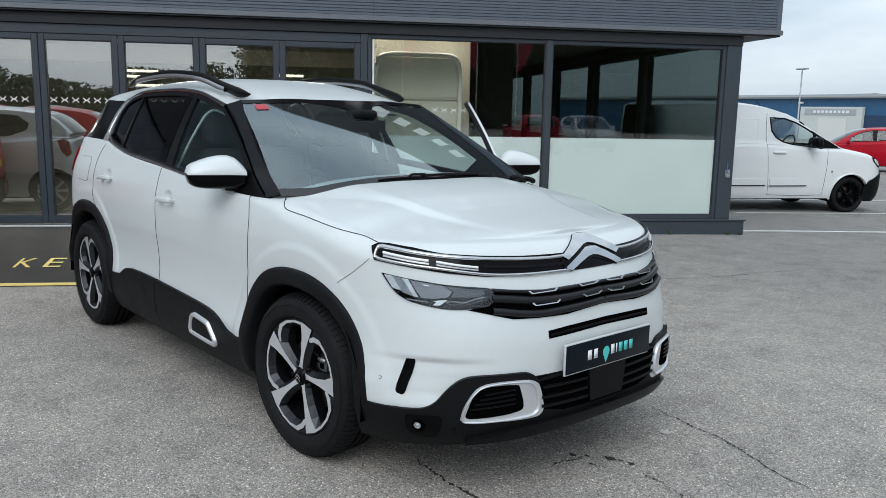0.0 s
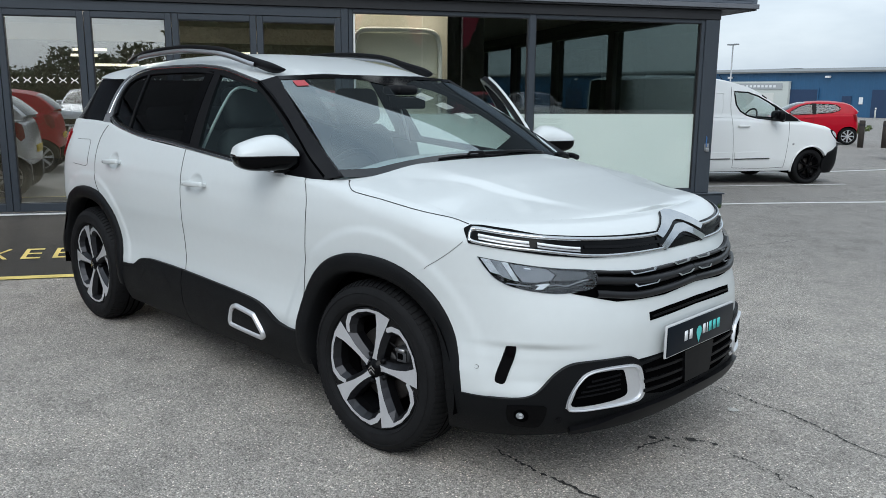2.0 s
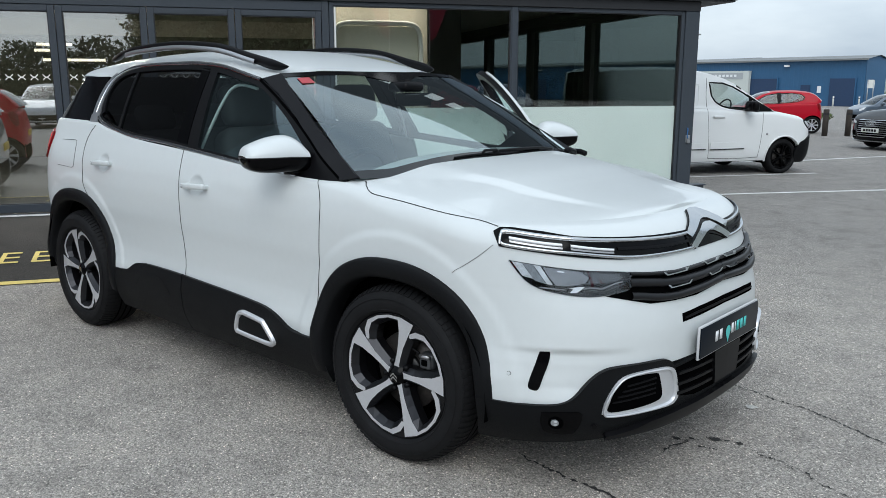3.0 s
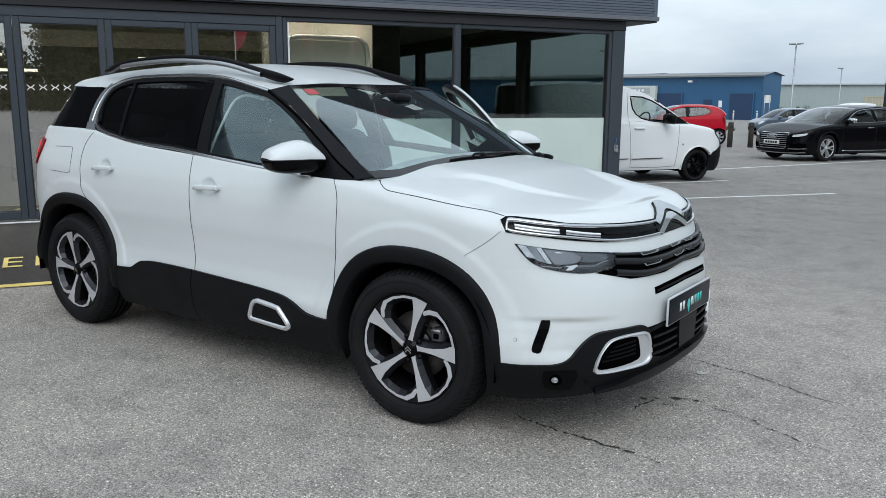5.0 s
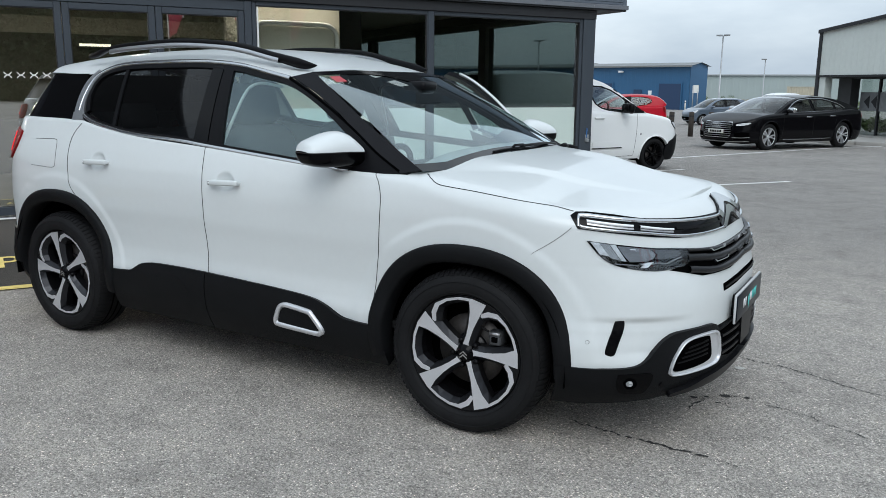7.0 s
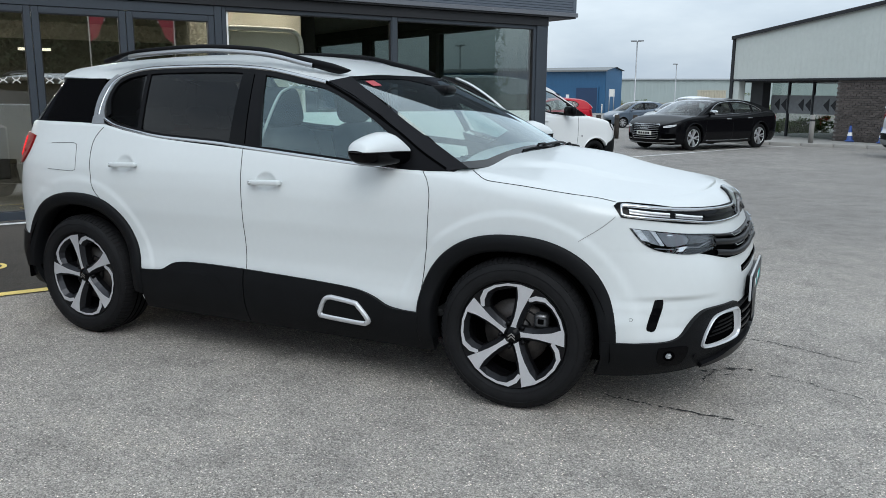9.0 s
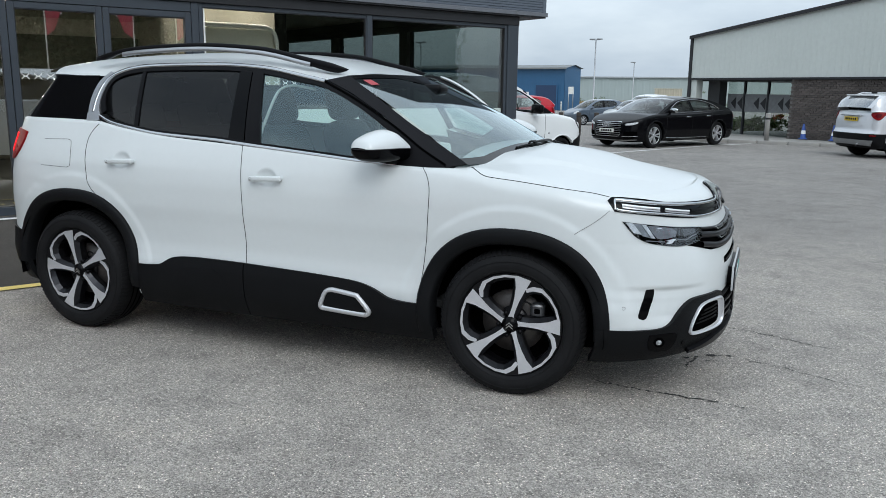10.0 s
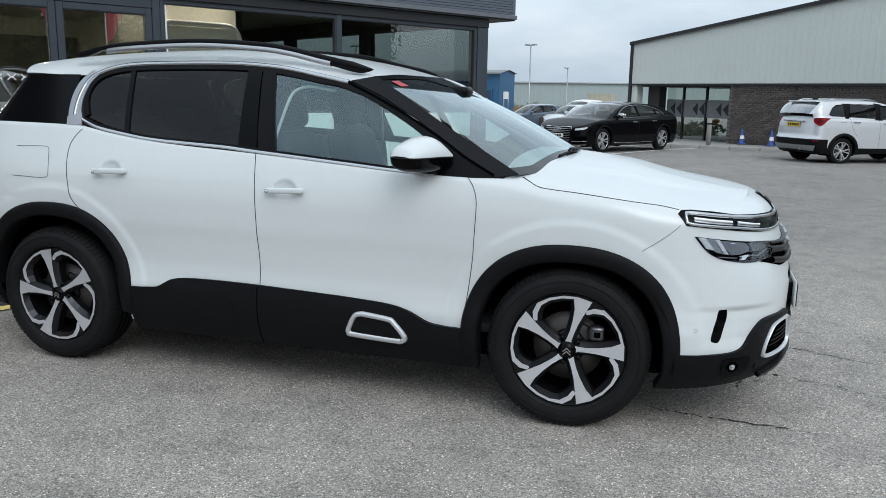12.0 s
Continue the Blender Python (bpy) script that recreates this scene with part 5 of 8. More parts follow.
mir.matrix_local = Matrix.Diagonal((1, -1, 1, 1)) @ pose(-.645 - HINGE[0], -.81 + HINGE[1], 1.158, 0, 0, -14)
door_mirror(mir)

# roof rails: a black fairing at the front runs into a slim bar, with a silver strip below its middle
for m in (1, -1):
    rail_line = [(-1.05, -.515, 1.556), (-1.15, -.535, 1.581), (-1.315, -.545, 1.615), (-1.48, -.55, 1.652), (-1.65, -.553, 1.674), (-2.0, -.553, 1.691), (-2.42, -.548, 1.676), (-2.62, -.535, 1.654), (-2.80, -.52, 1.618)]
    L = spline(rail_line, 6)
    verts = []
    for i, p in enumerate(L):
        f = i / (len(L) - 1)
        w = .017 * min(1, .25 + 6 * f, .25 + 8 * (1 - f))
        h = .0115 * min(1, .15 + 7 * f)
        ze, zr = float(smooth(EDGE, p[0])), float(smooth(RIDGE, p[0]))
        skin = zr - (zr - ze) * min(1.0, abs(p[1]) / -float(flank(p[0], ze)[1])) ** 4.0
        foot = min(.026, max(0.0, p[2] - h - skin + .006)) * min(1.0, f * 12, (1 - f) * 9) * max(step((.44 - f) / .34), step((f - .86) / .10))
        for a, b in ((-1, -.2), (-.75, .7), (0, 1), (.75, .7), (1, -.2), (.9, -1), (-.9, -1)):
            verts.append((p[0], (p[1] + a * w) * m, p[2] + b * h - (foot if b == -1 else 0)))
    r = thing("roof_rail", "", "")
    r.parent = car
    part("rail", meshed(verts, grid_faces(len(L), 7, close=True, flip=(m == -1)) + [tuple(range(7))]), SATINB, r, "satin black roof rail")
    strip_v = []
    for p in L[10:-8]:
        for dy, dz in ((-.019, -.011), (-.023, -.022), (-.021, -.036), (.0, -.036), (.0, -.011)):
            strip_v.append((p[0], (p[1] + dy) * m, p[2] + dz))
    part("rail_strip", meshed(strip_v, grid_faces(len(L[10:-8]), 5, close=True, flip=(m == -1))), SILVER, r, "satin silver strip under the rail")

# the screen's printed foot, wiper and cowl end
def on_screen(row, col, off):
    """A point a little proud of the windscreen, by its row and column."""
    i, j = int(row), min(int(col), 39)
    p = SCR[i, j] * (1 - col + j) + SCR[i, j + 1] * (col - j)
    q = SCR[i + 1, j] * (1 - col + j) + SCR[i + 1, j + 1] * (col - j)
    p = p * (1 - row + i) + q * (row - i)
    return tuple(p + np.array((.45, 0, .85)) * off)


def foot_row(col):
    """The row at which the windscreen comes out of the bonnet."""
    for row in np.linspace(0, 6, 121):
        x, y, z = on_screen(row, col, 0)
        st = BON[int(np.argmin(np.abs(BON[:, 60, 0] - x)))]
        if z > np.interp(-abs(y), st[:61, 1] if st[0, 1] < 0 else -st[:61, 1], st[:61, 2]):
            return row
    return 0.0


FOOT = np.polyfit([abs(c - 20) for c in range(2, 39)], [foot_row(c) for c in range(2, 39)], 2)


def foot_at(c):
    return max(0.0, float(np.polyval(FOOT, abs(c - 20))))


FRIT = mat("black_printed_glass", (.012, .013, .014), .06, amount=.1, spec=.5)
fv = [on_screen(max(0, foot_at(c) - .7) + k * 1.75 / 3, c, .0025) for c in range(41) for k in range(4)]
part("screen_foot", meshed(fv, grid_faces(41, 4)), FRIT, car, "black printed band at the screen's foot")
wipe = [on_screen(foot_at(c) + .16 + .16 * k, c, .008) for c, k in ((11.5, 0), (14, .3), (17, .8), (20, 1), (24, 1.1), (28, 1))]
part("wiper", tube(spline(wipe, 6), .0048, 6), SATINB, car, "black wiper on the screen's foot")
part("wiper_arm", tube(spline([on_screen(foot_at(c) + k, c, o) for c, k, o in ((31, .05, .012), (27, .20, .014), (22, .36, .017), (17.5, .36, .016))], 5), .007, 6), SATINB, car)
grip = [on_screen(foot_at(c) + k, c, o) for c, k, o in ((15.8, .30, .010), (16.1, .40, .022), (18.0, .42, .023), (18.3, .32, .012))]
part("wiper_grip", tube(grip, .0065, 6), SATINB, car)
part("wiper_pivot", tube([on_screen(foot_at(c) + .2, c, o) for c, o in ((35.2, .01), (36.2, .022), (37.6, .020), (38.8, .006))], .014, 8), SATINB, car)
part("cowl_end", tube(spline([(-.17, .745, 1.112), (-.215, .765, 1.118), (-.27, .775, 1.116), (-.30, .77, 1.108)], 4), .015, 8), SATINB, car)

# wheels
def road_wheel(parent, x, y, z, m, turn=0.0, spin=0.0, R=.358):
    """A wheel whose outer face looks towards -y; m = -1 turns it to the far side. Five bright blades hook along the rim."""
    w = thing("wheel", "", "")
    w.parent = parent
    w.matrix_local = pose(x, y, z, 0, 0, (180 if m < 0 else 0) + turn)
    prof = [(.252, .035), (.256, .006), (.262, -.006), (.275, -.013), (.30, -.016), (.322, -.011), (.338, .002), (.347, .016), (.354, .034), (R, .055), (R, .190), (.350, .213), (.325, .230), (.262, .225), (.242, .19)]
    part("tyre", lathe(prof, 96), RUBBER, w)
    for r0, b0 in ((.268, -.0105), (.312, -.0148)):
        part("sidewall_ring", lathe([(r0, b0), (r0 + .001, b0 - .0022), (r0 + .003, b0 - .0022), (r0 + .004, b0)], 72), RUBBER, w)
    # grooves as near-black rings laid on the tread, shade in the colour
    for b in (.085, .123, .160):
        part("tread_groove", lathe([(R + .0012, b - .005), (R + .0012, b + .005)], 72), DARK, w)
    lv, lf = [], []
    n = 84
    for i in range(n):
        t0 = 2 * math.pi * i / n
        for row in (((.3405, .001, 0), (.3495, .016, .004), (.3565, .034, .008), (R + .0015, .055, .012), (R + .0015, .078, .018)),):
            o = len(lv)
            for r, b, dt in row:
                for d in (0, .046):
                    lv.append(((r + .0011) * math.cos(t0 + dt + d), b - .0006, (r + .0011) * math.sin(t0 + dt + d)))
                for d in (0, .046):
                    lv.append(((r - .004) * math.cos(t0 + dt + d), b + .002, (r - .004) * math.sin(t0 + dt + d)))
            for q in range(len(row) - 1):
                a = o + 4 * q
                lf += [(a, a + 1, a + 5, a + 4), (a, a + 4, a + 6, a + 2), (a + 1, a + 3, a + 7, a + 5)]
            lf.append((o, o + 2, o + 3, o + 1))
    part("tread", meshed(lv, lf), RUBBER, w, smooth=False)
    part("rim", lathe([(.252, .045), (.2535, .006), (.250, .0045), (.244, .010), (.238, .03), (.226, .06), (.215, .20)], 72), ALLOYD, w)
    part("brake_disc", lathe([(.06, .085), (.155, .085), (.157, .10), (.06, .10)], 48), DISC, w)
    part("disc_bell", lathe([(.0001, .07), (.075, .07), (.078, .085)], 32), ALLOYD, w)
    # near-black disc: the shade behind the spokes as colour
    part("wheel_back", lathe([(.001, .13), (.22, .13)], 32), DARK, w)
    part("caliper", box(.085, .155, .050, .12, .030, .105, .02, 3), ALLOYG, w, "silver brake caliper")
    part("caliper_bridge", box(.10, .15, .035, .05, .045, .10, .008), ALLOYG, w)
    part("caliper_pin", cylinder((.105, .034, .098), (.152, .034, .098), .008, n=10), STEELY, w)
    part("caliper_window", box(.112, .140, .030, .036, .060, .084, .004), DARK, w)
    part("brake_hose", tube(spline([(.095, .045, .10), (.06, .04, .115), (.035, .05, .09), (.03, .07, .06)], 5), .005, 6), SATINB, w)
    def pol(r, deg, b):
        t = radians(deg + spin)
        return (.2505 * r * math.cos(t), b, .2505 * r * math.sin(t))

    for k in range(5):
        c = 72 * k + 86
        face = [(.13, c - 20, .012), (.20, c - 7, .010), (.34, c - 5, .007), (.52, c - 5.5, .004), (.76, c - 7.6, .002), (.985, c - 9.0, .001),
                (.987, c + 6, .001), (.987, c + 20, .001), (.987, c + 35, .001), (.984, c + 48.5, .001), (.90, c + 58, .003), (.765, c + 66.5, .006),
                (.735, c + 61, .006), (.83, c + 54.5, .003), (.915, c + 45.5, .0015), (.938, c + 35, .0015), (.942, c + 22, .0015), (.936, c + 9.5, .0015),
                (.76, c + 6.8, .002), (.54, c + 6.4, .004), (.36, c + 8.5, .007), (.22, c + 17, .010), (.13, c + 40, .012)]
        flat = [np.array((r * math.cos(radians(d)), r * math.sin(radians(d)))) for r, d, b in face]
        nf = len(face)
        low, deep = [], []
        for q in range(nf):
            e0, e1 = flat[q] - flat[q - 1], flat[(q + 1) % nf] - flat[q]
            n0, n1 = np.array((e0[1], -e0[0])) / np.hypot(*e0), np.array((e1[1], -e1[0])) / np.hypot(*e1)
            away = n0 + n1
            away = away / max(np.hypot(*away), .5)
            o = flat[q] + away * (.075 if face[q][0] < .97 else .0)
            r, d = min(np.hypot(*o), .985), math.degrees(math.atan2(o[1], o[0]))
            low.append(pol(r, d, .030))
            deep.append(pol(r, d, .070))
        front = [pol(*f) for f in face]
        bm = bmesh.new()
        fc = bm.faces.new([bm.verts.new(p) for p in front])
        fc.normal_update()
        if fc.normal.y > 0:
            fc.normal_flip()
        bmesh.ops.triangulate(bm, faces=bm.faces[:], ngon_method="EAR_CLIP")
        spoke = part("spoke", bm, ALLOY, w, smooth=False)
        ring = [(q, (q + 1) % nf) for q in range(nf)]
        part("spoke_facet", meshed(front + low, [(a, b, nf + b, nf + a) for a, b in ring]), GUN, spoke, smooth=False)
        part("spoke_side", meshed(low + deep, [(a, b, nf + b, nf + a) for a, b in ring]), ALLOYD, spoke, smooth=False)
        web = [(.77, c + 67.5, .010), (.905, c + 58.6, .008), (.985, c + 49, .006), (.989, c + 56, .006), (.985, c + 65, .006), (.72, c + 66.5, .010)]
        part("spoke_web", meshed([pol(*p) for p in web], [tuple(range(6))]), ALLOYD, w, smooth=False)
    part("hub_cap", lathe([(.0001, -.002), (.028, .0), (.031, .006), (.042, .012), (.050, .03)], 32), GLOSSB, w)
    for dz in (.008, -.006):
        chev = [(-.017, -.003, dz - .008), (0, -.005, dz + .008), (.017, -.003, dz - .008), (.017, -.003, dz - .014), (0, -.005, dz + .001), (-.017, -.003, dz - .014)]
        part("cap_mark", meshed(chev, [(0, 1, 4, 5), (1, 2, 3, 4)]), CHROME, w, smooth=False)
    for i in range(5):
        c = pol(.235, 72 * i + 36 + 86, 0)
        part("wheel_bolt", cylinder((c[0], .012, c[2]), (c[0], .05, c[2]), .010, n=8), SATINB, w)
    return w


for x, z, spin in ((ARCH_F[0], .354, -10.7), (ARCH_R[0], .357, 17)):
    for m in (1, -1):
        road_wheel(car, x, -.863 * m, z, m, turn=(4 if x == 0 else 0), spin=spin)

# cabin: floor pan, seats, fascia, wheel, lining
part("floor_pan", box(-3.30, .70, -.72, .72, .24, .34, .03), DARK, car)
part("engine_bay", box(-.15, .62, -.40, .40, .34, .90, .02), DARK, car)
part("cabin_floor", box(-3.2, -.2, -.74, .74, .36, .40, .01), CABIN, car)
part("fascia", box(-.62, -.14, -.72, .72, .78, 1.055, .06, 3), CABIN, car)
part("instrument_hood", box(-.62, -.40, -.60, -.18, 1.03, 1.10, .03), CABIN, car)
part("screen_tablet", box(-.60, -.58, -.12, .14, .98, 1.10, .008), GLOSSB, car)


def seat_back(half, tall):
    """A backrest with side bolsters, narrower at the shoulders."""
    bm = box(-.09, .09, -half, half, 0, tall, .07, 3)
    for v in bm.verts:
        f = max(0, v.co.z / tall - .55) / .45
        v.co.y *= 1 - .30 * f * f
        v.co.x += .05 * (abs(v.co.y) / half) ** 3 * (1 - f) * (v.co.x > 0)
    return bm


for m in (1, -1):
    lining = [(x, m * (float(flank(x, z)[1]) + .06), z) for x, z in sinewy(((-1.50, 1.12), (-1.478, 1.28), (-1.458, 1.41), (-1.43, 1.452), (-1.36, 1.468), (-1.22, 1.45)), 4)]
    part("door_frame_lining", tube(lining, .008, 6), LINER, car, "pale inner lining of the door frame")
for y in (-.39, .39):
    s = thing("front_seat", "", "")
    s.parent = car
    part("cushion", box(-1.38, -.84, y - .25, y + .25, .42, .62, .07, 3), CABIN, s)
    b = part("backrest", seat_back(.25, .69), CABIN, s)
    b.matrix_local = pose(-1.40, y, .58, 0, -16, 0)
    h = part("headrest", box(-.06, .06, -.155, .155, .69, .915, .055, 3), CABIN, s)
    h.matrix_local = pose(-1.40, y, .58, 0, -14, 0)
part("rear_bench", box(-2.25, -1.85, -.62, .62, .45, .64, .06, 3), CABIN, car)
b = part("rear_backrest", box(-.09, .09, -.62, .62, 0, .62, .06, 3), CABIN, car)
b.matrix_local = pose(-2.30, 0, .60, 0, -18, 0)
for y in (-.42, 0, .42):
    b = part("rear_headrest", box(-.05, .05, -.12, .12, .62, .78, .04, 3), CABIN, car)
    b.matrix_local = pose(-2.30, y, .60, 0, -18, 0)
sw = part("steering_wheel", tube([(0, .185 * math.cos(t), .185 * math.sin(t)) for t in np.linspace(0, 2 * math.pi, 33)[:-1]], .016, 8, close=True), SATINB, car)
sw.matrix_local = pose(-.72, -.39, 1.0, 0, 24, 0)
part("steering_boss", box(-.72, -.66, -.47, -.31, .94, 1.02, .02), SATINB, car)
HL = ROOF[4:-6, 3:-3].copy()
HL[..., 2] -= .035
part("headliner", meshed(HL.reshape(-1, 3), grid_faces(*HL.shape[:2])), LINER, car)
part("rear_view_mirror", box(-.73, -.70, -.12, .12, 1.365, 1.43, .012), GLOSSB, car)
part("camera_pod", box(-.84, -.70, -.07, .07, 1.435, 1.485, .02), SATINB, car)
STICK = mat("red_sticker", (.42, .05, .06), .5, amount=.1)
i0, j0 = 25, 2
q = SCR[i0:i0 + 3, j0:j0 + 3].reshape(-1, 3) + np.array((.002, 0, .003))
part("screen_sticker", meshed(q, grid_faces(3, 3)), STICK, car, "small red sticker in the screen's corner")

# ---- other vehicles ----
class Shape:
    """The surfaces of a parked vehicle, x forward from its front axle: a lower hull wrapped from nose to tail, cabin sides
    that lean in from the shoulder, and one upper shell from the windscreen's foot over the roof to the tail."""

    def __init__(self, s):
        self.s = s
        self.nose, self.tail = max(s["front"][1]), min(s["rear"][1])
        self.x0, self.x1 = self.nose - s["corner"][0], self.tail + s["corner"][1]
        self.ends = 90 + (self.x0 - self.x1) / .02

    def along(self, a):
        a = np.abs(np.asarray(a, float))
        f, r = np.radians(np.clip(a, 0, 90)), np.radians(np.clip(self.ends + 90 - a, 0, 90))
        mid = np.clip(self.x0 - (a - 90) * .02, self.x1, self.x0)
        return np.where(a < 90, self.x0 + (self.nose - self.x0) * np.cos(f) ** .75, np.where(a > self.ends, self.x1 + (self.tail - self.x1) * np.cos(r) ** .6, mid)), f, r, mid

    def top(self, a):
        return smooth(self.s["shoulder"], self.along(a)[0])

    def hull(self, a, z):
        a, z = np.broadcast_arrays(np.asarray(a, float), np.asarray(z, float))
        near, f, r, mid = self.along(a)
        rad = .05
        inset = rad * (1 - np.sqrt(np.maximum(1 - np.clip((z - (smooth(self.s["shoulder"], near) - rad)) / rad, 0, 1) ** 2, 0)))
        w = smooth(self.s["width"], z) - inset * .7
        xf, xr = smooth(self.s["front"], z) - inset, smooth(self.s["rear"], z) + inset * .5
        a = np.abs(a)
        x = np.where(a < 90, self.x0 + (xf - self.x0) * np.cos(f) ** .75, np.where(a > self.ends, self.x1 + (xr - self.x1) * np.cos(r) ** .6, mid))
        y = np.where(a < 90, w * np.sin(f) ** .8, np.where(a > self.ends, w * np.sin(r) ** .62, w))
        return x, -y, z * np.ones_like(x)

    def at(self, x):
        return 90 + (self.x0 - np.asarray(x, float)) / .02

    def side(self, x, z):
        x, z = np.broadcast_arrays(np.asarray(x, float), np.asarray(z, float))
        a = self.at(x)
        f = np.clip((x - self.x0) / (self.nose - self.x0), 0, 1) ** (1 / .75)
        r = np.clip((x - self.x1) / (self.tail - self.x1), 0, 1) ** (1 / .6)
        a = np.where(x > self.x0, np.degrees(np.arccos(f)), np.where(x < self.x1, self.ends + 90 - np.degrees(np.arccos(r)), a))
        h = self.hull(a, z)
        return x * np.ones_like(h[0]), h[1], h[2]

    def flank(self, x, z):
        x, z = np.broadcast_arrays(np.asarray(x, float), np.asarray(z, float))
        zb = smooth(self.s["shoulder"], x)
        y = self.side(x, np.minimum(z, zb))[1]
        d = np.maximum(z - zb, 0)
        l1, l2 = self.s["lean"]
        return x * 1.0, y + l1 * d + l2 * d * d, z * 1.0

    def shell(self, n=70, m=25):
        s = self.s
        (xa, xf), (xr, xc) = s["screen"], s["back"]
        out = np.zeros((n, m, 3))
        xs = np.concatenate((np.linspace(xa, xf, 16)[:-1], np.linspace(xf, xr, n - 30), np.linspace(xr, xc, 16)[1:]))
        for i, x in enumerate(xs):
            ze = float(smooth(s["edge"], x))
            ye = -float(self.flank(x, ze)[1])
            fb = np.clip((x - xf) / (xa - xf), 0, 1)
            rb = np.clip((x - xr) / (xc - xr), 0, 1)
            for j, t in enumerate(np.linspace(-1, 1, m)):
                out[i, j] = x + (s["bow"][0] * (.35 + .65 * fb) * (fb > 0) - s["bow"][1] * rb) * (1 - t * t), ye * t, ze + s["crown"] * (1 - .6 * max(fb, rb)) * (1 - abs(t) ** 2.6)
        return xs, out


def inside_poly(poly, x, z):
    hit = np.zeros(np.shape(x), bool)
    for (x0, z0), (x1, z1) in zip(poly, poly[1:] + poly[:1]):
        hit ^= ((z0 > z) != (z1 > z)) & (x < (x1 - x0) * (z - z0) / (z1 - z0 + 1e-12) + x0)
    return hit


def vehicle(name, label, at, heading, s, group=""):
    """A parked vehicle with its panels, glass, seals and wheels; returns it and its Shape."""
    root = thing(name, label, s.get("category", "car"), group, at=(at[0], at[1], yard(*at)), turn=heading)
    sh = Shape(s)
    paint, R, base = s["paint"], s["R"], s["base"]
    arches = ((0.0, R), (-s["wheelbase"], R))
    A = np.concatenate((np.linspace(0, 90, 31)[:-1], np.arange(90, sh.ends, 1.6), np.linspace(sh.ends, sh.ends + 90, 22)))
    AA, VV = np.meshgrid(A, np.linspace(0, 1, 26), indexing="ij")
    P = np.stack(sh.hull(AA, base + VV * (sh.top(AA) - base)), -1)
    nA, nV = AA.shape
    flat = P.reshape(-1, 3)
    for a, r in arches:
        d = np.hypot(flat[:, 0] - a, flat[:, 2] - r)
        near = (np.abs(d - r * 1.17) < .021) & (flat[:, 2] < r * 2.3)
        k = r * 1.17 / d[near]
        flat[near, 0], flat[near, 2] = a + (flat[near, 0] - a) * k, r + (flat[near, 2] - r) * k
    kinds = {}
    for f in grid_faces(nA, nV):
        c = flat[list(f)].mean(0)
        if any(np.hypot(c[0] - a, c[2] - r) < r * 1.17 and c[2] < r * 2.3 for a, r in arches):
            continue
        low = c[2] < s.get("clad", 0) or (c[0] > s.get("nose_clad", 9) and c[2] < s.get("nose_z", 0)) or (c[0] < s.get("tail_clad", -9) and c[2] < s.get("tail_z", 0))
        x = c[0]
        kind = "lower_cladding" if low else "front_bumper" if x > s["splits"][0] else "front_wing" if x > s["splits"][1] else "front_door" if x > s["splits"][2] else "rear_door" if x > s["splits"][3] else "rear_wing"
        kinds.setdefault(kind, []).append(f)
    for kind, keep in kinds.items():
        for m in (False, True):
            part(kind, panel_mesh(P, keep, nA, nV, m), BLACKP if kind == "lower_cladding" else paint, root, smooth=False)
    # bonnet and tail deck, edge to edge
    for kind, a0, a1 in (("bonnet", 0.0, float(sh.at(s["screen"][0] - .15))), ("tail_deck", float(sh.at(s["back"][1] + .15)), sh.ends + 90)):
        st = np.linspace(a0, a1, 40)
        ex, ey, ez = sh.hull(st, sh.top(st))
        cols = np.linspace(-1, 1, 25)
        D = np.zeros((40, 25, 3))
        for i in range(40):
            far = abs(ex[i] - (sh.nose if kind == "bonnet" else sh.tail))
            D[i, :, 0], D[i, :, 1] = ex[i], -ey[i] * cols
            D[i, :, 2] = ez[i] + (s["swell"] * min(1, far / .7)) * (1 - np.abs(cols) ** 2.4)
        part(kind, panel_mesh(D, grid_faces(40, 25), 40, 25, False), paint, root, smooth=False)
    # cabin sides with their windows
    (xa, xf), (xr, xc) = s["screen"], s["back"]
    nx, nz = 110, 16
    xs = np.linspace(xa, xc, nx)
    G = np.zeros((nx, nz, 3))
    for i, x in enumerate(xs):
        zz = np.linspace(float(smooth(s["shoulder"], x)) - .005, float(smooth(s["edge"], x)), nz)
        G[i] = np.stack(sh.flank(np.full(nz, x), zz), -1)
    gf = G.reshape(-1, 3)
    pillars, dark = [], []
    for f in grid_faces(nx, nz):
        c = gf[list(f)].mean(0)
        if any(inside_poly(w, c[0], c[2]) for w, _ in s["windows"]):
            continue
        (dark if any(inside_poly(w, c[0], c[2]) for w in s.get("black", ())) else pillars).append(f)
    for m in (False, True):
        part("cabin_side", panel_mesh(G, pillars, nx, nz, m), paint, root, smooth=False)
        if dark:
            part("black_pillar", panel_mesh(G, dark, nx, nz, m), SATINB, root, smooth=False)
        for w, tint in s["windows"]:
            part("side_window", patch(w, sh.flank, .0, 0, .25, .15, m), tint, root, "side window", smooth=True).visible_shadow = False
            loop = []
            for p, q in zip(w, w[1:] + w[:1]):
                loop += [np.array(p) * (1 - k / 5) + np.array(q) * k / 5 for k in range(5)]
            L = np.array(loop)
            pts = np.stack(sh.flank(L[:, 0], L[:, 1]), -1)
            part("window_seal", tube(pts * (1, -1 if m else 1, 1), .013, 6, close=True), s.get("seal", SATINB), root)
    # windscreen, roof, rear window
    st, U = sh.shell()
    n, m_ = U.shape[:2]
    sets = {"windscreen": [], "roof": [], "rear_window": [], "rear_pillar": []}
    for f in grid_faces(n, m_):
        i, j = f[0] // m_, f[0] % m_
        x, t = (st[i] + st[min(i + 1, n - 1)]) / 2, abs(-1 + 2 * (j + .5) / (m_ - 1))
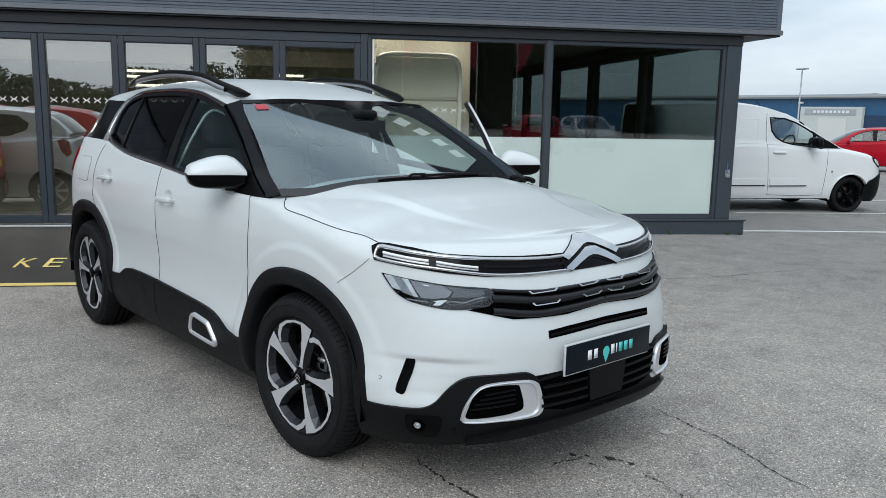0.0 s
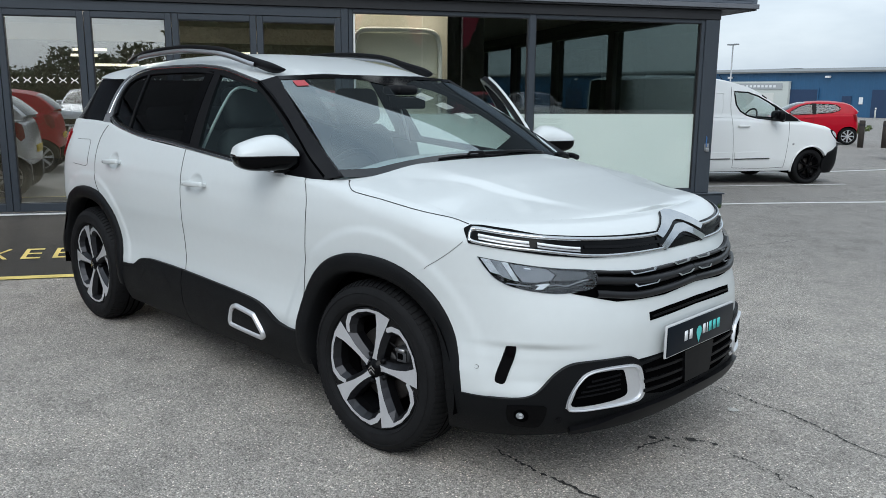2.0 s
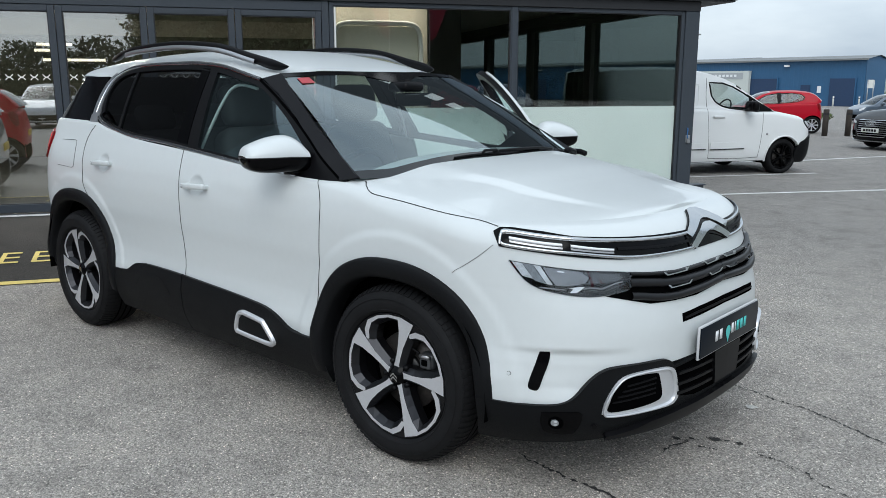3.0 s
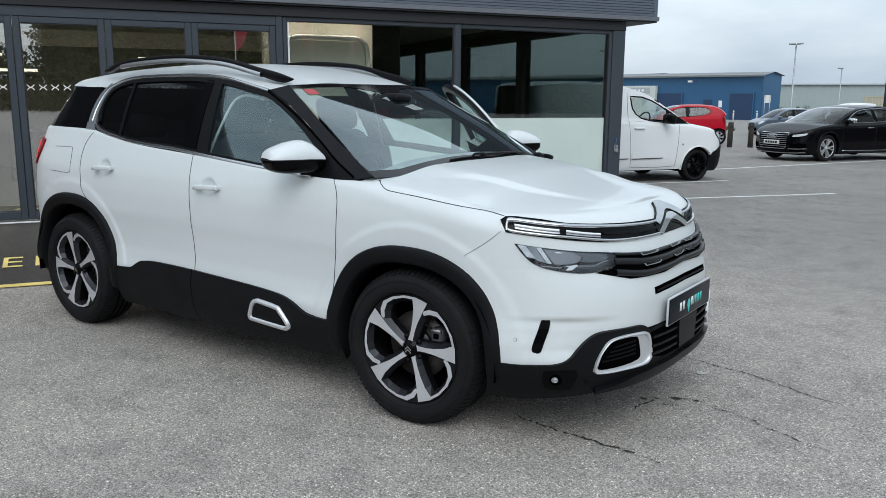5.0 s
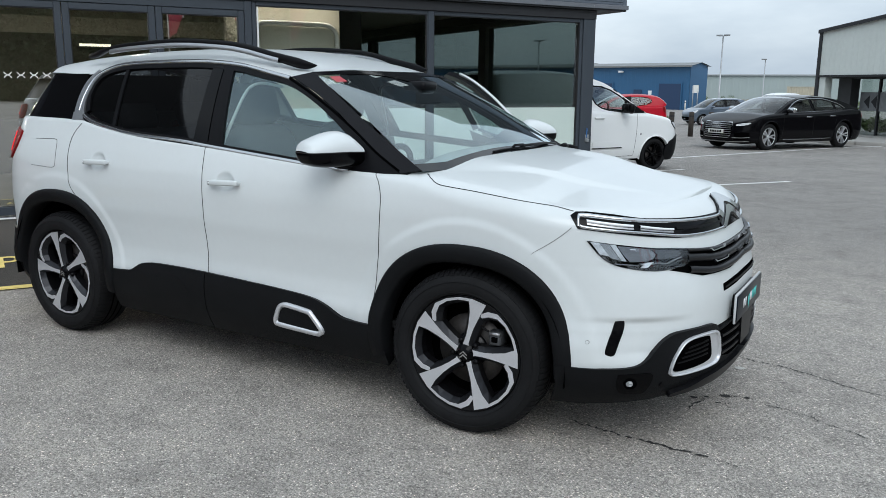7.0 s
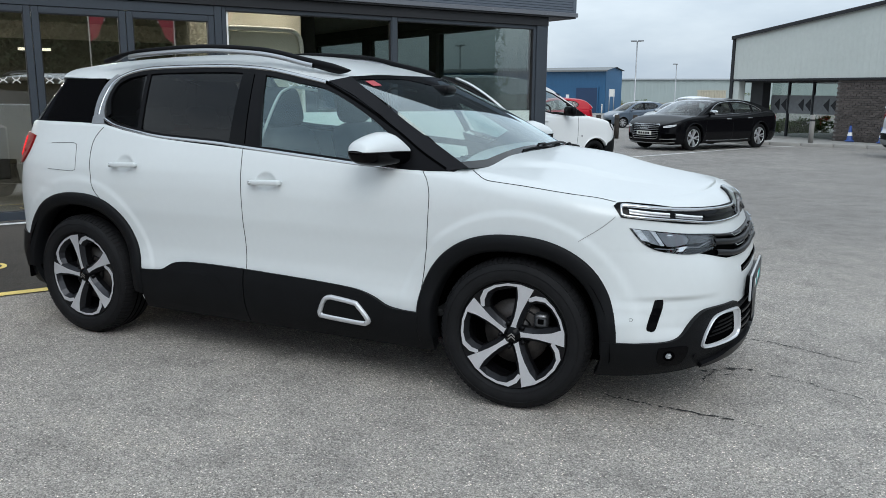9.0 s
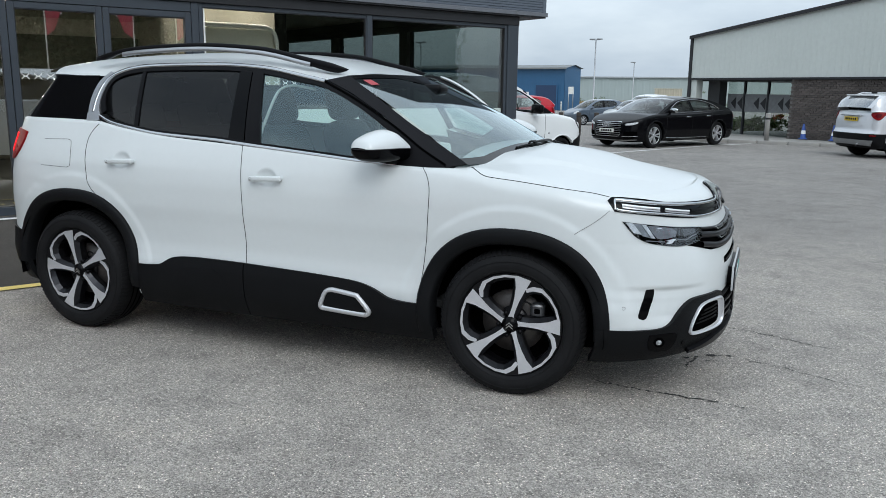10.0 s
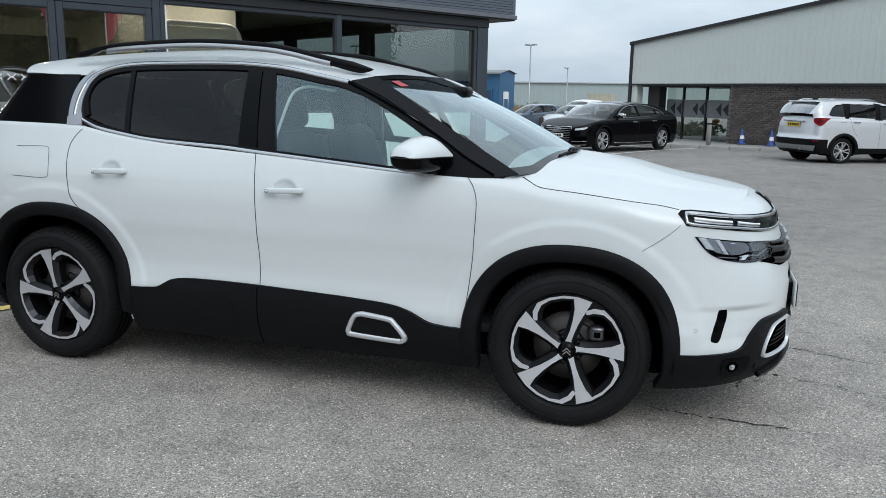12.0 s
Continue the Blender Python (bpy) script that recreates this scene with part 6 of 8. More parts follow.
        rear_z = U[i, j, 2]
        if x > xf:
            sets["windscreen" if t < .93 else "rear_pillar"].append(f)
        elif x < xr:
            sets["rear_window" if t < .84 and rear_z > s["rear_sill"] else "rear_pillar"].append(f)
        else:
            sets["roof"].append(f)
    for kind, mat_ in (("windscreen", s["glass"]), ("roof", s.get("roof_paint", paint)), ("rear_window", s.get("rear_glass", s["glass"])), ("rear_pillar", paint)):
        if sets[kind]:
            ob = part("screen_pillar" if kind == "rear_pillar" else kind, panel_mesh(U, sets[kind], n, m_, False), mat_, root, smooth=False)
            if kind in ("windscreen", "rear_window"):
                ob.visible_shadow = False
    part("underside", box(sh.tail + .25, sh.nose - .3, -.68, .68, base - .03, base + .2, .03), DARK, root)
    belt = float(smooth(s["shoulder"], -1.6))
    part("dashboard", box(xa - .62, xa - .18, -.66, .66, belt - .30, belt - .04, .05), CABIN, root)
    for y in (-.36, .36):
        part("seat", box(-1.70, -1.54, y - .22, y + .22, .45, belt + .18, .07, 3), CABIN, root)
        part("headrest", box(-1.68, -1.57, y - .12, y + .12, belt + .21, belt + .38, .045, 3), CABIN, root)
    for a, r in arches:
        lv = []
        for i in range(19):
            t = math.pi * (-.1 + 1.2 * i / 18)
            x, z = min(max(a + r * 1.19 * math.cos(t), sh.tail + .06), sh.nose - .06), r + r * 1.19 * math.sin(t)
            yo = min(float(sh.side(x, max(base, z))[1]), -.47)
            lv += [(x, yo + .02, z), (x, -.46, z)]
        lf = grid_faces(19, 2) + [tuple(2 * i + 1 for i in range(19))]
        av = []
        for i in range(31):
            t = math.pi * (-.07 + 1.14 * i / 30)
            for rr, dy in ((1.13, .05), (1.13, -.012), (1.16, -.018), (s["lip"], -.016), (s["lip"] + .02, .006)):
                x, z = min(max(a + r * rr * math.cos(t), sh.tail + .04), sh.nose - .04), r + r * rr * math.sin(t)
                av.append((x, float(sh.side(x, max(z, base))[1]) + dy, z))
        for m in (1, -1):
            part("wheel_well", meshed([(x, y * m, z) for x, y, z in lv], lf), DARK, root)
            part("arch_lip", meshed([(x, y * m, z) for x, y, z in av], grid_faces(31, 5, flip=(m < 0))), s.get("archmat", paint), root)
            wheel_simple(root, a, (float(sh.side(a, r * 2.1)[1]) + .035) * m, r, m, s["alloy"], s.get("spokes", 5), s.get("pair", 0))
    for line in s["gaps"]:
        seam_on(root, sh, line)
    return root, sh


def seam_on(root, sh, line, r=.003, material=None, surface=None, name="door_gap"):
    L = np.array(spline(line, 6))
    pts = np.stack((surface or sh.side)(L[:, 0], L[:, 1]), -1)
    for m in (1, -1):
        part(name, tube(pts * (1, m, 1), r, 6), material or SEAM, root)


def plates_on(root, name, poly, surface, material, lift=.004, depth=.02, label="", du=6.0, dv=.06):
    for m in (False, True):
        part(name, patch(poly, surface, lift, depth, du, dv, m), material, root, label)


def wheel_simple(parent, x, y, r, m, material, spokes=5, pair=0):
    """A wheel with a dished rim, a bright lip and raised spokes, in pairs if asked."""
    w = thing("wheel", "", "")
    w.parent = parent
    w.matrix_local = pose(x, y, r, 0, 0, 180 if m < 0 else 0)
    q = r * .70
    part("tyre", lathe([(q, .03), (r * .78, -.008), (r * .92, -.004), (r * .985, .02), (r, .045), (r, .17), (r * .9, .20), (q, .18)], 48), RUBBER, w)
    part("rim", lathe([(q, .03), (q * .99, .006), (q * .955, .006), (q * .93, .03), (q * .90, .10), (q * .1, .11)], 40), ALLOYD, w)
    part("rim_lip", lathe([(q * .995, .008), (q * .99, .002), (q * .955, .002), (q * .945, .014)], 40), material, w)
    part("brake_disc", lathe([(q * .2, .085), (q * .66, .085), (q * .66, .10)], 32), DISC, w)
    for k in range(spokes):
        for off in ((-pair, pair) if pair else (0,)):
            a0, a1 = 2 * math.pi * k / spokes + off * .55, 2 * math.pi * k / spokes + off
            half = .045 if pair else .075
            front, back = [], []
            for rr, wd, b, aa in ((.14, half * .8, .022, a0), (.5, half * .8, .010, (a0 + a1) / 2), (.96, half * 1.15, .004, a1)):
                for sgn in (-1, 1):
                    cx, cz = q * rr * math.cos(aa), q * rr * math.sin(aa)
                    nx, nz = -math.sin(aa) * sgn * wd * q * 1.1, math.cos(aa) * sgn * wd * q * 1.1
                    front.append((cx + nx, b, cz + nz))
                    back.append((cx + nx * 1.35, b + .045, cz + nz * 1.35))
            part("spoke", meshed(front + back, [(0, 1, 3, 2), (2, 3, 5, 4), (0, 2, 8, 6), (2, 4, 10, 8), (1, 7, 9, 3), (3, 9, 11, 5)]), material, w, smooth=False)
    part("hub", lathe([(.0001, .012), (q * .15, .014), (q * .2, .03), (q * .21, .06)], 20), material, w)


def stick(root, name, x0, x1, y0, y1, z0, z1, material, bevel=.01, label=""):
    return part(name, box(x0, x1, y0, y1, z0, z1, bevel), material, root, label)


def mirrors_for(root, x, y, z, cap, size=1.0, face=CHROME):
    """Door mirrors: a rounded shell with a flat glass on a short arm."""
    for m in (1, -1):
        bm = box(-.055 * size, .055 * size, -.115 * size, .115 * size, -.075 * size, .075 * size, .05 * size, 4)
        for v in bm.verts:
            v.co.x += .10 * v.co.y * -1
            v.co = (v.co.x + x, (v.co.y - (y + .11)) * m, v.co.z + z)
        bmesh.ops.recalc_face_normals(bm, faces=bm.faces[:])
        part("door_mirror", bm, cap, root)
        part("mirror_glass", box(x - .062 * size, x - .056 * size, -(y + .20) * m, -(y + .03) * m, z - .05 * size, z + .05 * size), face, root)
        part("mirror_arm", cylinder((x, -(y - .03) * m, z - .06), (x, -(y + .08) * m, z - .03), .026, n=8), SATINB, root)


VANG = glass("van_glass", (.74, .80, .79), 1.2)
DARKG = glass("dark_vehicle_glass", (.42, .46, .46), 1.3)
TINTG = glass("tinted_vehicle_glass", (.10, .11, .12), 1.2)
REDPAINT = mat("red_car_paint", (.44, .004, .018), .32, coat=.12, amount=.1, scale=2, spec=.12)
BLACKPAINT = mat("black_car_paint", (.0035, .0035, .0045), .12, spec=.13, amount=.15, scale=2)
SILVERPAINT = mat("silver_car_paint", (.66, .67, .69), .32, metal=.25, coat=1.0, amount=.06, scale=2)
BLUEPAINT = mat("blue_grey_car_paint", (.09, .12, .16), .3, metal=.3, coat=1.0, amount=.1, scale=2)
GREYPLATE = mat("pale_plate", (.70, .70, .66), .4, amount=.05)
YELPLATE = mat("yellow_plate", (.72, .50, .04), .4, amount=.05)

# the white delivery van
VANWHITE = mat("clean_white_van_paint", (.80, .82, .82), .30, coat=.5, amount=.05, scale=1.5)
VAN = dict(category="van", paint=VANWHITE, R=.30, base=.24, wheelbase=2.72, corner=(.52, .35), lip=1.20,
           front=((.2, .3, .45, .62, .80, .95, 1.05), (.69, .75, .77, .77, .74, .66, .55)), rear=((.2, .6, 1.2, 1.9), (-3.42, -3.5, -3.48, -3.42)),
           width=((.2, .30, .45, .7, .9, 1.05, 1.3), (.84, .885, .91, .92, .915, .90, .88)),
           shoulder=((-3.6, -1.6, -.55, -.30, .0, .25, .5, .8), (1.16, 1.13, 1.07, 1.07, 1.03, .985, .915, .80)),
           edge=((-3.6, -3.2, -2.1, -1.6, -1.22, -1.0, -.7, -.42, -.20), (1.68, 1.73, 1.75, 1.71, 1.62, 1.53, 1.35, 1.18, 1.06)), lean=(.10, .16),
           screen=(-.20, -1.20), back=(-3.40, -3.48), bow=(.30, .02), crown=.06, swell=.05, rear_sill=2.0, glass=VANG, roof_paint=VANWHITE,
           windows=(([(-1.47, 1.545), (-1.22, 1.535), (-1.02, 1.475), (-.82, 1.375), (-.70, 1.30), (-.69, 1.075), (-1.07, 1.12), (-1.25, 1.165), (-1.37, 1.235), (-1.44, 1.33)], VANG), ([(-.665, 1.285), (-.56, 1.215), (-.55, 1.065), (-.665, 1.075)], VANG)),
           black=([(-1.05, 1.56), (-.60, 1.27), (-.26, 1.095), (-.22, 1.04), (-.53, 1.04), (-.72, 1.05), (-.72, 1.33)],),
           splits=(.62, -.46, -1.52, -2.7), alloy=GLOSSB, spokes=5, pair=.17,
           gaps=(((-.455, 1.05), (-.46, .80), (-.475, .60), (-.50, .30)), ((-1.56, 1.62), (-1.55, 1.35), (-1.53, 1.1)), ((-1.53, 1.1), (-1.50, .7), (-1.47, .30)), ((-1.47, .30), (-.95, .285), (-.50, .30))))


def delivery_van(at, heading, label):
    root, sh = vehicle("delivery_van", label, at, heading, VAN)
    corner = sinewy(((0, .665), (30, .665), (52, .658), (66, .630), (78, .575), (85, .545)), 3) + sinewy(((88, .50), (91, .42), (91.5, .33), (90, .26), (86, .19)), 3) + [(60, .19), (30, .20), (0, .20)]
    plates_on(root, "front_bumper_clad", corner, sh.hull, BLACKP, .026, .04, "black plastic bumper corner", 4.0, .04)
    swage = [(-1.46, .56), (-.98, .565), (-.84, .535), (-.77, .50), (-.80, .455), (-1.46, .445)]
    plates_on(root, "door_moulding", swage, sh.side, VANWHITE, .014, .02, du=.2, dv=.05)
    plates_on(root, "door_moulding", [(-2.9, .56), (-1.54, .56), (-1.54, .445), (-2.9, .44)], sh.side, VANWHITE, .014, .02, du=.3, dv=.05)
    for x0, x1 in ((-1.46, -.80), (-2.9, -1.54)):
        plates_on(root, "rub_strip", [(x0, .455), (x1, .462), (x1, .447), (x0, .440)], sh.side, SEAM, .017, .02, du=.3, dv=.05)
    rec = sinewy(((-2.55, 1.50), (-1.75, 1.52), (-1.68, 1.46), (-1.70, 1.20), (-1.80, 1.13), (-2.0, 1.06), (-2.55, 1.04)), 4)
    seam_on(root, sh, rec, .005, VANWHITE, sh.flank, "panel_swage")
    plates_on(root, "head_lamp", [(54, .80), (64, .875), (74, .915), (82, .925), (80, .865), (73, .80), (62, .75)], sh.hull, GLOSSB, .006, .02, "clear head lamp")
    plates_on(root, "lamp_reflector", [(60, .81), (67, .868), (75, .898), (79, .895), (74, .83), (65, .785)], sh.hull, REFLECT, .010, .01)
    plates_on(root, "grille", [(0, .80), (30, .80), (46, .82), (46, .74), (28, .68), (0, .67)], sh.hull, DARK, .004, .02)
    for m in (1, -1):
        h = part("door_handle", box(-.11, .11, -.016, .016, -.018, .018, .012, 3), VANWHITE, root)
        h.matrix_local = Matrix.Translation((-1.32, m * (float(sh.side(-1.32, .99)[1]) - .018), .99))
        part("side_repeater", cylinder((-.36, m * -.90, .69), (-.36, m * -.925, .69), .02, n=12), STEELY, root)
    part("aerial", cylinder((-1.15, 0, 1.68), (-1.28, 0, 1.83), .006, n=6), SATINB, root)
    part("bulkhead", box(-1.84, -1.78, -.72, .72, .4, 1.62, .01), CREAM2, root)
    part("steering_wheel", tube([(-.86 + .07 * math.sin(t), -.36 + .18 * math.cos(t), 1.10 + .16 * math.sin(t)) for t in np.linspace(0, 6.28, 22)[:-1]], .014, 6, close=True), SATINB, root)
    mirrors_for(root, -.76, .90, 1.16, SATINB, 1.15, SATINB)
    return root


delivery_van(place(-9.22, 8.05), 58, "white small delivery van with black wheels and bumper")

# the black saloon
SALOON = dict(paint=BLACKPAINT, R=.352, base=.20, wheelbase=3.05, corner=(.72, .62), lip=1.20,
              front=((.18, .26, .40, .60, .74, .86), (.88, .97, .98, .96, .92, .80)), rear=((.2, .4, .6, .9, 1.06), (-4.02, -4.12, -4.14, -4.10, -4.02)),
              width=((.18, .30, .5, .75, .90, 1.0), (.86, .915, .945, .945, .93, .90)),
              shoulder=((-4.15, -3.7, -3.0, -2.0, -1.0, -.45, .0, .45, .75, .98), (1.02, 1.06, 1.03, .99, .965, .965, .94, .88, .81, .72)),
              edge=((-3.75, -3.45, -3.1, -2.7, -2.3, -1.9, -1.5, -1.2, -.9, -.55, -.32), (1.06, 1.15, 1.26, 1.345, 1.385, 1.395, 1.375, 1.335, 1.24, 1.08, .965)), lean=(.30, .28),
              screen=(-.32, -1.22), back=(-2.75, -3.75), bow=(.42, .30), crown=.055, swell=.055, rear_sill=1.08, glass=DARKG,
              windows=(([(-1.66, 1.325), (-1.45, 1.315), (-1.22, 1.275), (-.98, 1.19), (-.82, 1.10), (-.76, 1.005), (-1.75, 1.02)], DARKG), ([(-1.75, 1.325), (-2.05, 1.33), (-2.38, 1.30), (-2.62, 1.25), (-2.66, 1.045), (-1.84, 1.025)], DARKG), ([(-2.69, 1.235), (-2.86, 1.185), (-3.08, 1.085), (-3.06, 1.065), (-2.73, 1.05)], DARKG)),
              splits=(.60, -.50, -1.70, -2.75), alloy=BRIGHTS, spokes=5, pair=.20,
              gaps=(((-.50, .97), (-.50, .6), (-.47, .32)), ((-1.72, .98), (-1.71, .6), (-1.70, .28)), ((-2.72, 1.02), (-2.68, .8), (-2.62, .66)), ((-1.68, .29), (-1.0, .27), (-.50, .28))))
saloon, sal = vehicle("saloon_car", "black executive saloon car with silver wheels", (-2.835, 19.565), 240, SALOON)
over_s = sinewy(((-3.12, 1.09), (-2.88, 1.205), (-2.62, 1.275), (-2.3, 1.335), (-1.9, 1.352), (-1.5, 1.335), (-1.2, 1.295), (-.95, 1.20), (-.72, 1.06)), 4)
seam_on(saloon, sal, over_s, .012, CHROME, sal.flank, "window_chrome")
seam_on(saloon, sal, [(-3.12, 1.062), (-2.0, 1.012), (-.72, .985)], .010, CHROME, sal.flank, "window_chrome")
seam_on(saloon, sal, [(-2.6, .275), (-1.5, .265), (-.55, .28)], .010, CHROME, None, "sill_blade")
seam_on(saloon, sal, [(-3.6, .93), (-2.0, .885), (-.5, .86), (.3, .82)], .006, BLACKPAINT, None, "shoulder_crease")
plates_on(saloon, "grille", [(0, .715), (19, .715), (23.5, .70), (24, .52), (21, .37), (17, .345), (0, .345)], sal.hull, DARK, .006, .02, "large dark grille with chrome bars")
for k in range(7):
    z = .385 + .048 * k
    plates_on(saloon, "grille_bar", [(0, z + .011), (22.6, z + .011), (22.6, z), (0, z)], sal.hull, STEELY, .014, .01)
for line in ([(0, .722), (19, .722), (24, .704), (24.6, .53), (21.4, .365), (17, .338), (0, .338)],):
    plates_on(saloon, "grille_frame", ribbon(line, .016, 3), sal.hull, CHROME, .018, .02)
plates_on(saloon, "head_lamp", [(28, .70), (40, .725), (52, .745), (61, .752), (62, .72), (55, .665), (44, .635), (30, .625)], sal.hull, GLOSSB, .006, .02, "clear head lamp with a bright light line")
plates_on(saloon, "lamp_reflector", [(31, .685), (42, .71), (53, .728), (59, .735), (56, .70), (44, .668), (33, .65)], sal.hull, REFLECT, .011, .01)
plates_on(saloon, "running_light", ribbon([(31, .648), (44, .658), (55, .690), (60, .728)], .012, 3), sal.hull, WHITELAMP, .014, .01)
plates_on(saloon, "air_inlet", [(30, .46), (46, .48), (60, .47), (62, .34), (50, .28), (30, .28)], sal.hull, DARK, .005, .02)
plates_on(saloon, "chrome_blade", ribbon([(27, .335), (44, .338), (62, .352)], .016, 3), sal.hull, CHROME, .018, .02)
plates_on(saloon, "front_lip", ribbon([(0, .232), (30, .236), (62, .252)], .020, 3), sal.hull, CHROME, .014, .02)
stick(saloon, "number_plate", 1.000, 1.012, -.26, .26, .435, .545, GREYPLATE, .004, "pale number plate")
for k in range(5):
    stick(saloon, "plate_mark", 1.0115, 1.014, -.20 + k * .082, -.14 + k * .082, .462, .520, SATINB, .0)
for y in (-.105, -.035, .035, .105):
    r = part("emblem_ring", tube([(0, .052 * math.cos(t), .052 * math.sin(t)) for t in np.linspace(0, 2 * math.pi, 21)[:-1]], .008, 6, close=True), CHROME, saloon)
    r.matrix_local = pose(1.0, y, .655)
for m in (1, -1):
    for x, z in ((-1.50, .865), (-2.50, .885)):
        h = part("door_handle", box(-.11, .11, -.012, .012, -.014, .014, .008, 2), CHROME, saloon)
        h.matrix_local = Matrix.Translation((x, m * (float(sal.side(x, z)[1]) - .014), z))
    part("tail_light", patch([(sal.ends + 20, .93), (sal.ends + 50, .95), (sal.ends + 50, .80), (sal.ends + 24, .82)], sal.hull, .006, .02, 6.0, .06, m < 0), REDLENS, saloon, "red tail light")
mirrors_for(saloon, -.72, .88, 1.05, CHROME, .95)

# the silver off-roader
SUV = dict(paint=SILVERPAINT, R=.335, base=.27, wheelbase=2.5, corner=(.62, .42), lip=1.34, archmat=BLACKP,
           front=((.25, .4, .6, .8, 1.0), (.66, .78, .80, .76, .60)), rear=((.25, .45, .62, .72, .85, 1.05, 1.2), (-3.22, -3.38, -3.40, -3.34, -3.33, -3.31, -3.27)),
           width=((.25, .4, .65, .9, 1.05, 1.2), (.84, .87, .885, .88, .865, .84)),
           shoulder=((-3.4, -2.9, -1.5, -.5, .0, .5, .8), (1.175, 1.165, 1.12, 1.06, 1.04, .98, .88)),
           edge=((-3.33, -3.28, -3.14, -3.0, -2.4, -1.6, -1.2, -.9, -.5, -.30), (1.20, 1.28, 1.46, 1.545, 1.58, 1.57, 1.51, 1.40, 1.19, 1.07)), lean=(.20, .34),
           screen=(-.30, -1.15), back=(-3.05, -3.30), bow=(.30, .10), crown=.05, swell=.06, rear_sill=1.22, glass=DARKG, rear_glass=glass("pale_rear_glass", (.45, .50, .50), 1.5, face_on=.24),
           windows=(([(-1.42, 1.49), (-1.20, 1.46), (-.95, 1.36), (-.72, 1.22), (-.66, 1.115), (-1.45, 1.155)], TINTG), ([(-1.52, 1.495), (-1.9, 1.50), (-2.30, 1.50), (-2.36, 1.20), (-1.55, 1.165)], TINTG), ([(-2.48, 1.495), (-2.70, 1.475), (-2.82, 1.40), (-2.92, 1.25), (-2.86, 1.215), (-2.46, 1.205)], TINTG)),
           black=([(-1.38, 1.53), (-1.60, 1.53), (-1.60, 1.10), (-1.38, 1.10)], [(-2.28, 1.52), (-2.52, 1.52), (-2.48, 1.16), (-2.32, 1.16)]),
           splits=(.50, -.46, -1.46, -2.30), clad=.40, tail_clad=-2.95, tail_z=.62, nose_clad=.45, nose_z=.5, alloy=BRIGHTS, spokes=5, pair=.22,
           gaps=(((-.46, 1.07), (-.44, .8), (-.46, .45)), ((-1.48, 1.13), (-1.46, .8), (-1.46, .43)), ((-2.34, 1.17), (-2.30, 1.0), (-2.2, .80), (-2.12, .72))))
suv_at = (3.60 + 2.5 * math.cos(radians(30)), 19.02 + 2.5 * math.sin(radians(30)))
suv, su = vehicle("small_suv", "silver small off-road style car with black cladding", suv_at, 30, SUV)
E0 = su.ends
plates_on(suv, "tail_light", sinewy(((E0 - 3, 1.145), (E0 + 14, 1.155), (E0 + 34, 1.15), (E0 + 48, 1.13), (E0 + 47, 1.06), (E0 + 34, .985), (E0 + 20, .965), (E0 + 8, 1.03), (E0 - 3, 1.145)), 3)[:-1], su.hull, REDLENS, .016, .03, "red tail light")
plates_on(suv, "tail_light_core", [(E0 + 12, 1.12), (E0 + 30, 1.12), (E0 + 36, 1.06), (E0 + 26, 1.01), (E0 + 16, 1.04)], su.hull, mat("dark_red_lens", (.12, .004, .008), .2, spec=.2), .020, .01)
plates_on(suv, "tailgate_recess", [(E0 + 60, 1.09), (E0 + 90, 1.09), (E0 + 90, .90), (E0 + 60, .90)], su.hull, SILVERPAINT, .004, .01)
stick(suv, "number_plate", -3.352, -3.338, -.26, .26, .925, 1.035, YELPLATE, .004, "yellow rear number plate")
for k in range(6):
    stick(suv, "plate_mark", -3.356, -3.351, -.215 + k * .075, -.165 + k * .075, .955, 1.005, SATINB, .0)
stick(suv, "plate_lamp_bar", -3.37, -3.32, -.40, .40, 1.055, 1.085, CHROME, .008)
plates_on(suv, "skid_plate", [(E0 + 30, .47), (E0 + 90, .47), (E0 + 90, .36), (E0 + 40, .34)], su.hull, STEEL, .02, .03, "silver skid plate")
plates_on(suv, "bumper_reflector", [(E0 + 22, .60), (E0 + 42, .60), (E0 + 42, .575), (E0 + 22, .575)], su.hull, REDLENS, .012, .02)
plates_on(suv, "fuel_flap_line", [(-2.62, 1.06), (-2.44, 1.06), (-2.44, 1.055), (-2.62, 1.055)], su.side, SEAM, .002, .004, du=.1, dv=.05)
part("rear_wiper", tube([(-3.345, .02, 1.24), (-3.335, .16, 1.255), (-3.325, .30, 1.26)], .011, 6), SATINB, suv)
part("rear_spoiler", box(-3.17, -2.98, -.55, .55, 1.548, 1.580, .015), SILVERPAINT, suv)
part("tow_hook", tube([(-3.36, -.42, .40), (-3.42, -.42, .37), (-3.42, -.42, .33)], .014, 8), STEELY, suv)
part("roof_fin", box(-2.85, -2.70, -.02, .02, 1.60, 1.65, .015), SATINB, suv)
for m in (1, -1):
    part("roof_rail", tube([(-2.9, -.57 * m, 1.565), (-2.7, -.58 * m, 1.625), (-1.7, -.59 * m, 1.635), (-1.4, -.58 * m, 1.58)], .018, 8), SILVER, suv)
    for x, z in ((-1.28, 1.035), (-2.16, 1.06)):
        h = part("door_handle", box(-.10, .10, -.012, .012, -.014, .014, .010, 3), CHROME, suv)
        h.matrix_local = Matrix.Translation((x, m * (float(su.side(x, z)[1]) - .016), z))
mirrors_for(suv, -.66, .84, 1.16, SILVERPAINT)

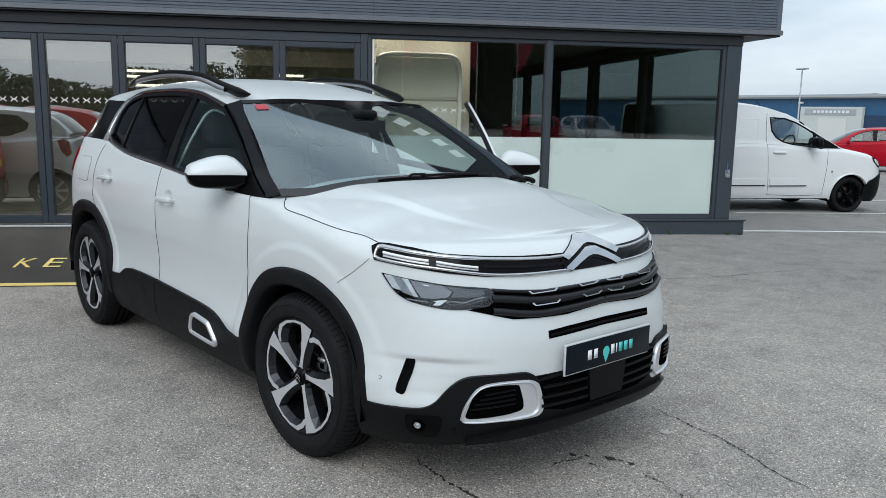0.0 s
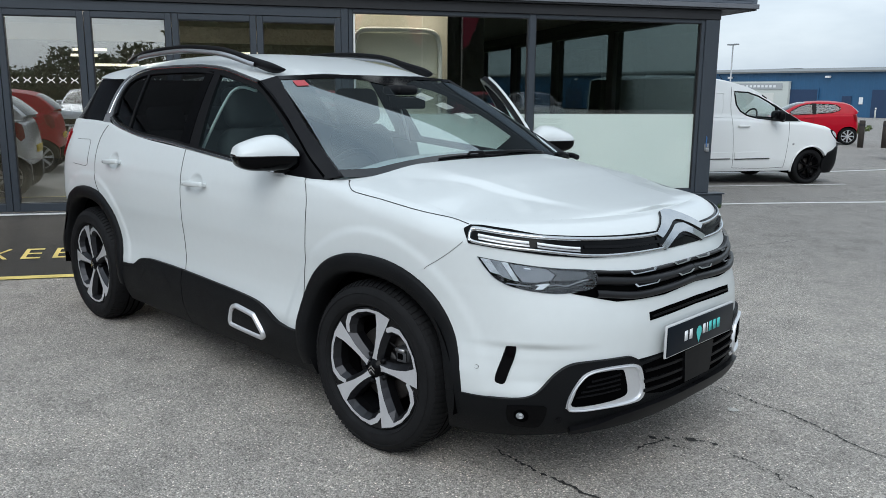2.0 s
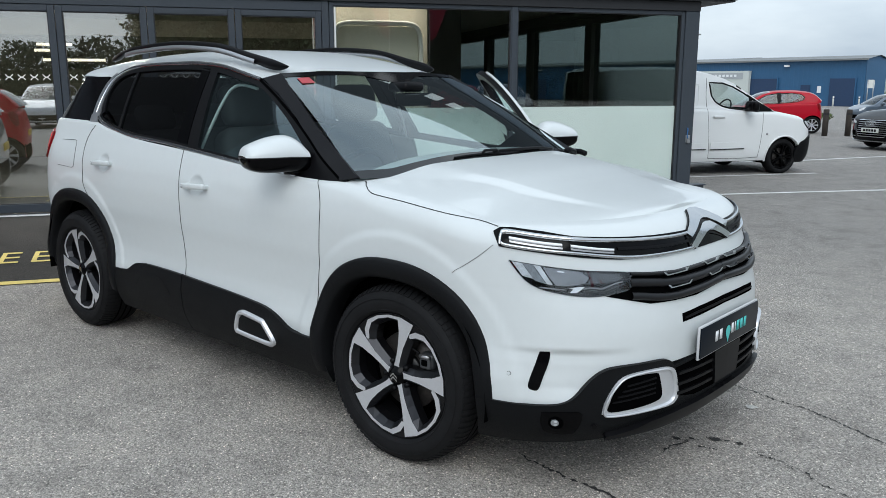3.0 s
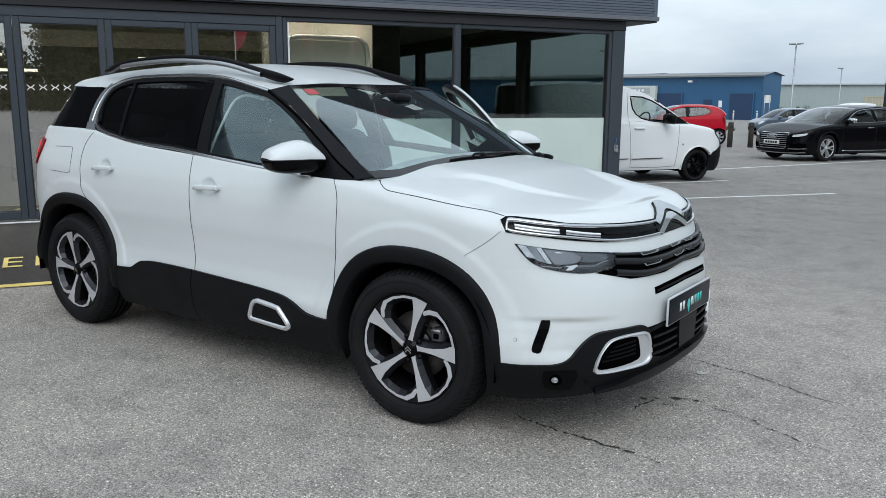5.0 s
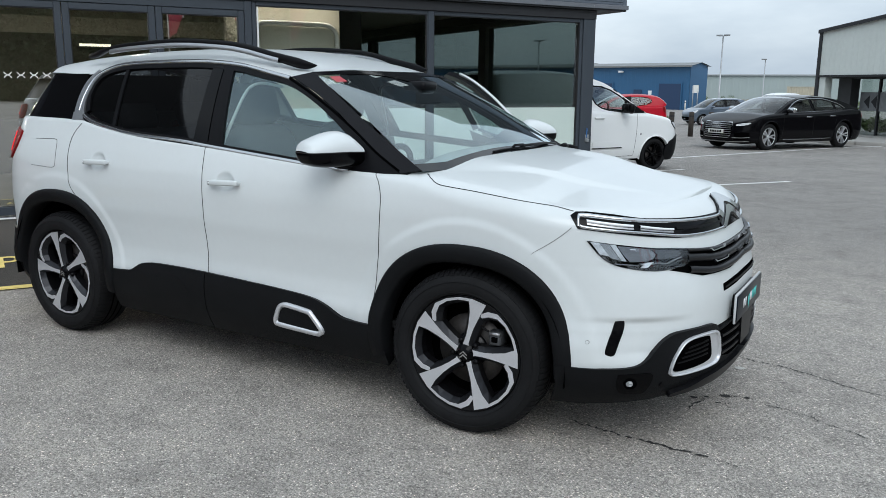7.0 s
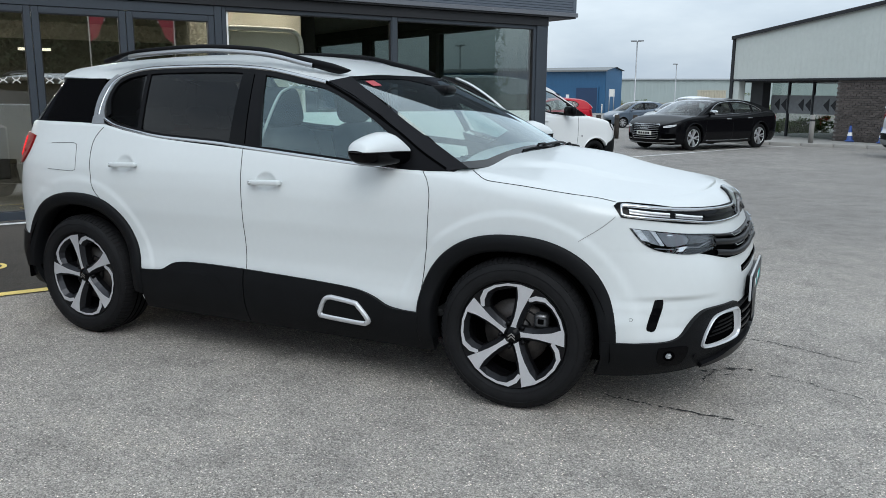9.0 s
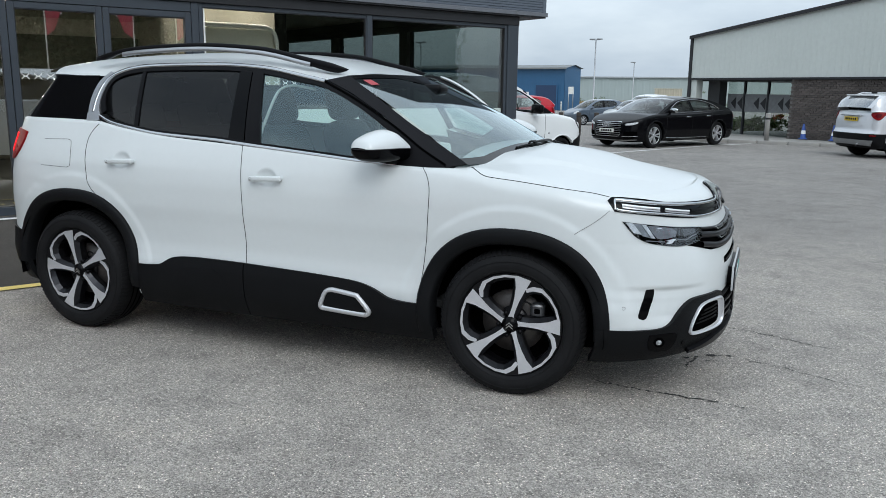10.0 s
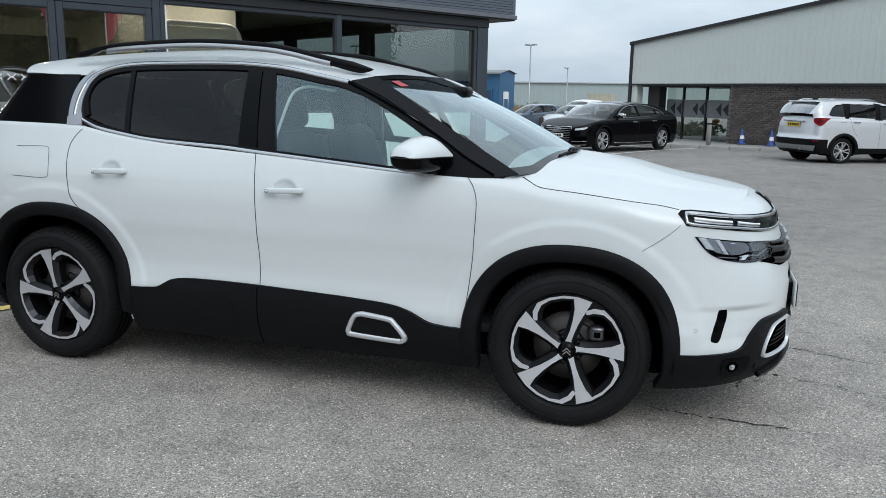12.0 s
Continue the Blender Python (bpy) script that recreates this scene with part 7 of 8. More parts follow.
# small hatchbacks
HATCH = dict(paint=REDPAINT, R=.285, base=.21, wheelbase=2.34, corner=(.58, .28), lip=1.19,
             front=((.2, .35, .55, .72, .86), (.58, .67, .68, .62, .46)), rear=((.2, .4, .6, .9, 1.1), (-2.56, -2.65, -2.67, -2.63, -2.56)),
             width=((.2, .35, .6, .8, .95, 1.05), (.75, .79, .81, .80, .785, .76)),
             shoulder=((-2.8, -2.2, -1.2, -.35, .0, .4, .68), (1.03, 1.02, .955, .90, .885, .82, .70)),
             edge=((-2.60, -2.50, -2.34, -2.1, -1.6, -1.1, -.8, -.4, -.15), (1.05, 1.17, 1.30, 1.36, 1.395, 1.375, 1.31, 1.08, .90)), lean=(.26, .30),
             screen=(-.15, -.95), back=(-2.32, -2.58), bow=(.30, .10), crown=.045, swell=.05, rear_sill=1.06, glass=DARKG, rear_glass=TINTG,
             windows=(([(-1.18, 1.325), (-1.0, 1.31), (-.78, 1.235), (-.55, 1.09), (-.46, .955), (-1.22, .995)], DARKG), ([(-1.30, 1.33), (-1.65, 1.335), (-1.92, 1.31), (-2.06, 1.21), (-2.03, 1.13), (-1.82, 1.055), (-1.31, 1.005)], DARKG)),
             black=([(-1.16, 1.345), (-1.32, 1.35), (-1.33, .975), (-1.20, .975)],),
             splits=(.42, -.36, -1.25, -2.1), alloy=ALLOY, spokes=8,
             gaps=(((-.36, .90), (-.34, .6), (-.38, .30)), ((-1.25, .97), (-1.25, .6), (-1.22, .28))))


def hatch(at, heading, label, spec=HATCH, group=""):
    root, sh = vehicle("hatchback", label, at, heading, spec, group)
    e = sh.ends
    plates_on(root, "tail_light", [(e + 4, .99), (e + 22, 1.0), (e + 40, .97), (e + 40, .80), (e + 24, .76), (e + 10, .84)], sh.hull, REDLENS, .008, .02, "red tail light")
    plates_on(root, "head_lamp", [(44, .70), (56, .76), (70, .80), (74, .77), (64, .66), (48, .60)], sh.hull, REFLECT, .006, .02, "clear head lamp")
    plates_on(root, "lower_grille", [(0, .44), (40, .44), (36, .28), (0, .26)], sh.hull, DARK, .005, .02)
    stick(root, "number_plate", sh.tail - .012, sh.tail + .01, -.25, .25, .58, .68, YELPLATE, .004)
    for m in (1, -1):
        h = part("door_handle", box(-.09, .09, -.012, .012, -.012, .012, .008, 2), spec["paint"], root)
        h.matrix_local = Matrix.Translation((-1.08, m * (float(sh.side(-1.08, .87)[1]) - .014), .87))
    mirrors_for(root, -.48, .76, .97, spec["paint"], .9)
    return root


def parked(model, at, heading, label, group):
    """A second car like one that stands already."""
    ob = copy_thing(model, pose(at[0], at[1], yard(*at), 0, 0, heading))
    return tagged(ob, label, group=group)


red_h = 205
back = Vector((math.cos(radians(red_h)), math.sin(radians(red_h))))
left = Vector((-back.y, back.x))
axle = Vector((-6.92, 25.75)) - left * .80
red_car = hatch(tuple(axle + back * 2.34), red_h, "small red hatchback parked across the yard")
blue_car = hatch((-9.2, 40.6), 218, "blue-grey hatchback parked behind the black saloon", dict(HATCH, paint=BLUEPAINT))
white_car = hatch((-6.9, 40.2), 225, "white small car parked behind the black saloon", dict(HATCH, paint=WHITE))

# ---- far side: hall, kerb, posts, blue warehouse, lamps, low sheds ----
BLUECLAD = mat("blue_profiled_sheet", (.030, .115, .235), .42, metal=.15, amount=.14, scale=.4, fine=6)
BLUEDARK = mat("dark_blue_door", (.016, .045, .11), .45, amount=.15)
GREENCLAD = mat("pale_green_grey_sheet", (.36, .42, .41), .5, amount=.08, scale=.5, fine=8)
PALECLAD = mat("pale_grey_profiled_sheet", (.60, .635, .60), .5, amount=.08, scale=.5, fine=8)
ROOFGREY = mat("grey_roof_sheet", (.20, .21, .21), .55, amount=.15, scale=.5)
BRICK = mat("grey_brown_brick", (.105, .088, .080), .85, amount=.4, scale=12, fine=80, islands=.28)
MORTAR = mat("grey_mortar", (.20, .19, .18), .9, amount=.2)
SLAB = mat("pale_paving", (.30, .29, .27), .85, amount=.2, scale=3)
KERB = mat("concrete_kerb", (.34, .33, .31), .85, amount=.2, scale=4, bump=.2)
WOOD = mat("dark_timber_post", (.055, .045, .038), .85, amount=.4, scale=10, bump=.3)
LEAF = mat("shrub_leaf", (.13, .17, .045), .7, second=(.06, .09, .028), scale=20)
TREELEAF = mat("tree_leaf", (.045, .062, .020), .7, second=(.022, .035, .012), scale=8)
BARK = mat("tree_bark", (.07, .055, .042), .9, amount=.4, scale=10)
FENCE = mat("pale_timber_fence", (.36, .33, .27), .85, amount=.25, scale=6)
CONE = mat("blue_plastic", (.02, .07, .28), .5, amount=.15)

# hall: x along its wall from the brick corner, y behind it
HX, HA = (1.50, 26.92), -40.0
HALLM = pose(HX[0], HX[1], yard(*HX), 0, 0, HA)
hall = new("hall")
hall.matrix_world = HALLM
tagged(hall, "pale clad hall on grey brick with a recessed glazed entrance", "building")


def hbar(name, x0, x1, y0, y1, z0, z1, material, label="", bevel=.0):
    return part(name, box(x0, x1, y0, y1, z0, z1, bevel), material, hall, label, smooth=False)


def rib_sheet(x0, x1, z0, ztop, y, pitch=.25, depth=.03):
    """Upright ribbed sheeting whose top edge follows ztop(x)."""
    verts = []
    n = int((x1 - x0) / pitch)
    for i in range(n):
        for dx, d in ((0, 0), (.62, 0), (.70, depth), (.92, depth)):
            x = x0 + (i + dx) * (x1 - x0) / n
            verts += [(x, y - d, z0), (x, y - d, ztop(x))]
    verts += [(x1, y, z0), (x1, y, ztop(x1))]
    return meshed(verts, grid_faces(len(verts) // 2, 2, flip=True))


eave = lambda x: 3.78 + .1155 * (x + 4.72)
part("cladding", rib_sheet(-4.72, 26, 2.20, eave, -.10, .25, .006), PALECLAD, hall, "pale ribbed wall sheeting", smooth=False)
hbar("wall_core", .05, 26, -.02, 9, 0, 2.16, MORTAR)
hbar("wall_core", -4.6, 26, 0, 9, 2.30, 3.60, PALECLAD)
rv = []
for x in (-4.85, 26.1):
    for y, dz in ((-.22, -.05), (-.22, .08), (.10, .08), (9, .08)):
        rv.append((x, y, eave(x) + dz))
part("roof_edge", meshed(rv, grid_faces(2, 4) + [(0, 1, 2, 3)]), SOFFIT, hall, "black roof edge", smooth=False)
hbar("canopy_beam", -4.72, 26, -.14, .20, 2.13, 2.20, SOFFIT)
hbar("corner_column", -4.86, -4.72, -.14, .10, 0, 3.78, SOFFIT)
hbar("corner_pier", -4.715, -4.42, -.08, .25, 0, 2.13, PALECLAD)
hbar("side_wall", -4.70, -4.60, .26, 9, 2.17, 3.6, PALECLAD)
hbar("entrance_column", -4.35, -3.75, .5, .9, 0, 2.08, INDARK)
hbar("entrance_floor", -4.5, .05, 0, 5, 0, .05, SLAB)
hbar("entrance_ceiling", -4.5, .05, .21, 5, 2.08, 2.16, INDARK)
for x in (-2.95, -1.82, -.72, -.03):
    hbar("entrance_mullion", x, x + .07, .95, 1.05, .05, 2.08, SOFFIT)
part("entrance_pane", box(-3.75, .04, .99, 1.0, .05, 2.08), glass("entrance_glass", (.75, .79, .77), 1.0), hall, "clear entrance glass", smooth=False).visible_shadow = False
GREYBAND = mat("grey_manifestation", (.22, .23, .24), .6)
for i, x in enumerate((-3.75, -2.62, -1.50)):
    for dx in (.18, .50):
        t = [(x + dx, .975, 1.25), (x + dx + .26, .975, 1.50), (x + dx + .26, .975, 1.00)]
        part("arrow_transfer", meshed(t, [(0, 1, 2)]), SOFFIT, hall, smooth=False)
part("band_transfer", box(-3.75, .04, .980, .983, .92, 1.60), GREYBAND, hall, smooth=False)
# brickwork, course by course
bl, bh, jt = .225, .075, .012
bm0 = box(0, bl - jt, -.05, .0, 0, bh - jt, .004, 1)
brick_me = bpy.data.meshes.new("brick")
bm0.to_mesh(brick_me)
bm0.free()
brick_me.materials.append(BRICK)
rows, near, rest_v, rest_f = int(2.12 / bh), 0, [], []
cube_v = [v.co.copy() for v in brick_me.vertices]
cube_f = [tuple(p.vertices) for p in brick_me.polygons]
for r in range(rows):
    for c in range(int(9.5 / bl)):
        x = .05 + c * bl + (bl / 2 if r % 2 else 0)
        z = .02 + r * bh
        if c < 11 and r > 2 and near < 300:
            b = new("brick", brick_me)
            b.parent = hall
            b.location = (x, -.005, z)
            near += 1
        else:
            o = len(rest_v)
            rest_v += [(v.x + x, v.y - .005, v.z + z) for v in cube_v]
            rest_f += [tuple(i + o for i in f) for f in cube_f]
rest = part("brickwork", meshed(rest_v, rest_f), BRICK, hall, "grey brown brickwork", smooth=False)
tagged(rest, kind="stuff")

# pavement and kerb before the hall, bollard, blue cones
def ground_poly(name, pts, z, material, label, category, thick=.12):
    bm = bmesh.new()
    vs = [bm.verts.new((x, y, yard(x, y) + z)) for x, y in pts]
    f = bm.faces.new(vs)
    if f.normal.z < 0:
        f.normal_flip()
    r = bmesh.ops.extrude_face_region(bm, geom=[f])
    for v in r["geom"]:
        if isinstance(v, bmesh.types.BMVert):
            v.co.z -= thick
    bmesh.ops.recalc_face_normals(bm, faces=bm.faces[:])
    return tagged(part(name, bm, material, smooth=False), label, category, kind="structure")


ground_poly("pavement", [(-1.2, 24.0), (3.4, 23.32), (16, 21.0), (20, 24), (3, 33), (-6, 33), (-3.0, 27)], .10, SLAB, "pale paved walkway before the hall", "pavement")
for i in range(16):
    a = Vector((-1.2 + i * .92, 23.95 - i * .148))
    k = part("kerb", box(0, .90, -.13, .0, -.10, .115, .015), KERB)
    k.matrix_world = pose(a.x, a.y, yard(a.x, a.y), 0, 0, -9.1)
    tagged(k, "pale concrete kerb stone", "kerb", "kerb stones")


def post(x, y, h, r, material, label, name, group=""):
    b = thing(name, label, "bollard", group, at=(x, y, yard(x, y)))
    part("shaft", lathe([(.0001, -.05), (r, -.05), (r, h - .02), (r * .85, h), (.0001, h + .004)], 14, axis="z"), material, b)
    part("collar", lathe([(r * 1.04, h * .80), (r * 1.04, h * .86)], 14, axis="z"), SOFFIT, b)


post(.87, 23.75, .98, .075, KERB, "grey concrete bollard at the kerb", "bollard")
for i in range(3, 7):
    post(-7.8 + i * .55, 23.1 + i * .50, .85, .09, WOOD, "dark timber post at the yard's edge", "timber_post", "timber posts")
for x, y in ((2.02, 26.0), (2.92, 25.2)):
    c = thing("traffic_cone", "small blue plastic cone sign before the brick wall", "cone", "blue cones", at=(x, y, yard(x, y) + .10))
    part("cone", lathe([(.12, .03), (.095, .05), (.035, .50), (.022, .52), (.0001, .52)], 18, axis="z"), CONE, c)
    part("base", box(-.14, .14, -.14, .14, 0, .035, .01), CONE, c)
    part("band", lathe([(.080, .18), (.063, .30)], 18, axis="z"), INK, c)

# blue warehouse
wz = yard(-20, 85)
ware = thing("warehouse", "long blue profiled-sheet warehouse with a low pitched roof", "building", at=(-20.75, 84.2, wz), turn=168)
def wbar(name, x0, x1, y0, y1, z0, z1, material, label="", bevel=0):
    return part(name, box(x0, x1, y0, y1, z0, z1, bevel), material, ware, label, smooth=False)


part("front_wall", rib_sheet(.0, 70, 0, lambda x: 4.62, 0.0, .5, .012), BLUECLAD, ware, smooth=False).matrix_local = Matrix.Diagonal((1, -1, 1, 1))
wbar("core", .03, 70, -3.95, -.02, 0, 4.58, BLUECLAD)
gv = [(0, 0, 0), (0, 0, 4.62), (0, -2, 5.0), (0, -4, 4.62), (0, -4, 0)]
part("gable", meshed([(-.03, y, z) for _, y, z in gv], [(0, 1, 2, 3, 4)]), BLUECLAD, ware, smooth=False)
part("roof", meshed([(-.3, .35, 4.62), (70, .35, 4.62), (70, -2, 5.02), (-.3, -2, 5.02), (-.3, -4.3, 4.62), (70, -4.3, 4.62)], [(0, 1, 2, 3), (3, 2, 5, 4)]), ROOFGREY, ware, "pale grey sheet roof", smooth=False)
wbar("gutter", -.3, 70, .30, .50, 4.50, 4.67, ROOFGREY)
for x, w in ((.9, 2.6), (9.3, 3.2), (23.5, 3.2), (31, 3.4), (45, 3.4)):
    wbar("roller_door", x, x + w, .02, .10, 0, 2.75, BLUEDARK, "dark blue roller door")
    wbar("door_frame", x - .12, x, .02, .16, 0, 2.85, BLUECLAD)
for x in (5.6, 28.2):
    wbar("side_door", x, x + 1.0, .02, .08, 0, 2.1, BLUEDARK)
    wbar("sign_board", x - 1.2, x - .8, .03, .06, 1.3, 2.0, INK)
for x in (8, 20, 33, 46):
    wbar("wall_lamp", x, x + .5, .05, .35, 3.95, 4.15, INK)
wbar("unit_front", 12.5, 20.0, .05, .5, 0, 3.6, PALECLAD, "pale grey shop front on the warehouse")
wbar("unit_sign", 13.2, 19.4, .51, .56, 2.75, 3.4, mat("pale_grey_sign", (.40, .42, .43), .5, amount=.05))
for i in range(9):
    wbar("printed_bar", 14.0 + i * .5, 14.3 + i * .5, .565, .58, 2.95, 3.2, INK)
wbar("unit_door", 14.2, 17.6, .51, .55, 0, 2.35, GREYPLATE)


def lamp_post(x, y, h, label="tall galvanised car park lamp with two heads"):
    l = thing("street_lamp", label, "street lamp", "car park lamps", at=(x, y, yard(x, y)))
    part("pole", lathe([(.11, 0), (.10, 1.2), (.07, 1.25), (.05, h), (.0001, h)], 14, axis="z"), STEEL, l)
    part("arm", cylinder((-.34, .12, h - .02), (.34, -.12, h - .02), .03, n=8), STEEL, l)
    for s in (-1, 1):
        hd = part("lamp_head", box(-.22, .22, -.14, .14, -.05, .07, .03), STEEL, l)
        hd.matrix_local = pose(s * .32, -s * .11, h + .02, 0, 0, -20)
        gl = part("lamp_glass", box(-.19, .19, -.11, .11, -.07, -.052, .01), LENS, l)
        gl.matrix_local = hd.matrix_local.copy()


lamp_post(-13.62, 65.7, 6.3)
lamp_post(-29.3, 64.3, 6.1)
slim = thing("street_lamp", "slim galvanised lamp post with one small head", "street lamp", "car park lamps", at=(-11.8, 75, yard(-11.8, 75)))
part("pole", lathe([(.09, 0), (.08, 1.0), (.05, 1.05), (.04, 4.8), (.0001, 4.8)], 12, axis="z"), STEEL, slim)
part("lamp_head", box(-.34, .12, -.09, .09, 4.76, 4.86, .03), STEEL, slim)


# long pale sheds and the fence along the far edge
for (x, y, L, h, turn, m, lab) in ((-34, 116.8, 76, 4.45, 4, GREENCLAD, "long pale grey warehouse far off"), (-95, 118, 60, 5.5, -22, BLUECLAD, "far blue industrial shed")):
    s = thing("far_shed", lab, "building", at=(x, y, yard(x, y)), turn=turn)
    part("wall", rib_sheet(0, L, 0, lambda q: h, 0, 1.0, .015), m, s, smooth=False)
    part("core", box(.05, L, .05, 10, 0, h - .05), m, s, smooth=False)
    part("roof", meshed([(-.3, -.3, h), (L + .3, -.3, h), (L + .3, 5, h + .25), (-.3, 5, h + .25), (-.3, 10.3, h), (L + .3, 10.3, h)], [(0, 1, 2, 3), (3, 2, 5, 4)]), ROOFGREY, s, smooth=False)
fence = thing("fence", "pale upright timber fence across the far yard", "fence", at=(-19.6, 93.4, yard(-19.6, 93.4)), turn=4)
for i in range(70):
    part("slat", box(i * .16, i * .16 + .12, 0, .03, 0, 1.2 + .03 * math.sin(i * 1.7), 0), FENCE, fence, smooth=False)
part("rail", box(0, 11.2, .03, .08, .3, .4), FENCE, fence, smooth=False)
part("rail", box(0, 11.2, .03, .08, .9, 1.0), FENCE, fence, smooth=False)
CRATE = mat("straw_timber", (.34, .24, .11), .85, amount=.3, scale=6)
crate = thing("timber_crate", "straw-coloured slatted timber crate beside the fence", "crate", at=(-20.9, 92.6, yard(-20.9, 92.6)), turn=6)
for k in range(5):
    part("board", box(0, 1.15, -.02, .0, .04 + k * .2, .20 + k * .2, .01), CRATE, crate, smooth=False)
part("crate_body", box(.01, 1.14, .0, .9, .02, 1.0), CRATE, crate, smooth=False)
notice = thing("notice_board", "white notice board on two steel posts before the warehouse", "sign", at=(-17.6, 73.2, yard(-17.6, 73.2)), turn=12)
for x in (0, .42):
    part("post", cylinder((x, 0, -.05), (x, 0, 2.45), .045, n=10), STEEL, notice)
part("board", box(-.06, .48, -.03, .0, 1.75, 2.45, .01), GREYPLATE, notice, smooth=False)
for x, y in ((-22.4, 80.4), (-20.0, 80.0), (-17.0, 79.4), (-15.6, 79.2), (-25.5, 81.0)):
    post(x, y, 1.0, .07, GREYPLATE, "white steel bollard before the warehouse", "bollard", "warehouse bollards")


CREAMBOX = mat("cream_container", (.50, .46, .36), .6, amount=.2, scale=2)
box_c = thing("shipping_container", "cream ribbed steel container beyond the fence", "container", at=(-9.2, 71, yard(-9.2, 71)), turn=8)
part("wall", rib_sheet(0, 2.4, 0, lambda x: 2.3, 0, .2, .04), CREAMBOX, box_c, smooth=False)
part("core", box(.02, 2.38, .02, 5.8, .1, 2.28), CREAMBOX, box_c, smooth=False)
part("roof", box(-.03, 2.43, -.03, 5.85, 2.29, 2.36), CREAMBOX, box_c, smooth=False)
delivery_van((-8.3, 55.2), 250, "white delivery van far across the yard")

# shrubs and trees
def foliage(n, spread, leaf, seed, squash=.7):
    rng = random.Random(seed)
    v, f = [], []
    clumps = [(Vector((rng.gauss(0, .42) * spread[0], rng.gauss(0, .42) * spread[1], abs(rng.gauss(.45, .28)) * spread[2])), rng.uniform(.16, .34)) for _ in range(26)]
    for _ in range(n):
        c, r = rng.choice(clumps)
        d = Vector((rng.gauss(0, 1), rng.gauss(0, 1), rng.gauss(0, .8))).normalized() * r * rng.uniform(.5, 1.1) * max(spread[:2])
        p = c + Vector((d.x, d.y, d.z * squash))
        a, b = Vector((rng.gauss(0, 1), rng.gauss(0, 1), rng.gauss(0, 1))).normalized(), Vector((rng.gauss(0, 1), rng.gauss(0, 1), rng.gauss(0, 1))).normalized()
        s = leaf * rng.uniform(.6, 1.4)
        o = len(v)
        v += [p + a * s, p + b * s * .5, p - a * s, p - b * s * .5]
        f.append((o, o + 1, o + 2, o + 3))
    return meshed(v, f)


for i, (x, y, s) in enumerate(((-21.6, 96, 1.5), (-20.4, 97, 1.2), (-19.0, 96.5, 1.3), (-23.0, 95, 1.0), (-9.6, 97, 1.9), (-7.9, 96, 1.7), (-12.5, 98, 1.1), (-11.4, 40.5, .55), (-5.2, 90, 1.4), (.2, 34.6, .8), (-.6, 35.2, .7), (.9, 34.0, .75), (-1.5, 35.8, .9))):
    b = thing("shrub", "low green shrub at the yard's edge", "shrub", "shrubs", at=(x, y, yard(x, y)))
    part("stem", cylinder((0, 0, -.05), (.02, .03, .45 * s), .03, .012, 8), BARK, b)
    part("crown", foliage(1400, (s, s * .8, s * .9), .07, i + 3), LEAF, b, smooth=False)


# what stands behind the camera, and shows only in glass and paint
def tree_belt(a0, a1, radius, seed, tall=4.0, clumps=150, wave=1.0):
    """A far belt of trees as one mass of leaf clumps with an uneven top."""
    rng = random.Random(seed)
    v, f = [], []
    for k in range(clumps):
        a = radians(a0 + (a1 - a0) * (k + rng.uniform(-.4, .4)) / clumps)
        rr = radius + rng.uniform(-3, 3)
        h = tall + wave * (math.sin(a * 23) + .7 * math.sin(a * 61 + 1)) + rng.uniform(-.5, .5)
        c = Vector((rr * math.cos(a), rr * math.sin(a), yard(0, rr * math.sin(a))))
        for _ in range(int(82 * tall)):
            z = h * rng.random() ** .8
            w = 1.5 * (1 - .45 * (z / h) ** 2)
            p = c + Vector((rng.gauss(0, .5) * w, rng.gauss(0, .5) * w, z))
            a1_, b1_ = Vector((rng.gauss(0, 1), rng.gauss(0, 1), rng.gauss(0, 1))).normalized(), Vector((rng.gauss(0, 1), rng.gauss(0, 1), rng.gauss(0, 1))).normalized()
            q, o = rng.uniform(.10, .28), len(v)
            v += [p + a1_ * q, p + b1_ * q * .7, p - a1_ * q, p - b1_ * q * .7]
            f.append((o, o + 1, o + 2, o + 3))
    core = len(v)
    for k in range(41):
        a = radians(a0 + (a1 - a0) * k / 40)
        for z in (0, (tall - 1.2) * rng.uniform(.85, 1.0)):
            v.append(Vector(((radius + 3) * math.cos(a), (radius + 3) * math.sin(a), z)))
    f += [(core + 2 * k, core + 2 * k + 2, core + 2 * k + 3, core + 2 * k + 1) for k in range(40)]
    return tagged(part("tree_belt", meshed(v, f), TREELEAF, None, smooth=False), "dense green belt of trees along the far road", "trees", kind="stuff")


tree_belt(88, 116, 128, 9, 3.95, 120, .22)
tree_belt(-105, -38.5, 66, 4)
tree_belt(-38.5, 10, 60, 5, 10.0, 130)
silver_car = hatch(place(-2.5, -6.75), 232, "silver hatchback parked near the showroom doors", dict(HATCH, paint=SILVERPAINT), "parked hatchbacks")
parked(red_car, place(-4.3, -7.35), 232, "red hatchback parked near the showroom doors", "parked hatchbacks")
parked(red_car, place(.9, -7.1), 232, "red hatchback parked near the showroom doors", "parked hatchbacks")
for i, (model, lab) in enumerate(((red_car, "red"), (silver_car, "silver"), (red_car, "red"), (white_car, "white"))):
    parked(model, place(16.0, 1.5 + i * 2.9), 148 if i % 2 else 328, lab + " hatchback in the row facing the showroom", "row of cars")
for i in range(7):
    model, lab = ((silver_car, "silver"), (red_car, "red"), (blue_car, "blue-grey"))[i % 3]
    parked(model, place(15.0 + .4 * (i % 2), -24 + i * 2.9), 328 if i % 2 else 148, lab + " hatchback in the long row behind the yard", "long row of cars")
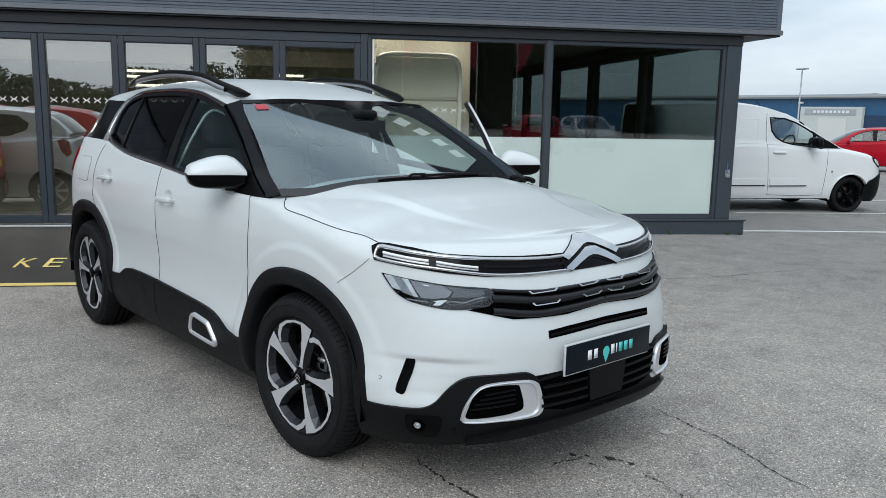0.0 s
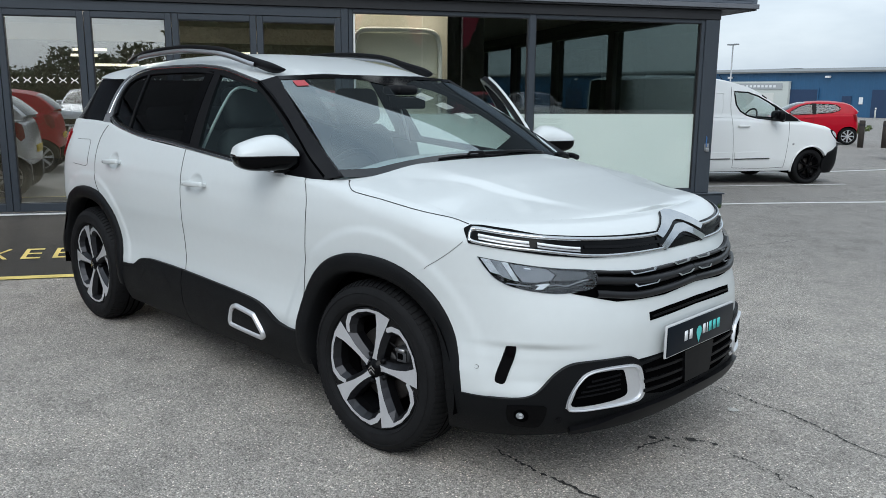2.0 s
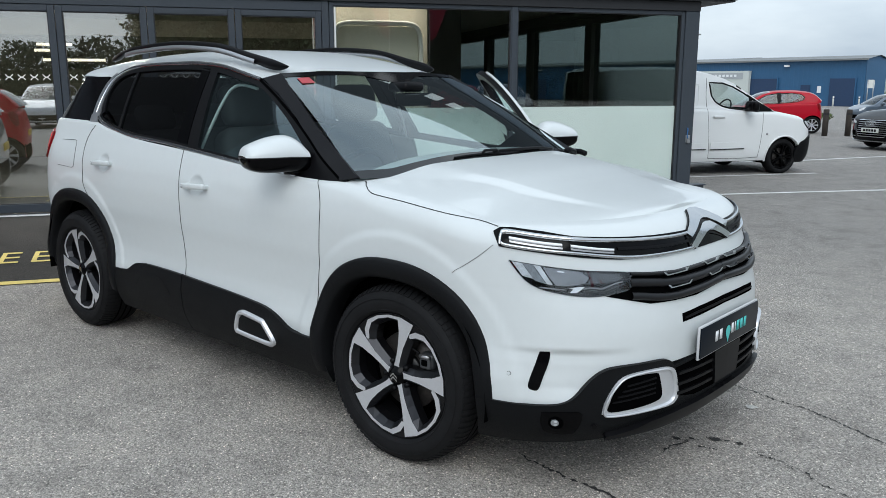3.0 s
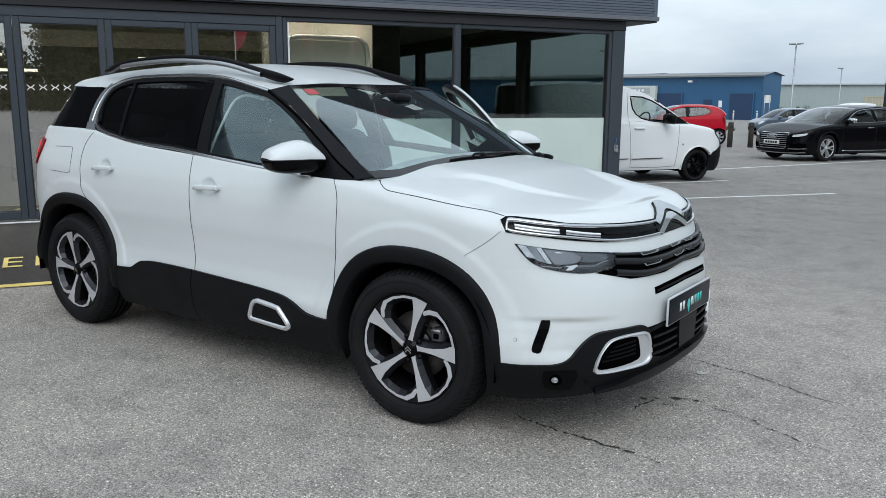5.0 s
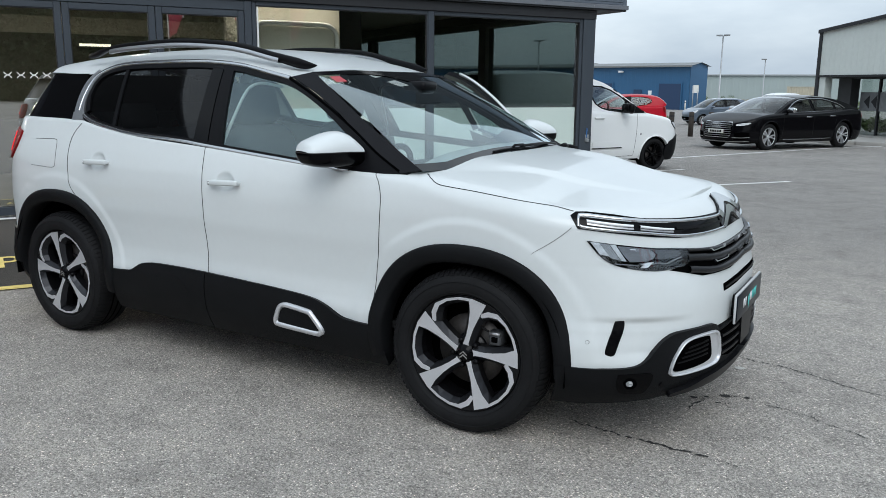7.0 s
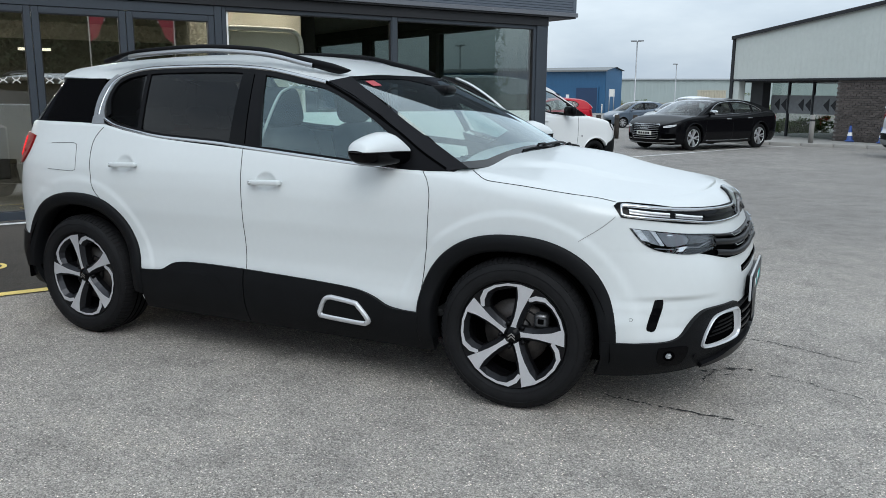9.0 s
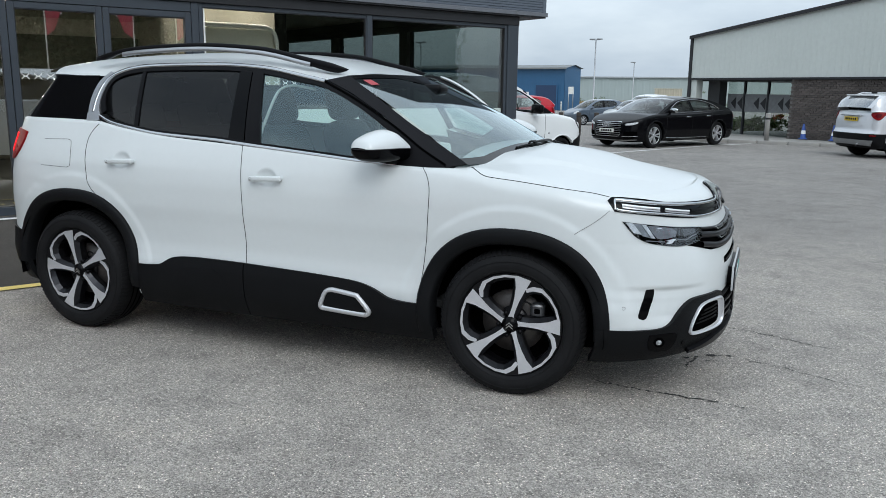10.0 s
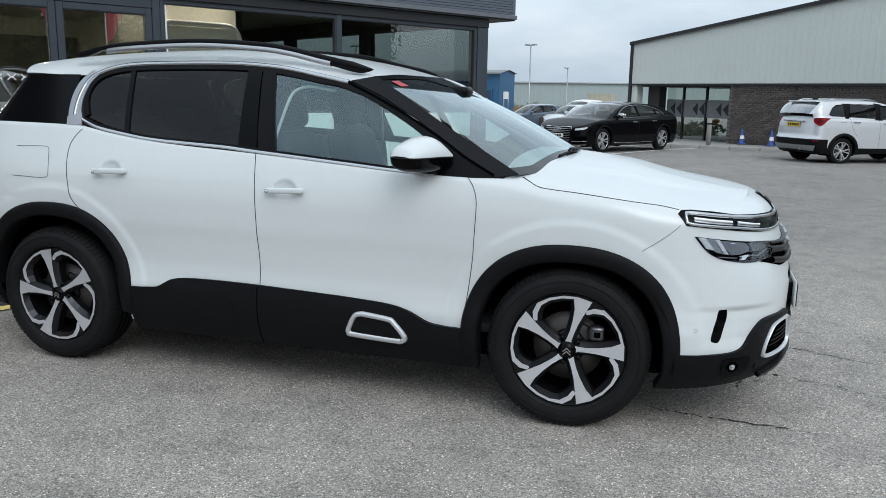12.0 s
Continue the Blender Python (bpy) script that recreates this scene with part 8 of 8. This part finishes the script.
# red feather flags across the yard, which show in the showroom's glass
FLAG = mat("red_banner_cloth", (.46, .035, .07), .8, second=(.34, .02, .05), scale=3)
for u, al, way in ((19.9, 2.9, 1), (19.65, 6.06, -1), (20.4, 8.0, 1)):
    x, y = place(u, al)
    b = thing("feather_flag", "tall red feather flag with pale print on a pole", "flag", "feather flags", at=(x, y, yard(x, y)), turn=58)
    part("pole", cylinder((0, 0, 0), (0, 0, 5.6), .035, .018, 10), CREAM2, b)
    part("base", cylinder((0, 0, 0), (0, 0, .06), .32, .28, 20), STEEL, b)
    cloth = []
    for i in range(17):
        f = i / 16
        for t in (0, .33, .66, 1):
            cloth.append((way * (.03 + (.30 + .50 * min(1, 1.6 * f)) * t * (1 - .5 * max(0, f - .85) / .15)), .05 * math.sin(4 * t + 5 * f), 3.25 + 2.3 * f + .22 * t * (1 - f)))
    part("cloth", meshed(cloth, grid_faces(17, 4)), FLAG, b)
    for z in (4.05, 4.30, 4.62, 4.82):
        part("printed_bar", box(way * .16, way * .62, -.062, -.056, z, z + .09), INK, b, smooth=False)
# marks in the asphalt beside the car
crack(((.31, -.535), (.45, -.555), (.55, -.567), (.70, -.577), (.88, -.592), (1.12, -.62)), .018, 5)
crack(((.60, .82), (.77, .775), (.87, .752), (.98, .737), (1.10, .705), (1.21, .66), (1.35, .605), (1.6, .53)), .013, 8)
crack(((1.0, .137), (1.07, .121), (1.14, .119), (1.204, .086), (1.276, .061), (1.40, .02), (1.7, -.10)), .011, 9, .02)
crack(((.765, -.13), (.778, -.03), (.79, .05)), .016, 21)
crack(((.835, .125), (.88, .138), (.93, .157)), .022, 22)
crack(((.85, .018), (.925, .04)), .013, 23)
crack(((-1.32, 3.45), (-1.2, 3.74), (-.99, 4.25), (-.79, 4.85), (-.6, 5.4)), .014, 12, .03)
for i, (x, y, r) in enumerate(((.75, .03, .014), (.88, .13, .019), (.80, .07, .011), (.97, .16, .012), (.86, .02, .009))):
    rng = random.Random(i)
    v = [(x, y, .0036)] + [(x + r * rng.uniform(.5, 1.3) * math.cos(t) * 1.5, y + r * rng.uniform(.5, 1.2) * math.sin(t), .0036) for t in np.linspace(0, 5.8, 11)]
    tagged(part("asphalt_pit", meshed(v, [(0, k, k % 11 + 1) for k in range(1, 12)]), CRACK, smooth=False), "small dark pit in the asphalt", "pit", "asphalt pits")
v = [(.855, .575, .004)] + [(.855 + .026 * math.cos(t) * (1 + .2 * math.sin(3 * t)), .575 + .026 * math.sin(t), .004) for t in np.linspace(0, 5.8, 12)]
tagged(part("pale_spot", meshed(v, [(0, k, k % 12 + 1) for k in range(1, 13)]), mat("pale_worn_patch", (.55, .54, .51), .9, amount=.4, scale=60), smooth=False), "pale worn spot on the asphalt", "stain")

# weeds at the foot of the showroom's plinth
WEED = mat("weed_green", (.07, .12, .03), .7, amount=.4, scale=30)
for k, al in enumerate((4.35, 4.52, 3.6)):
    x, y = place(-5.40, al)
    rng = random.Random(70 + k)
    wv, wf = [], []
    for i in range(22):
        a, h, r = rng.uniform(0, 6.28), rng.uniform(.02, .075), rng.uniform(.015, .06)
        o = len(wv)
        c, sn = math.cos(a), math.sin(a)
        wv += [(-sn * .006, c * .006, 0), (sn * .006, -c * .006, 0), (c * r, sn * r, h)]
        wf.append((o, o + 1, o + 2))
    w = part("weed", meshed(wv, wf), WEED, smooth=False)
    w.matrix_world = pose(x, y, yard(x, y))
    tagged(w, "small green weed tuft at the plinth's foot", "weed", "weeds")
